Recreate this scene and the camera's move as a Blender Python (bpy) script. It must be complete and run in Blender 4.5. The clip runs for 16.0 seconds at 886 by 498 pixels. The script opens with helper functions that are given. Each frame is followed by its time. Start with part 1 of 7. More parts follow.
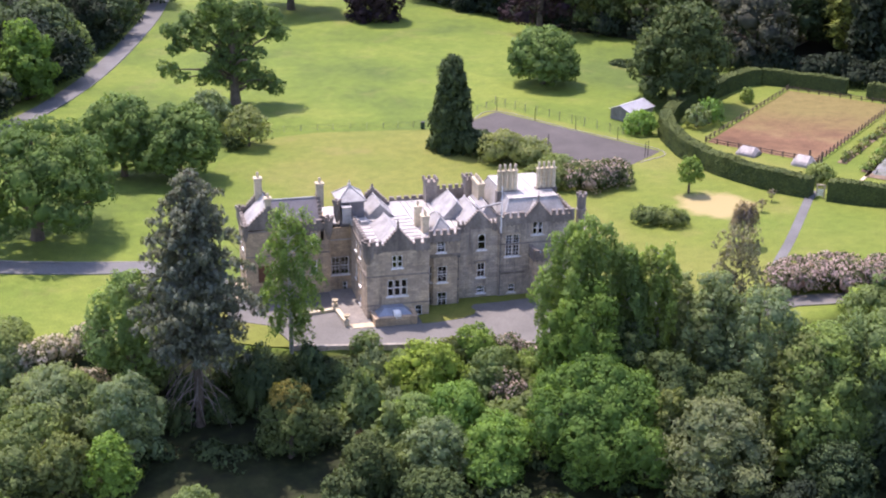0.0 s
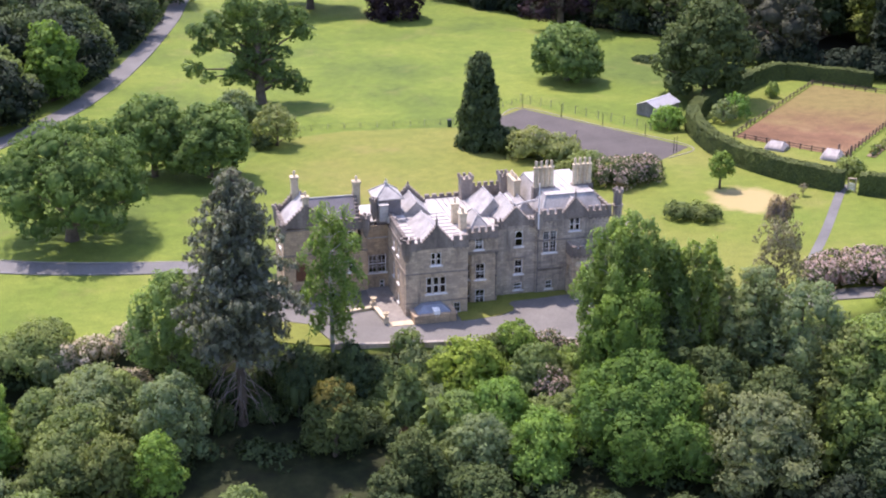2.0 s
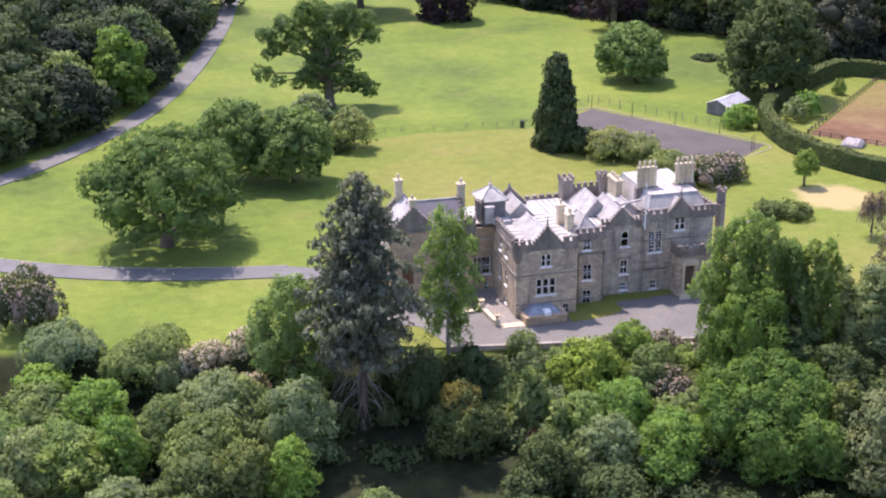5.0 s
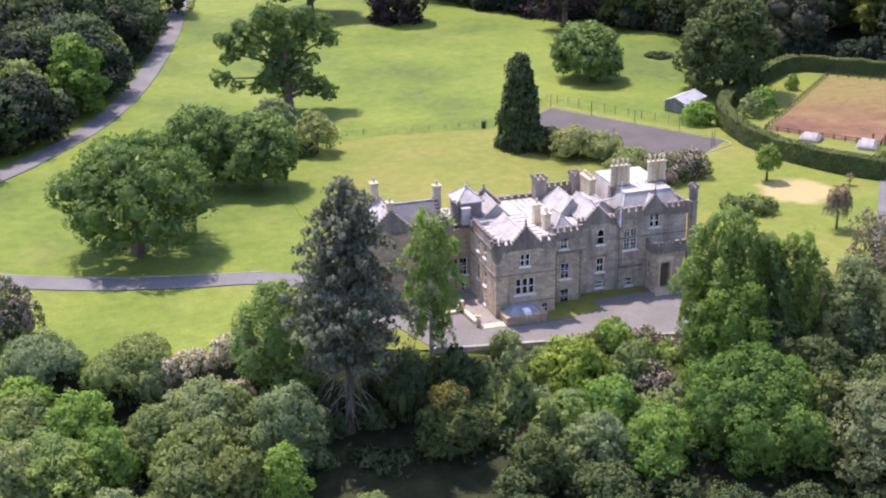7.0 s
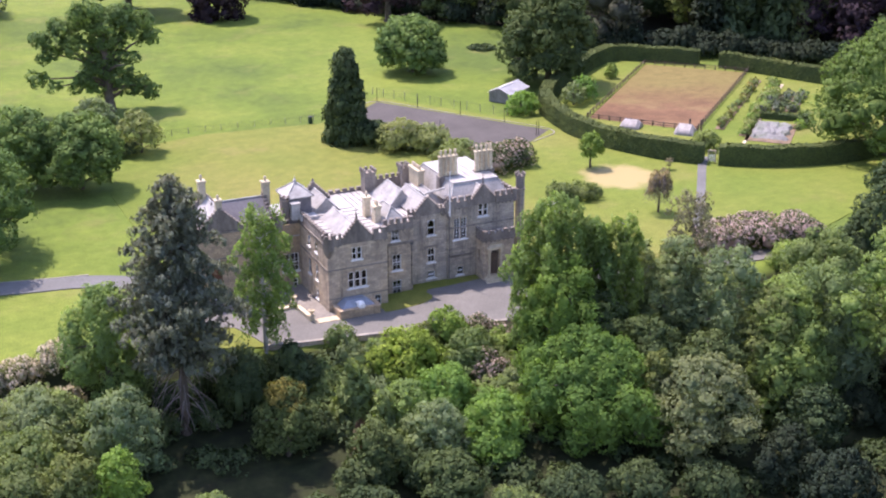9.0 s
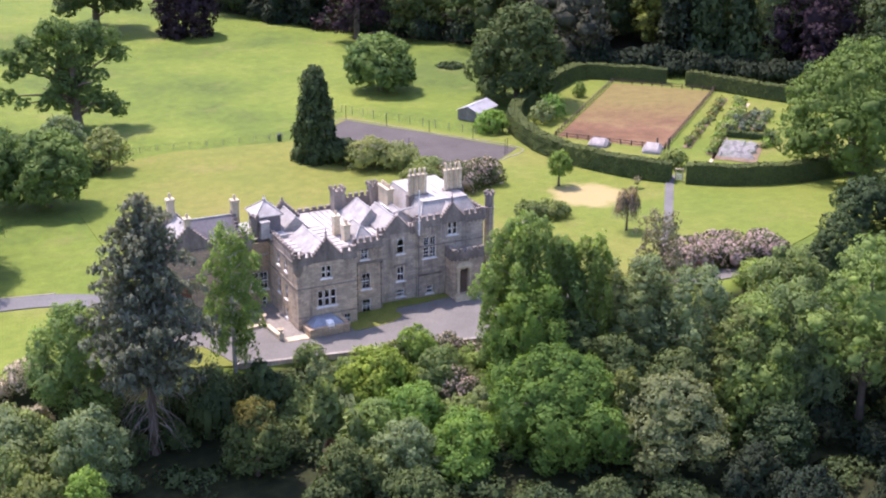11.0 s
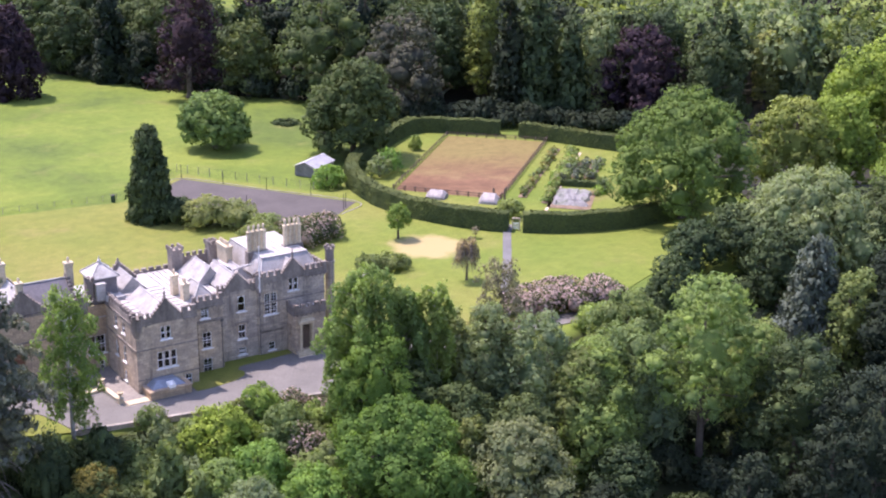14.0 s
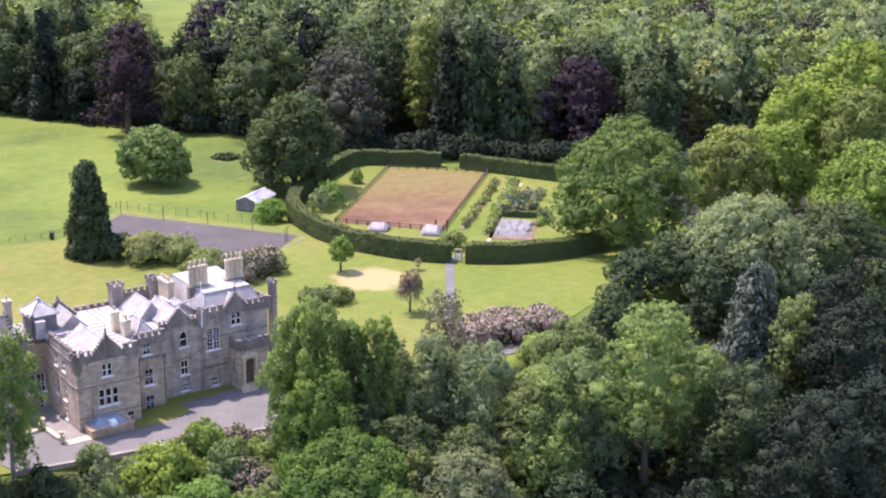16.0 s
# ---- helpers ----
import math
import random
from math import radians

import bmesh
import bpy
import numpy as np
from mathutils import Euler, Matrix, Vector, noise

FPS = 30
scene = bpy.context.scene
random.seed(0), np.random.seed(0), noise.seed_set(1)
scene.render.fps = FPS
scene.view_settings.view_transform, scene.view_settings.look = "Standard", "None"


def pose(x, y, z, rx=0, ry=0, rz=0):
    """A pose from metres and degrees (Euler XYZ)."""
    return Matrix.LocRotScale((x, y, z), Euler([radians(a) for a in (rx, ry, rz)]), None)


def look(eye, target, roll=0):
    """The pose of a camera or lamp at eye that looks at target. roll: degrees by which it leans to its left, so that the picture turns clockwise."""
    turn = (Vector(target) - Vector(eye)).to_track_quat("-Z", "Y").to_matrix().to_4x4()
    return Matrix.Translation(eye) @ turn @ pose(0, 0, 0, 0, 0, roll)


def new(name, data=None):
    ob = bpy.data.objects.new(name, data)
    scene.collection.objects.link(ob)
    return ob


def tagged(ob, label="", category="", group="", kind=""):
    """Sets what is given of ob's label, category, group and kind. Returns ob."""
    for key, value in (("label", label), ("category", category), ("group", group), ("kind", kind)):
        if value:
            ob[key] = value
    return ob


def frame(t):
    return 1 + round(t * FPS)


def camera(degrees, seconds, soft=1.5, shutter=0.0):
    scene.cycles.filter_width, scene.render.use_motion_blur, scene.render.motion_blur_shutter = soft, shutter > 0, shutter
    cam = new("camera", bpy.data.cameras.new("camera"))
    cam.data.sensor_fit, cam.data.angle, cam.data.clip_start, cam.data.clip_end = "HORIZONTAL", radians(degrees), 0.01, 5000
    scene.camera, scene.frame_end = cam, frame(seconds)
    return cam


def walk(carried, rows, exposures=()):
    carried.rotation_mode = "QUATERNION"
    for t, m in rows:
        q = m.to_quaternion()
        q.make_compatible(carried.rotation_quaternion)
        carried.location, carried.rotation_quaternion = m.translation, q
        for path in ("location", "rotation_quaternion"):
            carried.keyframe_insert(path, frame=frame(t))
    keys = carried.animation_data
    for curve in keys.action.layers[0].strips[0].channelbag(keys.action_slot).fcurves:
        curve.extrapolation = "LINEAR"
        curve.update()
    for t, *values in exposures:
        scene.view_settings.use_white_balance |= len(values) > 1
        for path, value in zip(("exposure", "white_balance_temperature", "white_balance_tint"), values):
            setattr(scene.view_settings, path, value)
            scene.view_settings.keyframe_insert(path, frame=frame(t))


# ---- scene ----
cam = camera(35.7, 16.0, soft=2.1)
PATH = [
    (0, (-32.76, -164.03, 74.74), (-9.09, -73.80, 38.72), 0.92),
    (0.5, (-33.16, -163.90, 74.72), (-9.62, -73.64, 38.68), 0.80),
    (1, (-33.96, -163.75, 74.68), (-10.57, -73.46, 38.63), 0.63),
    (1.5, (-35.27, -163.46, 74.61), (-11.97, -73.15, 38.54), 0.45),
    (2, (-36.92, -163.01, 74.54), (-13.68, -72.71, 38.41), 0.30),
    (2.5, (-38.83, -162.53, 74.32), (-15.63, -72.20, 38.23), 0.18),
    (3, (-41.06, -161.96, 74.35), (-17.83, -71.66, 38.20), 0.04),
    (3.5, (-43.41, -161.38, 74.50), (-20.21, -71.09, 38.32), -0.04),
    (4, (-45.92, -160.70, 74.64), (-22.71, -70.42, 38.42), -0.14),
    (4.5, (-48.59, -159.98, 74.69), (-25.33, -69.68, 38.56), -0.28),
    (4.7, (-49.56, -159.74, 74.70), (-26.37, -69.41, 38.60), -0.35),
    (7, (-56.75, -158.04, 75.06), (-28.88, -69.04, 38.99), -0.66),
    (7.5, (-56.77, -158.12, 74.97), (-26.02, -70.09, 38.84), -0.39),
    (8, (-56.80, -158.22, 74.87), (-23.14, -71.30, 38.65), -0.24),
    (8.5, (-56.82, -158.32, 74.78), (-20.54, -72.50, 38.49), -0.17),
    (9, (-56.85, -158.41, 74.72), (-17.64, -73.92, 38.33), -0.03),
    (9.2, (-56.86, -158.43, 74.71), (-16.82, -74.34, 38.31), 0.10),
    (10.2, (-57.11, -158.53, 75.14), (-15.79, -74.63, 39.74), 0.43),
    (11.5, (-57.15, -158.55, 75.21), (-15.60, -74.69, 39.99), 0.49),
    (12, (-57.16, -158.59, 75.16), (-15.43, -74.46, 40.81), 0.55),
    (12.5, (-57.17, -158.64, 75.07), (-14.27, -74.77, 41.53), 0.66),
    (13, (-57.20, -158.69, 74.98), (-12.85, -75.37, 41.96), 0.70),
    (13.5, (-57.25, -158.74, 74.90), (-8.11, -77.77, 42.84), 0.78),
    (14, (-57.32, -158.79, 74.84), (-5.15, -79.43, 43.51), 0.83),
    (14.5, (-57.39, -158.82, 74.81), (-3.48, -80.33, 44.28), 0.86),
    (15, (-57.45, -158.84, 74.80), (-2.41, -80.88, 44.93), 0.87),
    (15.5, (-57.49, -158.85, 74.80), (-1.60, -81.29, 45.47), 0.87),
    (16, (-57.50, -158.86, 74.80), (-1.48, -81.27, 45.77), 0.73),
]
walk(cam, [(t, look(eye, target, roll)) for t, eye, target, roll in PATH], [(0, 1.47, 6600, 32.5), (9, 1.49, 6570, 33), (13, 1.55, 6470, 37), (16, 1.62, 6430, 38)])
# ---- light: high sun from behind the house on its west side, clear sky ----
SUN_DIR = Vector((-0.17, 0.45, 1.0)).normalized()
world = bpy.data.worlds.new("world")
scene.world = world
world.use_nodes = True
sky = world.node_tree.nodes.new("ShaderNodeTexSky")
sky.sky_type, sky.sun_disc = "NISHITA", False
sky.sun_elevation = math.asin(SUN_DIR.z)
sky.sun_rotation = math.atan2(SUN_DIR.x, SUN_DIR.y)
background = world.node_tree.nodes["Background"]
background.inputs["Strength"].default_value = 0.15
world.node_tree.links.new(sky.outputs[0], background.inputs[0])
sun_data = bpy.data.lights.new("sun", "SUN")
sun_data.energy, sun_data.angle, sun_data.color = 2.7, radians(0.6), (1.0, 0.95, 0.86)
sun = new("sun", sun_data)
sun.matrix_world = look(SUN_DIR * 300, (0, 0, 0))


# ---- materials ----
def blank(name, rough=0.85, spec=0.3):
    m = bpy.data.materials.new(name)
    m.use_nodes = True
    b = m.node_tree.nodes["Principled BSDF"]
    b.inputs["Roughness"].default_value = rough
    b.inputs["Specular IOR Level"].default_value = spec
    return m, m.node_tree.nodes, m.node_tree.links, b


def noise_node(n, l, where, scale, detail=4.0, rough=0.6):
    t = n.new("ShaderNodeTexNoise")
    t.inputs["Scale"].default_value, t.inputs["Detail"].default_value, t.inputs["Roughness"].default_value = scale, detail, rough
    l.new(where, t.inputs["Vector"])
    return t


def ramp_node(n, l, fac, stops):
    r = n.new("ShaderNodeValToRGB")
    r.color_ramp.elements[0].position, r.color_ramp.elements[0].color = stops[0][0], (*stops[0][1], 1)
    r.color_ramp.elements[1].position, r.color_ramp.elements[1].color = stops[-1][0], (*stops[-1][1], 1)
    for pos, c in stops[1:-1]:
        r.color_ramp.elements.new(pos).color = (*c, 1)
    l.new(fac, r.inputs[0])
    return r


def mix_node(n, l, fac, a, b, mode="MIX"):
    x = n.new("ShaderNodeMix")
    x.data_type, x.blend_type = "RGBA", mode
    for socket, value in ((x.inputs[0], fac), (x.inputs[6], a), (x.inputs[7], b)):
        if isinstance(value, (int, float)):
            socket.default_value = value
        elif isinstance(value, tuple):
            socket.default_value = (*value, 1)
        else:
            l.new(value, socket)
    return x.outputs[2]


def bump_node(n, l, b, height, strength, distance):
    u = n.new("ShaderNodeBump")
    u.inputs["Strength"].default_value, u.inputs["Distance"].default_value = strength, distance
    l.new(height, u.inputs["Height"])
    l.new(u.outputs[0], b.inputs["Normal"])


def tone(c, k):
    return tuple(min(1.0, v * k) for v in c)


def surface(name, colour, rough=0.85, coarse=0.25, fine=4.0, spread=0.25, bump=0.2, metal=0.0, spec=0.3, streak=False, accent=None):
    """A worn, grained surface: blotches, grain and relief at real size; streak stretches the blotches downwards."""
    m, n, l, b = blank(name, rough, spec)
    b.inputs["Metallic"].default_value = metal
    geo = n.new("ShaderNodeNewGeometry")
    where = geo.outputs["Position"]
    if streak:
        mp = n.new("ShaderNodeMapping")
        mp.inputs["Scale"].default_value = (1.0, 1.0, 0.22)
        l.new(where, mp.inputs["Vector"])
        stretched = mp.outputs[0]
    else:
        stretched = where
    big = noise_node(n, l, stretched, coarse, 5.0)
    small = noise_node(n, l, where, fine, 4.0)
    c1 = ramp_node(n, l, big.outputs[0], [(0.3, tone(colour, 1 - spread)), (0.5, colour), (0.7, accent or tone(colour, 1 + spread))])
    c2 = ramp_node(n, l, small.outputs[0], [(0.3, (0.72,) * 3), (0.7, (1.22,) * 3)])
    c = mix_node(n, l, 0.75, c1.outputs[0], c2.outputs[0], "MULTIPLY")
    info = n.new("ShaderNodeObjectInfo")
    vary = ramp_node(n, l, info.outputs["Random"], [(0.0, (0.9,) * 3), (1.0, (1.08,) * 3)])
    l.new(mix_node(n, l, 1.0, c, vary.outputs[0], "MULTIPLY"), b.inputs["Base Color"])
    if bump:
        bump_node(n, l, b, small.outputs[0], bump, 0.05)
    return m


def leaf(name, colour, spread=0.30, glow=0.35, hue=0.03, flower=None, share=0.0):
    """Foliage: every spray has its own shade, light passes through it; flower: some sprays bear blossom."""
    m, n, l, b = blank(name, 0.7, 0.09)
    geo, info = n.new("ShaderNodeNewGeometry"), n.new("ShaderNodeObjectInfo")
    rnd = geo.outputs["Random Per Island"]
    r, g, bl = colour
    c = ramp_node(n, l, rnd, [(0.0, tone(colour, 1 - spread)), (0.5, colour), (1.0, (r * (1.14 + hue * 4), g * 1.24, bl * 1.0))]).outputs[0]
    big = noise_node(n, l, geo.outputs["Position"], 0.22, 3.0)
    c = mix_node(n, l, 1.0, c, ramp_node(n, l, big.outputs[0], [(0.3, (0.72, 0.78, 0.8)), (0.7, (1.25, 1.18, 1.0))]).outputs[0], "MULTIPLY")
    c = mix_node(n, l, 1.0, c, ramp_node(n, l, info.outputs["Random"], [(0.0, (0.86, 0.92, 0.95)), (1.0, (1.12, 1.06, 0.95))]).outputs[0], "MULTIPLY")
    if flower:
        shift = n.new("ShaderNodeMath")
        shift.operation, shift.inputs[1].default_value = "MULTIPLY", 7.31
        l.new(rnd, shift.inputs[0])
        wrap = n.new("ShaderNodeMath")
        wrap.operation = "FRACT"
        l.new(shift.outputs[0], wrap.inputs[0])
        add = n.new("ShaderNodeMath")
        add.operation = "ADD"
        l.new(wrap.outputs[0], add.inputs[0])
        l.new(big.outputs[0], add.inputs[1])
        pick = n.new("ShaderNodeMath")
        pick.operation, pick.inputs[1].default_value = "LESS_THAN", share + 0.5
        l.new(add.outputs[0], pick.inputs[0])
        c = mix_node(n, l, pick.outputs[0], c, flower)
    l.new(c, b.inputs["Base Color"])
    fine = noise_node(n, l, geo.outputs["Position"], 2.6, 4.0, 0.7)
    bump_node(n, l, b, fine.outputs[0], 0.5, 0.2)
    tr = n.new("ShaderNodeBsdfTranslucent")
    l.new(mix_node(n, l, 1.0, c, (1.12, 1.2, 0.72), "MULTIPLY"), tr.inputs["Color"])
    mx = n.new("ShaderNodeMixShader")
    mx.inputs[0].default_value = glow
    l.new(b.outputs[0], mx.inputs[1])
    l.new(tr.outputs[0], mx.inputs[2])
    l.new(mx.outputs[0], n["Material Output"].inputs[0])
    return m


LEAF = {
    "mid": leaf("leaf_mid_green", (0.178, 0.240, 0.101)),
    "dark": leaf("leaf_dark_green", (0.062, 0.094, 0.048), glow=0.2),
    "grey": leaf("leaf_grey_green", (0.188, 0.248, 0.136)),
    "olive": leaf("leaf_olive", (0.150, 0.192, 0.080)),
    "bright": leaf("leaf_bright_green", (0.172, 0.300, 0.083), glow=0.4),
    "light": leaf("leaf_light_green", (0.196, 0.286, 0.106), glow=0.4),
    "yellow": leaf("leaf_yellow_green", (0.180, 0.270, 0.062), glow=0.28),
    "syc": leaf("leaf_sycamore", (0.127, 0.222, 0.061), glow=0.4),
    "willow": leaf("leaf_willow", (0.155, 0.198, 0.120)),
    "birch": leaf("leaf_birch", (0.192, 0.282, 0.104), spread=0.18, glow=0.5),
    "oak": leaf("leaf_oak", (0.084, 0.118, 0.050), glow=0.2),
    "oaklight": leaf("leaf_light_oak", (0.191, 0.240, 0.076), glow=0.28),
    "round": leaf("leaf_round_lime", (0.132, 0.208, 0.072), glow=0.25),
    "pale": leaf("leaf_pale", (0.250, 0.285, 0.125), glow=0.4),
    "bronze": leaf("leaf_bronze_yew", (0.172, 0.158, 0.052)),
    "bronzetop": leaf("leaf_bronze_maple", (0.088, 0.090, 0.068), glow=0.2),
    # shade on trees of the bank and woods, put into the leaf colour
    "shade": leaf("leaf_shaded_dark", (0.026, 0.040, 0.028), glow=0.1),
    "deadlarch": leaf("needle_dead_brown", (0.120, 0.084, 0.066), glow=0.1),
    "twig": leaf("leaf_thin_birch", (0.235, 0.215, 0.150), glow=0.3),
    "parkoak": leaf("leaf_park_oak", (0.108, 0.178, 0.060), glow=0.3),
    "oldoak": leaf("leaf_old_oak", (0.130, 0.196, 0.074), glow=0.35),
    "blue": leaf("needle_blue_grey", (0.112, 0.140, 0.118), glow=0.15),
    "cedar": leaf("needle_cedar", (0.135, 0.160, 0.138), spread=0.16, glow=0.2),
    "copper": leaf("leaf_copper", (0.041, 0.028, 0.042), glow=0.2),
    "pink": leaf("leaf_rhododendron", (0.086, 0.112, 0.056), flower=(0.43, 0.335, 0.30), share=0.30),
    "rpink": leaf("leaf_rhododendron_bloom", (0.085, 0.108, 0.062), flower=(0.44, 0.335, 0.32), share=0.50),
    "beige": leaf("leaf_rhododendron_faded", (0.120, 0.146, 0.078), flower=(0.55, 0.475, 0.385), share=0.55),
    "hedge": leaf("leaf_clipped_hedge", (0.074, 0.104, 0.044), glow=0.06),
    "purple": leaf("leaf_purple_prunus", (0.235, 0.200, 0.145), glow=0.3),
}
BARK = surface("bark", (0.105, 0.085, 0.065), coarse=0.8, fine=9.0, spread=0.35, bump=0.7)
BARK_PALE = surface("pale_birch_bark", (0.42, 0.40, 0.36), coarse=1.2, fine=6.0, spread=0.35, bump=0.4)
DEADWOOD = surface("dead_wood", (0.18, 0.155, 0.135), coarse=1.0, fine=9.0, bump=0.4)


def masonry(name, colour, soot, stain=0.5):
    """Coursed sandstone: blocks of uneven tone with recessed joints, soot running down in streaks, patches of paler repair."""
    m, n, l, b = blank(name, 0.9, 0.2)
    geo = n.new("ShaderNodeNewGeometry")
    p = geo.outputs["Position"]
    xyz = n.new("ShaderNodeSeparateXYZ")
    l.new(p, xyz.inputs[0])
    along = n.new("ShaderNodeMath")
    l.new(xyz.outputs["X"], along.inputs[0])
    l.new(xyz.outputs["Y"], along.inputs[1])
    flat = n.new("ShaderNodeCombineXYZ")
    l.new(along.outputs[0], flat.inputs[0])
    l.new(xyz.outputs["Z"], flat.inputs[1])
    bricks = n.new("ShaderNodeTexBrick")
    l.new(flat.outputs[0], bricks.inputs["Vector"])
    for key, value in (("Scale", 1.0), ("Mortar Size", 0.018), ("Mortar Smooth", 0.3), ("Bias", 0.0), ("Brick Width", 0.82), ("Row Height", 0.36)):
        bricks.inputs[key].default_value = value
    bricks.inputs["Color1"].default_value, bricks.inputs["Color2"].default_value, bricks.inputs["Mortar"].default_value = (0.80, 0.80, 0.82, 1), (1.2, 1.17, 1.1, 1), (0.62, 0.60, 0.58, 1)
    mp = n.new("ShaderNodeMapping")
    mp.inputs["Scale"].default_value = (1.0, 1.0, 0.13)
    l.new(p, mp.inputs["Vector"])
    run, drift, grain = noise_node(n, l, mp.outputs[0], 0.9, 6.0, 0.65), noise_node(n, l, p, 0.22, 5.0), noise_node(n, l, p, 3.2, 4.0, 0.7)
    c = ramp_node(n, l, drift.outputs[0], [(0.32, tone(colour, 0.78)), (0.5, colour), (0.68, (colour[0] * 1.16, colour[1] * 1.1, colour[2] * 1.0))]).outputs[0]
    c = mix_node(n, l, 1.0, c, bricks.outputs["Color"], "MULTIPLY")
    c = mix_node(n, l, ramp_node(n, l, run.outputs[0], [(0.50, (0, 0, 0)), (0.70, (stain,) * 3)]).outputs[0], c, soot)
    c = mix_node(n, l, 0.7, c, ramp_node(n, l, grain.outputs[0], [(0.3, (0.74,) * 3), (0.7, (1.24,) * 3)]).outputs[0], "MULTIPLY")
    l.new(c, b.inputs["Base Color"])
    bump_node(n, l, b, mix_node(n, l, 0.5, bricks.outputs["Color"], grain.outputs[0]), 0.5, 0.06)
    return m


STONE = masonry("sandstone", (0.43, 0.355, 0.272), (0.150, 0.127, 0.102), 0.75)
STONE_WARM = masonry("warm_sandstone", (0.43, 0.335, 0.235), (0.17, 0.138, 0.105), 0.6)
STONE_GREY = masonry("grey_sandstone", (0.40, 0.350, 0.292), (0.135, 0.119, 0.103), 0.85)
STONE_PALE = surface("pale_sandstone", (0.52, 0.44, 0.305), coarse=0.5, fine=3.0, spread=0.2, bump=0.3, streak=True)
STONE_DARK = surface("weathered_sandstone", (0.205, 0.176, 0.150), coarse=0.6, fine=2.8, spread=0.45, bump=0.4, streak=True, accent=(0.30, 0.262, 0.22))
SLATE = surface("pale_slate", (0.30, 0.290, 0.272), rough=0.5, coarse=0.5, fine=5.0, spread=0.3, bump=0.3, spec=0.35)
SLATE_DARK = surface("dark_shaded_slate", (0.155, 0.146, 0.150), rough=0.6, coarse=0.5, fine=5.0, spread=0.25, bump=0.3, spec=0.25)
LEAD = surface("lead_sheet", (0.375, 0.362, 0.335), rough=0.5, coarse=0.5, fine=3.0, spread=0.25, bump=0.15, spec=0.35)
PAINT = surface("white_paint", (0.78, 0.77, 0.74), rough=0.5, coarse=1.0, fine=8.0, spread=0.06, bump=0.05)
CLAY = surface("buff_clay", (0.55, 0.46, 0.33), coarse=2.0, fine=6.0, spread=0.15)
DRIVE = surface("drive_asphalt", (0.142, 0.144, 0.138), rough=0.9, coarse=0.16, fine=6.0, spread=0.2, bump=0.25)
ASPHALT = surface("asphalt", (0.150, 0.146, 0.132), rough=0.9, coarse=0.16, fine=6.0, spread=0.16, bump=0.25)
COURT = surface("court_asphalt", (0.076, 0.069, 0.063), rough=0.9, coarse=0.12, fine=5.0, spread=0.2, bump=0.25)
KERB = surface("stone_kerb", (0.27, 0.25, 0.215), coarse=0.8, fine=4.0)
PAVING = surface("pale_paving", (0.20, 0.185, 0.162), coarse=0.6, fine=3.0, spread=0.12)
TIMBER = surface("dark_timber", (0.115, 0.085, 0.065), coarse=0.9, fine=7.0, spread=0.3)
TIMBER_GREY = surface("grey_timber", (0.20, 0.19, 0.17), coarse=0.9, fine=7.0, spread=0.3)
TIN = surface("pale_tin_sheet", (0.62, 0.63, 0.65), rough=0.45, coarse=0.6, fine=4.0, spread=0.12, spec=0.5)
IRON = surface("black_iron", (0.03, 0.03, 0.03), rough=0.6, coarse=1.0, fine=5.0, bump=0.1)
NET = surface("grey_netting", (0.20, 0.20, 0.195), rough=0.8, coarse=0.45, fine=2.6, spread=0.4, bump=0.6, accent=(0.095, 0.125, 0.07))
SHEETING = surface("white_sheeting", (0.25, 0.235, 0.225), rough=0.5, coarse=0.6, fine=2.0, spread=0.2, bump=0.5)
SOIL = surface("garden_soil", (0.16, 0.115, 0.075), coarse=0.8, fine=5.0, spread=0.3, bump=0.5)
# near-black inside of the rooms: their lack of light is put into the colour
DARKROOM = surface("unlit_room_dark", (0.035, 0.032, 0.03), coarse=0.5, fine=3.0, bump=0.0)
STAIN_WOOD = surface("brown_door_wood", (0.13, 0.06, 0.035), rough=0.5, coarse=1.0, fine=6.0)


def glass():
    m, n, l, b = blank("window_glass", 0.03, 0.5)
    clear, gloss, fres, mx = (n.new("ShaderNode" + k) for k in ("BsdfTransparent", "BsdfGlossy", "Fresnel", "MixShader"))
    clear.inputs[0].default_value = (0.45, 0.48, 0.48, 1)
    gloss.inputs["Roughness"].default_value = 0.04
    fres.inputs[0].default_value = 1.5
    l.new(fres.outputs[0], mx.inputs[0])
    l.new(clear.outputs[0], mx.inputs[1])
    l.new(gloss.outputs[0], mx.inputs[2])
    l.new(mx.outputs[0], n["Material Output"].inputs[0])
    return m


GLASS = glass()


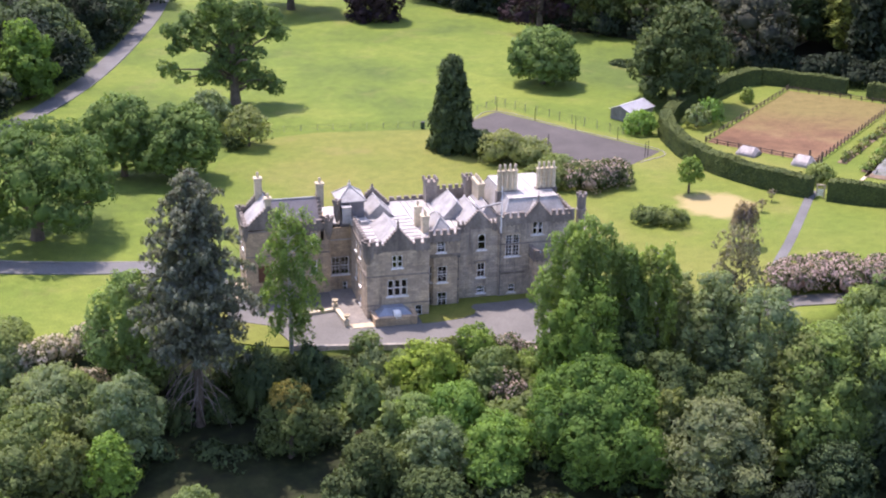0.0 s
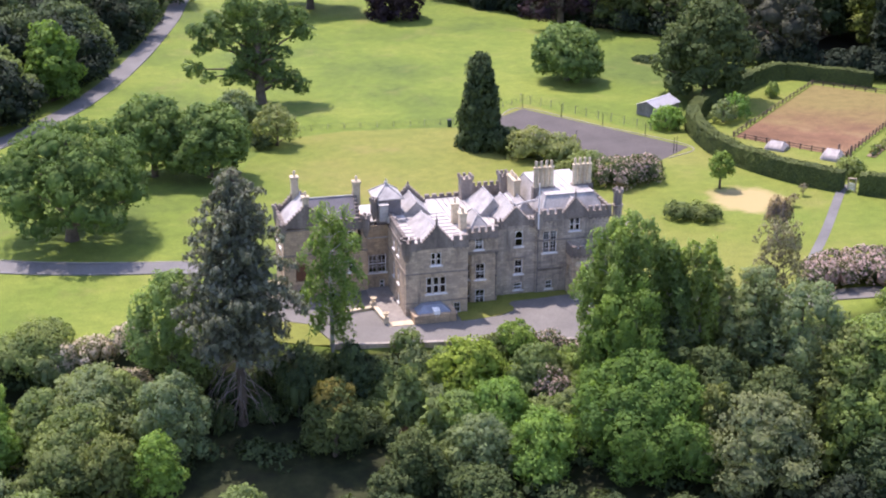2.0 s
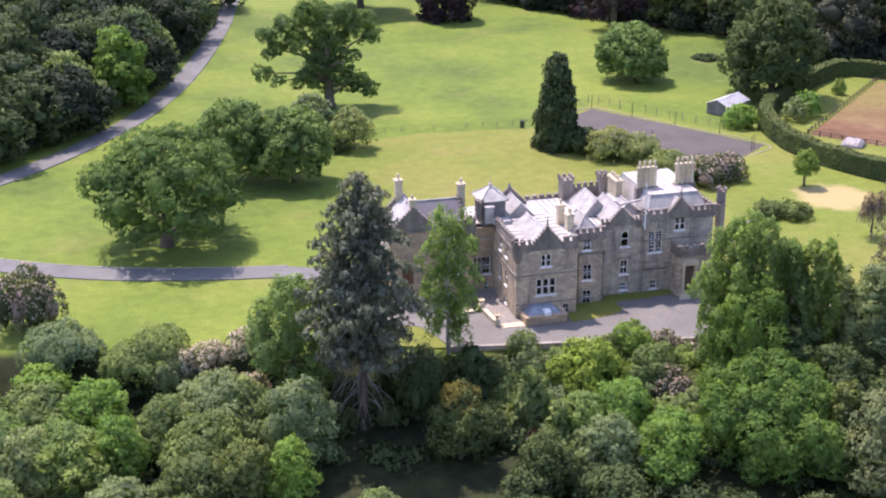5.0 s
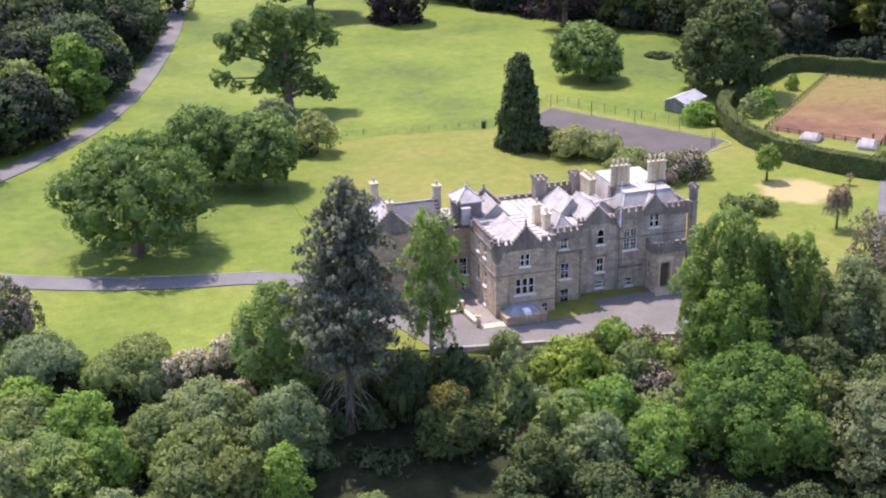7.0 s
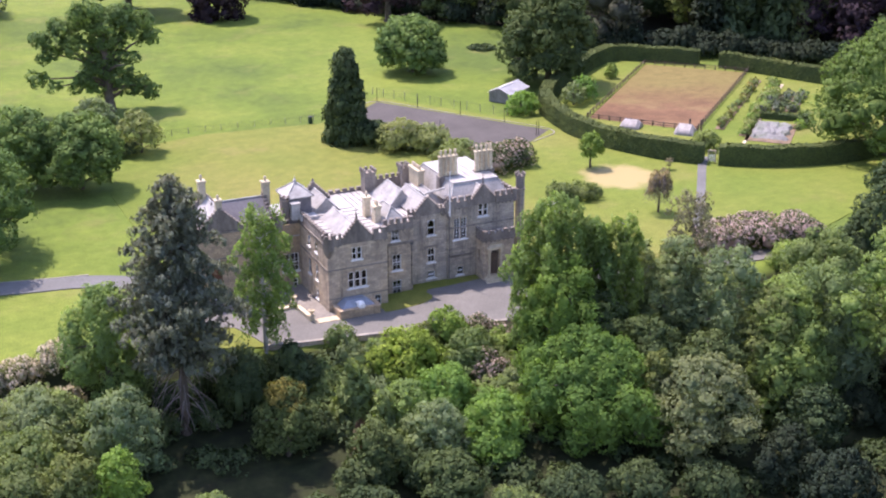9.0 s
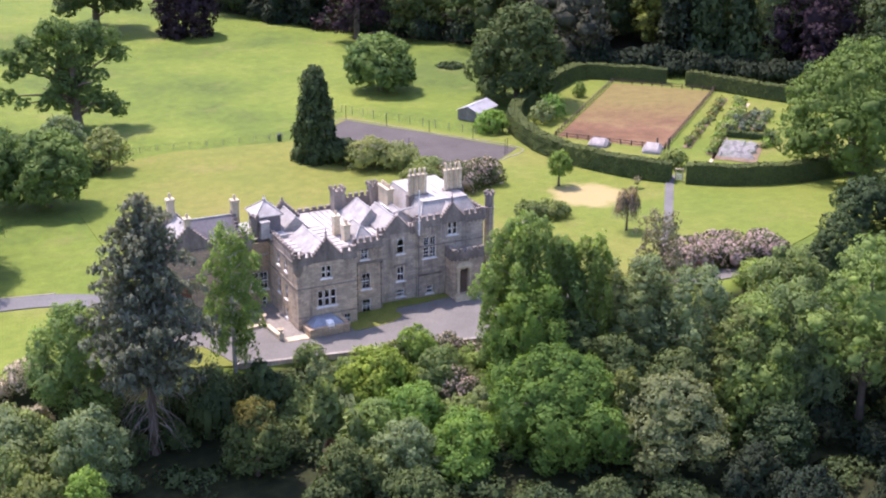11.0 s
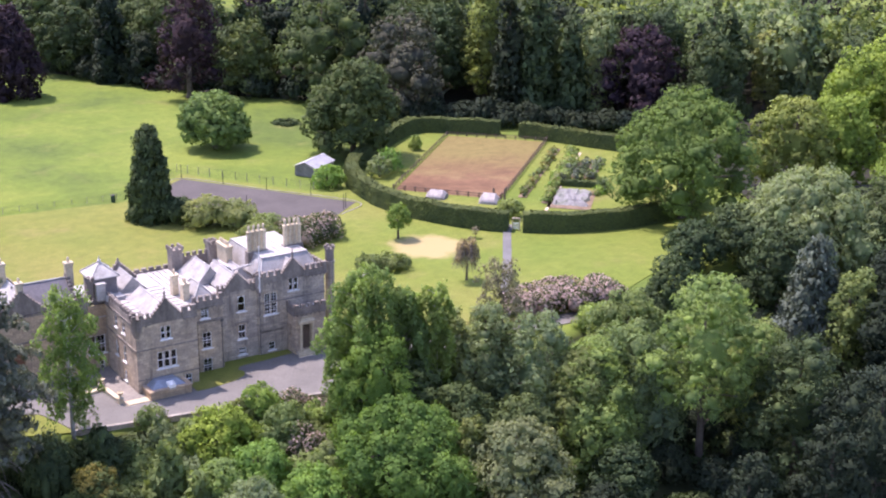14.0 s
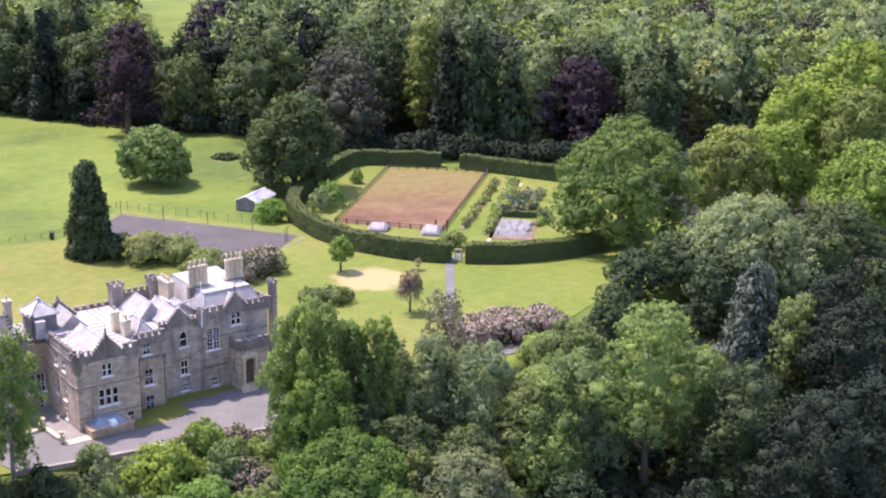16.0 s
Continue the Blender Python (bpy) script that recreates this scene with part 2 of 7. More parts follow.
def grass(name, a, b_, c_, worn):
    """Mown grass: two greens in drifts, worn straw patches, tufts and fine blades of shade."""
    m, n, l, b = blank(name, 0.9, 0.15)
    geo = n.new("ShaderNodeNewGeometry")
    p = geo.outputs["Position"]
    drift = noise_node(n, l, p, 0.028, 5.0)
    tuft = noise_node(n, l, p, 0.45, 6.0, 0.7)
    blade = noise_node(n, l, p, 5.0, 4.0, 0.7)
    dry = noise_node(n, l, p, 0.075, 6.0, 0.65)
    c = ramp_node(n, l, drift.outputs[0], [(0.36, a), (0.5, b_), (0.62, c_)]).outputs[0]
    c = mix_node(n, l, ramp_node(n, l, dry.outputs[0], [(0.55, (0, 0, 0)), (0.73, (0.6,) * 3)]).outputs[0], c, worn)
    c = mix_node(n, l, 0.8, c, ramp_node(n, l, tuft.outputs[0], [(0.3, (0.80,) * 3), (0.7, (1.16,) * 3)]).outputs[0], "MULTIPLY")
    c = mix_node(n, l, 0.7, c, ramp_node(n, l, blade.outputs[0], [(0.3, (0.66,) * 3), (0.7, (1.3,) * 3)]).outputs[0], "MULTIPLY")
    l.new(c, b.inputs["Base Color"])
    bump_node(n, l, b, blade.outputs[0], 0.5, 0.08)
    return m, n, l, b, c, p


def lawn_material():
    """The mown lawn, greener towards the west, worn to straw in one rounded patch beside the young tree."""
    m, n, l, b, c, p = grass("mown_lawn", (0.128, 0.158, 0.031), (0.158, 0.172, 0.038), (0.186, 0.176, 0.050), (0.225, 0.180, 0.075))
    xyz = n.new("ShaderNodeSeparateXYZ")
    l.new(p, xyz.inputs[0])
    west = n.new("ShaderNodeMapRange")
    west.inputs["From Min"].default_value, west.inputs["From Max"].default_value = 8.0, -10.0
    l.new(xyz.outputs["X"], west.inputs["Value"])
    east = n.new("ShaderNodeMapRange")
    east.inputs["From Min"].default_value, east.inputs["From Max"].default_value = 36.0, 58.0
    l.new(xyz.outputs["X"], east.inputs["Value"])
    north = n.new("ShaderNodeMapRange")
    north.inputs["From Min"].default_value, north.inputs["From Max"].default_value = 17.0, 27.0
    north.inputs["To Min"].default_value = 0.12
    l.new(xyz.outputs["Y"], north.inputs["Value"])
    both = n.new("ShaderNodeMath")
    both.operation = "MULTIPLY"
    l.new(west.outputs[0], both.inputs[0])
    l.new(north.outputs[0], both.inputs[1])
    greener = mix_node(n, l, 1.0, c, (0.75, 0.92, 0.72), "MULTIPLY")
    c = mix_node(n, l, both.outputs[0], mix_node(n, l, east.outputs[0], c, mix_node(n, l, 1.0, c, (0.86, 1.0, 0.82), "MULTIPLY")), greener)
    wob = noise_node(n, l, p, 0.35, 4.0)
    off = n.new("ShaderNodeVectorMath")
    off.operation = "DISTANCE"
    off.inputs[1].default_value = (65.8, 33.2, 0.05)
    l.new(p, off.inputs[0])
    add = n.new("ShaderNodeMath")
    add.operation, add.inputs[1].default_value = "MULTIPLY_ADD", 5.5
    l.new(wob.outputs[0], add.inputs[0])
    l.new(off.outputs["Value"], add.inputs[2])
    edge = n.new("ShaderNodeMapRange")
    edge.inputs["From Min"].default_value, edge.inputs["From Max"].default_value = 10.2, 7.6
    l.new(add.outputs[0], edge.inputs["Value"])
    l.new(mix_node(n, l, edge.outputs[0], c, (0.31, 0.258, 0.118)), b.inputs["Base Color"])
    return m


LAWN = lawn_material()


def ground_material():
    """Bright pasture; on the bank below the terrace, leaf litter and ivy darkened for tree shade."""
    m, n, l, b, c, p = grass("pasture", (0.076, 0.116, 0.024), (0.110, 0.160, 0.026), (0.148, 0.190, 0.034), (0.190, 0.182, 0.062))
    xyz = n.new("ShaderNodeSeparateXYZ")
    l.new(p, xyz.inputs[0])
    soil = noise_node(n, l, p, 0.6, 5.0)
    # near-black ramp: the shade between the trunks is put into the litter's colour
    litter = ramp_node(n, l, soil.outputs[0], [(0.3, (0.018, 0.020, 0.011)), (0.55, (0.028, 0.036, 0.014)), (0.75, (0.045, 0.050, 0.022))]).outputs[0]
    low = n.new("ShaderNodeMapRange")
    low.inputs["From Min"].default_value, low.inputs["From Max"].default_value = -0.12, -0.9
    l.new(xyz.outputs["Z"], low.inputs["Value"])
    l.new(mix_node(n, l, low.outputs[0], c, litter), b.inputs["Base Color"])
    return m


PASTURE = ground_material()


def arena_material():
    """Reddish riding sand, raked and trodden, with thin olive weeds spreading over its far side."""
    m, n, l, b = blank("riding_sand", 0.95, 0.15)
    geo = n.new("ShaderNodeNewGeometry")
    p = geo.outputs["Position"]
    big, mid, grain = noise_node(n, l, p, 0.10, 5.0), noise_node(n, l, p, 0.5, 5.0), noise_node(n, l, p, 4.0, 4.0)
    c = ramp_node(n, l, big.outputs[0], [(0.3, (0.108, 0.062, 0.038)), (0.5, (0.158, 0.092, 0.053)), (0.7, (0.190, 0.124, 0.068))]).outputs[0]
    far = n.new("ShaderNodeVectorMath")
    far.operation = "DOT_PRODUCT"
    far.inputs[1].default_value = (0.55, 0.83, 0.0)
    l.new(p, far.inputs[0])
    spread = n.new("ShaderNodeMath")
    spread.operation, spread.inputs[1].default_value = "MULTIPLY_ADD", 34.0
    l.new(big.outputs[0], spread.inputs[0])
    l.new(far.outputs["Value"], spread.inputs[2])
    weedy = n.new("ShaderNodeMapRange")
    weedy.inputs["From Min"].default_value, weedy.inputs["From Max"].default_value, weedy.inputs["To Max"].default_value = 126.0, 148.0, 0.9
    l.new(spread.outputs[0], weedy.inputs["Value"])
    c = mix_node(n, l, weedy.outputs[0], c, (0.165, 0.140, 0.050))
    c = mix_node(n, l, 0.8, c, ramp_node(n, l, mid.outputs[0], [(0.3, (0.82,) * 3), (0.7, (1.18,) * 3)]).outputs[0], "MULTIPLY")
    c = mix_node(n, l, 0.7, c, ramp_node(n, l, grain.outputs[0], [(0.3, (0.75,) * 3), (0.7, (1.2,) * 3)]).outputs[0], "MULTIPLY")
    l.new(c, b.inputs["Base Color"])
    bump_node(n, l, b, grain.outputs[0], 0.5, 0.06)
    return m


ARENA = arena_material()


# ---- building blocks ----
def link(name, bm, material, parent=None):
    me = bpy.data.meshes.new(name)
    bm.to_mesh(me)
    bm.free()
    me.materials.append(material)
    ob = new(name, me)
    ob.parent = parent
    return ob


def part(name, bm, material, parent, label=""):
    ob = link(name, bm, material, parent)
    return tagged(ob, label) if label else ob


def thing(name, label, category, group="", kind="", at=(0, 0, 0)):
    ob = new(name)
    ob.location = at
    return tagged(ob, label, category, group, kind)


def box(bm, x0, x1, y0, y1, z0, z1, taper=0.0):
    """A block; taper draws its top in on every side."""
    t = taper
    v = [bm.verts.new(p) for p in ((x0, y0, z0), (x1, y0, z0), (x1, y1, z0), (x0, y1, z0),
                                   (x0 + t, y0 + t, z1), (x1 - t, y0 + t, z1), (x1 - t, y1 - t, z1), (x0 + t, y1 - t, z1))]
    for f in ((0, 3, 2, 1), (4, 5, 6, 7), (0, 1, 5, 4), (1, 2, 6, 5), (2, 3, 7, 6), (3, 0, 4, 7)):
        bm.faces.new([v[i] for i in f])


def lathe(bm, cx, cy, profile, sides=12, turn=0.0):
    """A turned shape from rows of radius and height."""
    rings = []
    for r, z in profile:
        rings.append([bm.verts.new((cx + r * math.cos(turn + 2 * math.pi * i / sides), cy + r * math.sin(turn + 2 * math.pi * i / sides), z)) for i in range(sides)])
    for a, b in zip(rings, rings[1:]):
        for i in range(sides):
            bm.faces.new((a[i], a[(i + 1) % sides], b[(i + 1) % sides], b[i]))
    bm.faces.new(rings[0][::-1])
    bm.faces.new(rings[-1])


def tube(bm, points, sides=6):
    """A tapering limb through rows of (place, radius)."""
    rings = []
    for i, (p, r) in enumerate(points):
        a = Vector(points[max(i - 1, 0)][0])
        b = Vector(points[min(i + 1, len(points) - 1)][0])
        q = (b - a).to_track_quat("Z", "Y")
        rings.append([bm.verts.new(Vector(p) + q @ Vector((r * math.cos(2 * math.pi * k / sides), r * math.sin(2 * math.pi * k / sides), 0))) for k in range(sides)])
    for a, b in zip(rings, rings[1:]):
        for k in range(sides):
            bm.faces.new((a[k], a[(k + 1) % sides], b[(k + 1) % sides], b[k]))
    bm.faces.new(rings[0][::-1])
    bm.faces.new(rings[-1])


def slab(bm, outline, z0, z1):
    """A flat slab over a plan outline, counter-clockwise."""
    low = [bm.verts.new((x, y, z0)) for x, y in outline]
    high = [bm.verts.new((x, y, z1)) for x, y in outline]
    bm.faces.new(high)
    bm.faces.new(low[::-1])
    n = len(outline)
    for i in range(n):
        bm.faces.new((low[i], low[(i + 1) % n], high[(i + 1) % n], high[i]))


def spline(points, step):
    """Points on a smooth line through the given ones, about step apart."""
    pts = [Vector(p) for p in points]
    pts = [2 * pts[0] - pts[1], *pts, 2 * pts[-1] - pts[-2]]
    out = []
    for a, b, c, d in zip(pts, pts[1:], pts[2:], pts[3:]):
        k = max(2, int((c - b).length / step))
        for i in range(k):
            t = i / k
            out.append(0.5 * (2 * b + (c - a) * t + (2 * a - 5 * b + 4 * c - d) * t * t + (3 * b - a - 3 * c + d) * t ** 3))
    return [*out, pts[-2]]


def ribbon(bm, line, half, z0, z1):
    """A strip of given half widths along a line; half: a number or one for each point."""
    left, right = [], []
    for i, p in enumerate(line):
        d = (line[min(i + 1, len(line) - 1)] - line[max(i - 1, 0)]).normalized()
        n = Vector((-d.y, d.x))
        h = half if isinstance(half, (int, float)) else half[i]
        left.append(p.xy + n * h)
        right.append(p.xy - n * h)
    rows = [[bm.verts.new((*q, z)) for q in side] for side, z in ((left, z0), (left, z1), (right, z1), (right, z0))]
    for a, b in ((0, 1), (1, 2), (2, 3)):
        for i in range(len(line) - 1):
            bm.faces.new((rows[a][i], rows[b][i], rows[b][i + 1], rows[a][i + 1]))


# ---- ground ----
EDGE_X = [-70, -45, -30, -16, -6, 20, 40, 60, 90, 140]
EDGE_Y = [10, 3, -2, -5.8, -7.2, -12.1, -13.6, -11.6, -4, 0]


def ground_z(x, y):
    """The terrace and park lie level; south of the terrace's edge the bank drops to the river woods."""
    d = float(np.interp(x, EDGE_X, EDGE_Y)) - y
    if d <= 0:
        return 0.0
    s = min(d / 7, 1)
    return -5.5 * s * s * (3 - 2 * s) - 0.09 * min(max(d - 3, 0), 120)


def build_ground():
    xs = [-2600, -1200, -600, -300, -180, *range(-120, 160, 3), 170, 200, 260, 360, 600, 1200, 2600]
    ys = [-2600, -1200, -600, -300, -200, -150, *range(-120, -40, 6), *range(-40, 20, 2), *range(20, 140, 8), 160, 220, 320, 500, 900, 1600, 2600]
    bm = bmesh.new()
    grid = [[bm.verts.new((x, y, ground_z(x, y) + (0.12 * noise.noise((x * 0.05, y * 0.05, 3.0)) if y > 30 or y < -20 else 0) - 0.06)) for x in xs] for y in ys]
    for a, b in zip(grid, grid[1:]):
        for i in range(len(xs) - 1):
            f = bm.faces.new((a[i], a[i + 1], b[i + 1], b[i]))
            f.smooth = True
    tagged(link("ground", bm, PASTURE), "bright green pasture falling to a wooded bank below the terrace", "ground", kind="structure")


build_ground()
# ---- trees ----
def sprays(rng, centres, radii, count, size, low=-0.75, droop=0.0, stretch=1.0, shell=0.72, rough=0.10, clump=None, loose=0.55):
    """Leaf sprays gathered in clumps on a set of ellipsoids: three corners for each, every row a place and the way its clump faces."""
    centres, radii = np.asarray(centres, float), np.asarray(radii, float)
    clump = clump or size * 3.4
    area = radii[:, 0] * radii[:, 1] + radii[:, 0] * radii[:, 2] + radii[:, 1] * radii[:, 2]
    k = int(np.clip(4.2 * area.sum() / clump**2 * 3.0, 12, 12000))
    which = rng.choice(len(centres), k, p=area / area.sum())
    d = rng.normal(size=(k, 3))
    d /= np.linalg.norm(d, axis=1)[:, None]
    d[d[:, 2] < low, 2] *= -1
    depth = shell + (1 - shell) * np.sqrt(rng.random(k)) + rng.normal(0, rough, k)
    heart = centres[which] + d * radii[which] * depth[:, None]
    # clumps buried inside another mass bear no leaves
    inside = np.full(k, 9.0)
    for n, (c, q) in enumerate(zip(centres, radii)):
        gone = np.linalg.norm((heart - c) / q, axis=1)
        inside = np.where(which == n, inside, np.minimum(inside, gone))
    keep = inside > 0.92
    if keep.sum() > 8:
        which, d, heart = which[keep], d[keep], heart[keep]
    k = min(len(which), max(8, count // 5))
    which, d, heart = which[:k], d[:k], heart[:k]
    out = d / radii[which]
    out /= np.linalg.norm(out, axis=1)[:, None]
    wide = clump * rng.uniform(0.35, 0.75, k)
    own = rng.integers(0, k, count)
    e = rng.normal(size=(count, 3))
    e /= np.linalg.norm(e, axis=1)[:, None]
    o = out[own]
    e = np.where((e * o).sum(1)[:, None] < -0.15, -e, e)
    p = heart[own] + e * wide[own][:, None] * (0.55 + 0.5 * rng.random((count, 1))) * (1, 1, 0.75)
    p[:, 2] -= droop * rng.random(count) * wide[own] * 2.2
    face = 0.5 * e + 0.85 * o + (0, 0, 0.2)
    face /= np.linalg.norm(face, axis=1)[:, None]
    nrm = face + rng.normal(0, loose, (count, 3))
    nrm /= np.linalg.norm(nrm, axis=1)[:, None]
    t = rng.normal(size=(count, 3)) + (0, 0, -droop * 3)
    t -= nrm * (t * nrm).sum(1)[:, None]
    t /= np.linalg.norm(t, axis=1)[:, None]
    b = np.cross(nrm, t)
    s = size * (0.6 + 0.9 * rng.random(count))[:, None]
    v = np.stack([p - t * s * 0.5 * stretch + b * s * 0.48, p - t * s * 0.5 * stretch - b * s * 0.48, p + t * s * 0.62 * stretch + (0, 0, -0.12) * s], 1)
    # the shading follows the clump, softened by each spray's own tilt
    shade = face + 0.55 * nrm
    shade /= np.linalg.norm(shade, axis=1)[:, None]
    return np.concatenate([v, np.repeat(shade[:, None, :], 3, 1)], 2).reshape(-1, 6)


BALL = bmesh.new()
bmesh.ops.create_icosphere(BALL, subdivisions=1, radius=1.0)
BALL_V = np.array([tuple(v.co) for v in BALL.verts])
BALL_F = np.array([[v.index for v in f.verts] for f in BALL.faces])
BALL.free()


def moved(rows, x, y, z):
    return rows + (x, y, z, 0, 0, 0)


def leaf_mesh(name, rows, material, inner=None, rng=None, share=0.58):
    """One mesh of leaf sprays; inner: the ellipsoids (centres, radii) whose shaded hearts show between them."""
    rows = np.asarray(rows, np.float32)
    k = len(rows) // 3
    faces = [np.arange(3 * k)]
    if inner is not None:
        rng = rng or np.random.default_rng(1)
        more = []
        for n, (c, q) in enumerate(zip(*inner)):
            lump = BALL_V * (1 + rng.normal(0, 0.2, (len(BALL_V), 1))) * np.asarray(q) * share
            more.append(np.concatenate([np.asarray(c) + lump, BALL_V], 1))
            faces.append((BALL_F + 3 * k + n * len(BALL_V)).ravel())
        rows = np.concatenate([rows, *more]).astype(np.float32)
    index = np.concatenate(faces).astype(np.int32)
    me = bpy.data.meshes.new(name)
    me.vertices.add(len(rows))
    me.vertices.foreach_set("co", np.ascontiguousarray(rows[:, :3]).ravel())
    me.loops.add(len(index))
    me.loops.foreach_set("vertex_index", index)
    me.polygons.add(len(index) // 3)
    me.polygons.foreach_set("loop_start", np.arange(0, len(index), 3, dtype=np.int32))
    me.update(calc_edges=True)
    me.attributes.new("custom_normal", "FLOAT_VECTOR", "POINT").data.foreach_set("vector", np.ascontiguousarray(rows[:, 3:]).ravel())
    me.materials.append(material)
    return me


def broad_lobes(rng, h, r, clear, top, count, spread):
    """Foliage masses of a broad crown: round a centre, with a skirt low down and an uneven rim."""
    c, q = [], []
    mid, half = clear + (h - clear) * 0.48, (h - clear) * 0.52
    sway = rng.uniform(-0.12, 0.12, 2) * r
    count = int(count * 1.9)
    arms = rng.uniform(1 - spread, 1 + 0.45 * spread, 7)
    for i in range(count):
        u = (i + 0.5) / count
        z = 1 - 1.9 * u**0.95
        a = i * 2.399 + rng.uniform(-0.5, 0.5)
        ring = math.sqrt(max(0.02, 1 - z * z * (0.95 if z > 0 else 0.4)))
        ring *= 1 - 0.26 * max(z, 0) * top
        k = rng.uniform(0.64, 0.68 + spread) * arms[int(a / 0.9) % 7]
        lr = r * rng.uniform(0.19, 0.35) * (34 / count) ** 0.4 * (1.0 - 0.18 * max(z, 0) * top)
        lz = min(lr * rng.uniform(0.65, 0.95), half * 0.4)
        c.append((math.cos(a) * ring * r * k + sway[0] * z, math.sin(a) * ring * r * k + sway[1] * z, mid + z * (half - lz) * rng.uniform(0.9, 1.0)))
        q.append((lr, lr, lz))
    c.append((0, 0, mid))
    q.append((r * 0.66, r * 0.66, half * 0.78))
    return c, q


def limb_masses(rng, masses):
    """Separate foliage masses of an old open crown, each on its own limb: rows of sideways reach, height, radius."""
    c, q = [], []
    for dx, dz, mr in masses:
        dy = rng.uniform(-0.7, 0.7) * max(3.0, mr)
        for i in range(9):
            a, k = i * 2.399, mr * 0.72 * math.sqrt((i + 0.4) / 9)
            lr = mr * rng.uniform(0.32, 0.5)
            c.append((dx + math.cos(a) * k, dy + math.sin(a) * k, dz + rng.uniform(-0.5, 0.5) * mr))
            q.append((lr, lr, lr * rng.uniform(0.6, 0.85)))
    return c, q


def trunk_mesh(bm, rng, h, r, clear, girth, limbs, lean=0.0):
    """A tapered bole with a flare at its foot and limbs that reach into the crown."""
    bend = Vector((rng.uniform(-1, 1), rng.uniform(-1, 1), 0)) * 0.03 * h + Vector((lean, 0, 0)) * h
    tube(bm, [((0, 0, -0.8), girth * 1.7), ((0, 0, 0.3), girth * 1.15), (bend * 0.3 + Vector((0, 0, clear)), girth * 0.9),
              (bend + Vector((0, 0, h * 0.62)), girth * 0.5), (bend * 1.2 + Vector((0, 0, h * 0.86)), girth * 0.16)], 8)
    for i in range(limbs):
        a = i * 2.399 + rng.uniform(-0.5, 0.5)
        z = clear * 0.85 + (h * 0.6 - clear * 0.85) * i / max(limbs, 1)
        reach = r * rng.uniform(0.55, 0.85)
        out = Vector((math.cos(a), math.sin(a), 0))
        s = bend * (z / h) + Vector((0, 0, z))
        tube(bm, [(s, girth * 0.42), (s + out * reach * 0.5 + Vector((0, 0, reach * 0.22)), girth * 0.26), (s + out * reach + Vector((0, 0, reach * 0.35)), girth * 0.08)], 5)


LABELS = {
    "mid": "green broadleaf tree", "dark": "dark green broadleaf tree", "grey": "grey-green broadleaf tree", "olive": "olive green broadleaf tree",
    "bright": "bright fresh-green broadleaf tree", "light": "light green broadleaf tree", "yellow": "yellow-green broadleaf tree in sun",
    "syc": "broad bright-green sycamore tree", "willow": "grey-olive willow tree", "oak": "broad green oak tree", "oaklight": "light green oak tree",
    "round": "dense round-headed green tree", "pale": "pale yellow-green small tree", "copper": "dark purple copper beech tree",
    "shade": "dark tree with shade put into its leaf colour", "parkoak": "dense domed green oak tree", "oldoak": "old open-crowned oak with wide-spread limbs",
    "bronzetop": "broad domed bronze-green tree", 
}
PLACES = {"bank": "on the wooded bank", "park": "on the open lawn", "wood": "at the edge of the wood", "garden": "beside the garden hedge"}


def broad_tree(x, y, h, r, colour, where="bank", seed=1, clear=None, lobes=18, spread=0.22, leaves=None, size=None, top=1.0, name="broadleaf_tree", limbs=5, low=-0.75, tidy=0.12, masses=None, girth=None):
    rng = np.random.default_rng(abs(seed * 97 + int(x * 10) + int(y * 7)))
    z = ground_z(x, y)
    ob = thing(name, f"{LABELS[colour]} {PLACES[where]}", "tree", {"bank": "trees on the bank", "park": "park trees", "wood": "trees at the wood's edge", "garden": "garden trees"}[where], at=(x, y, z - 0.1))
    if where == "bank" and h < 12:
        h *= 1.1
    clear = h * 0.03 if clear is None else clear
    c, q = limb_masses(rng, masses) if masses else broad_lobes(rng, h, r, clear, top, lobes, spread)
    if where == "bank" and not masses and seed % 3:
        k = 1.35 if seed % 3 == 1 else 0.72
        q = [(a * k ** -0.35, b * k ** -0.35, d * k) for a, b, d in q[:-1]] + q[-1:]
    far = math.hypot(x + 50, y + 158)
    size = size or max(0.24, 0.0015 * far)
    area = 4.6 * r * (r + (h - clear)) * 0.75
    n = int(1.7 * leaves) if leaves else int(min(22000 if where == "park" or r > 12 else 15000, (3.2 if where == "park" else 2.1) * area / (size * size)))
    ob2 = new("crown", leaf_mesh("crown", sprays(rng, c, q, n, size, low=low, rough=tidy, shell=0.84, stretch=1.2), LEAF[colour], None if masses or n <= 2600 else (c, q), rng))
    ob2.parent = ob
    bm = bmesh.new()
    trunk_mesh(bm, rng, h, r, clear, girth or 0.035 * h * 0.55 + 0.04 * r, limbs)
    if masses:
        for x1, y1, z1 in c[::9]:
            start = Vector((0, 0, 2.6 + 0.42 * z1))
            end = Vector((x1, y1, z1))
            tube(bm, [(start, 0.34), (start.lerp(end, 0.5) + Vector((0, 0, 0.8)), 0.24), (end, 0.09)], 5)
    part("trunk", bm, BARK, ob)
    return ob


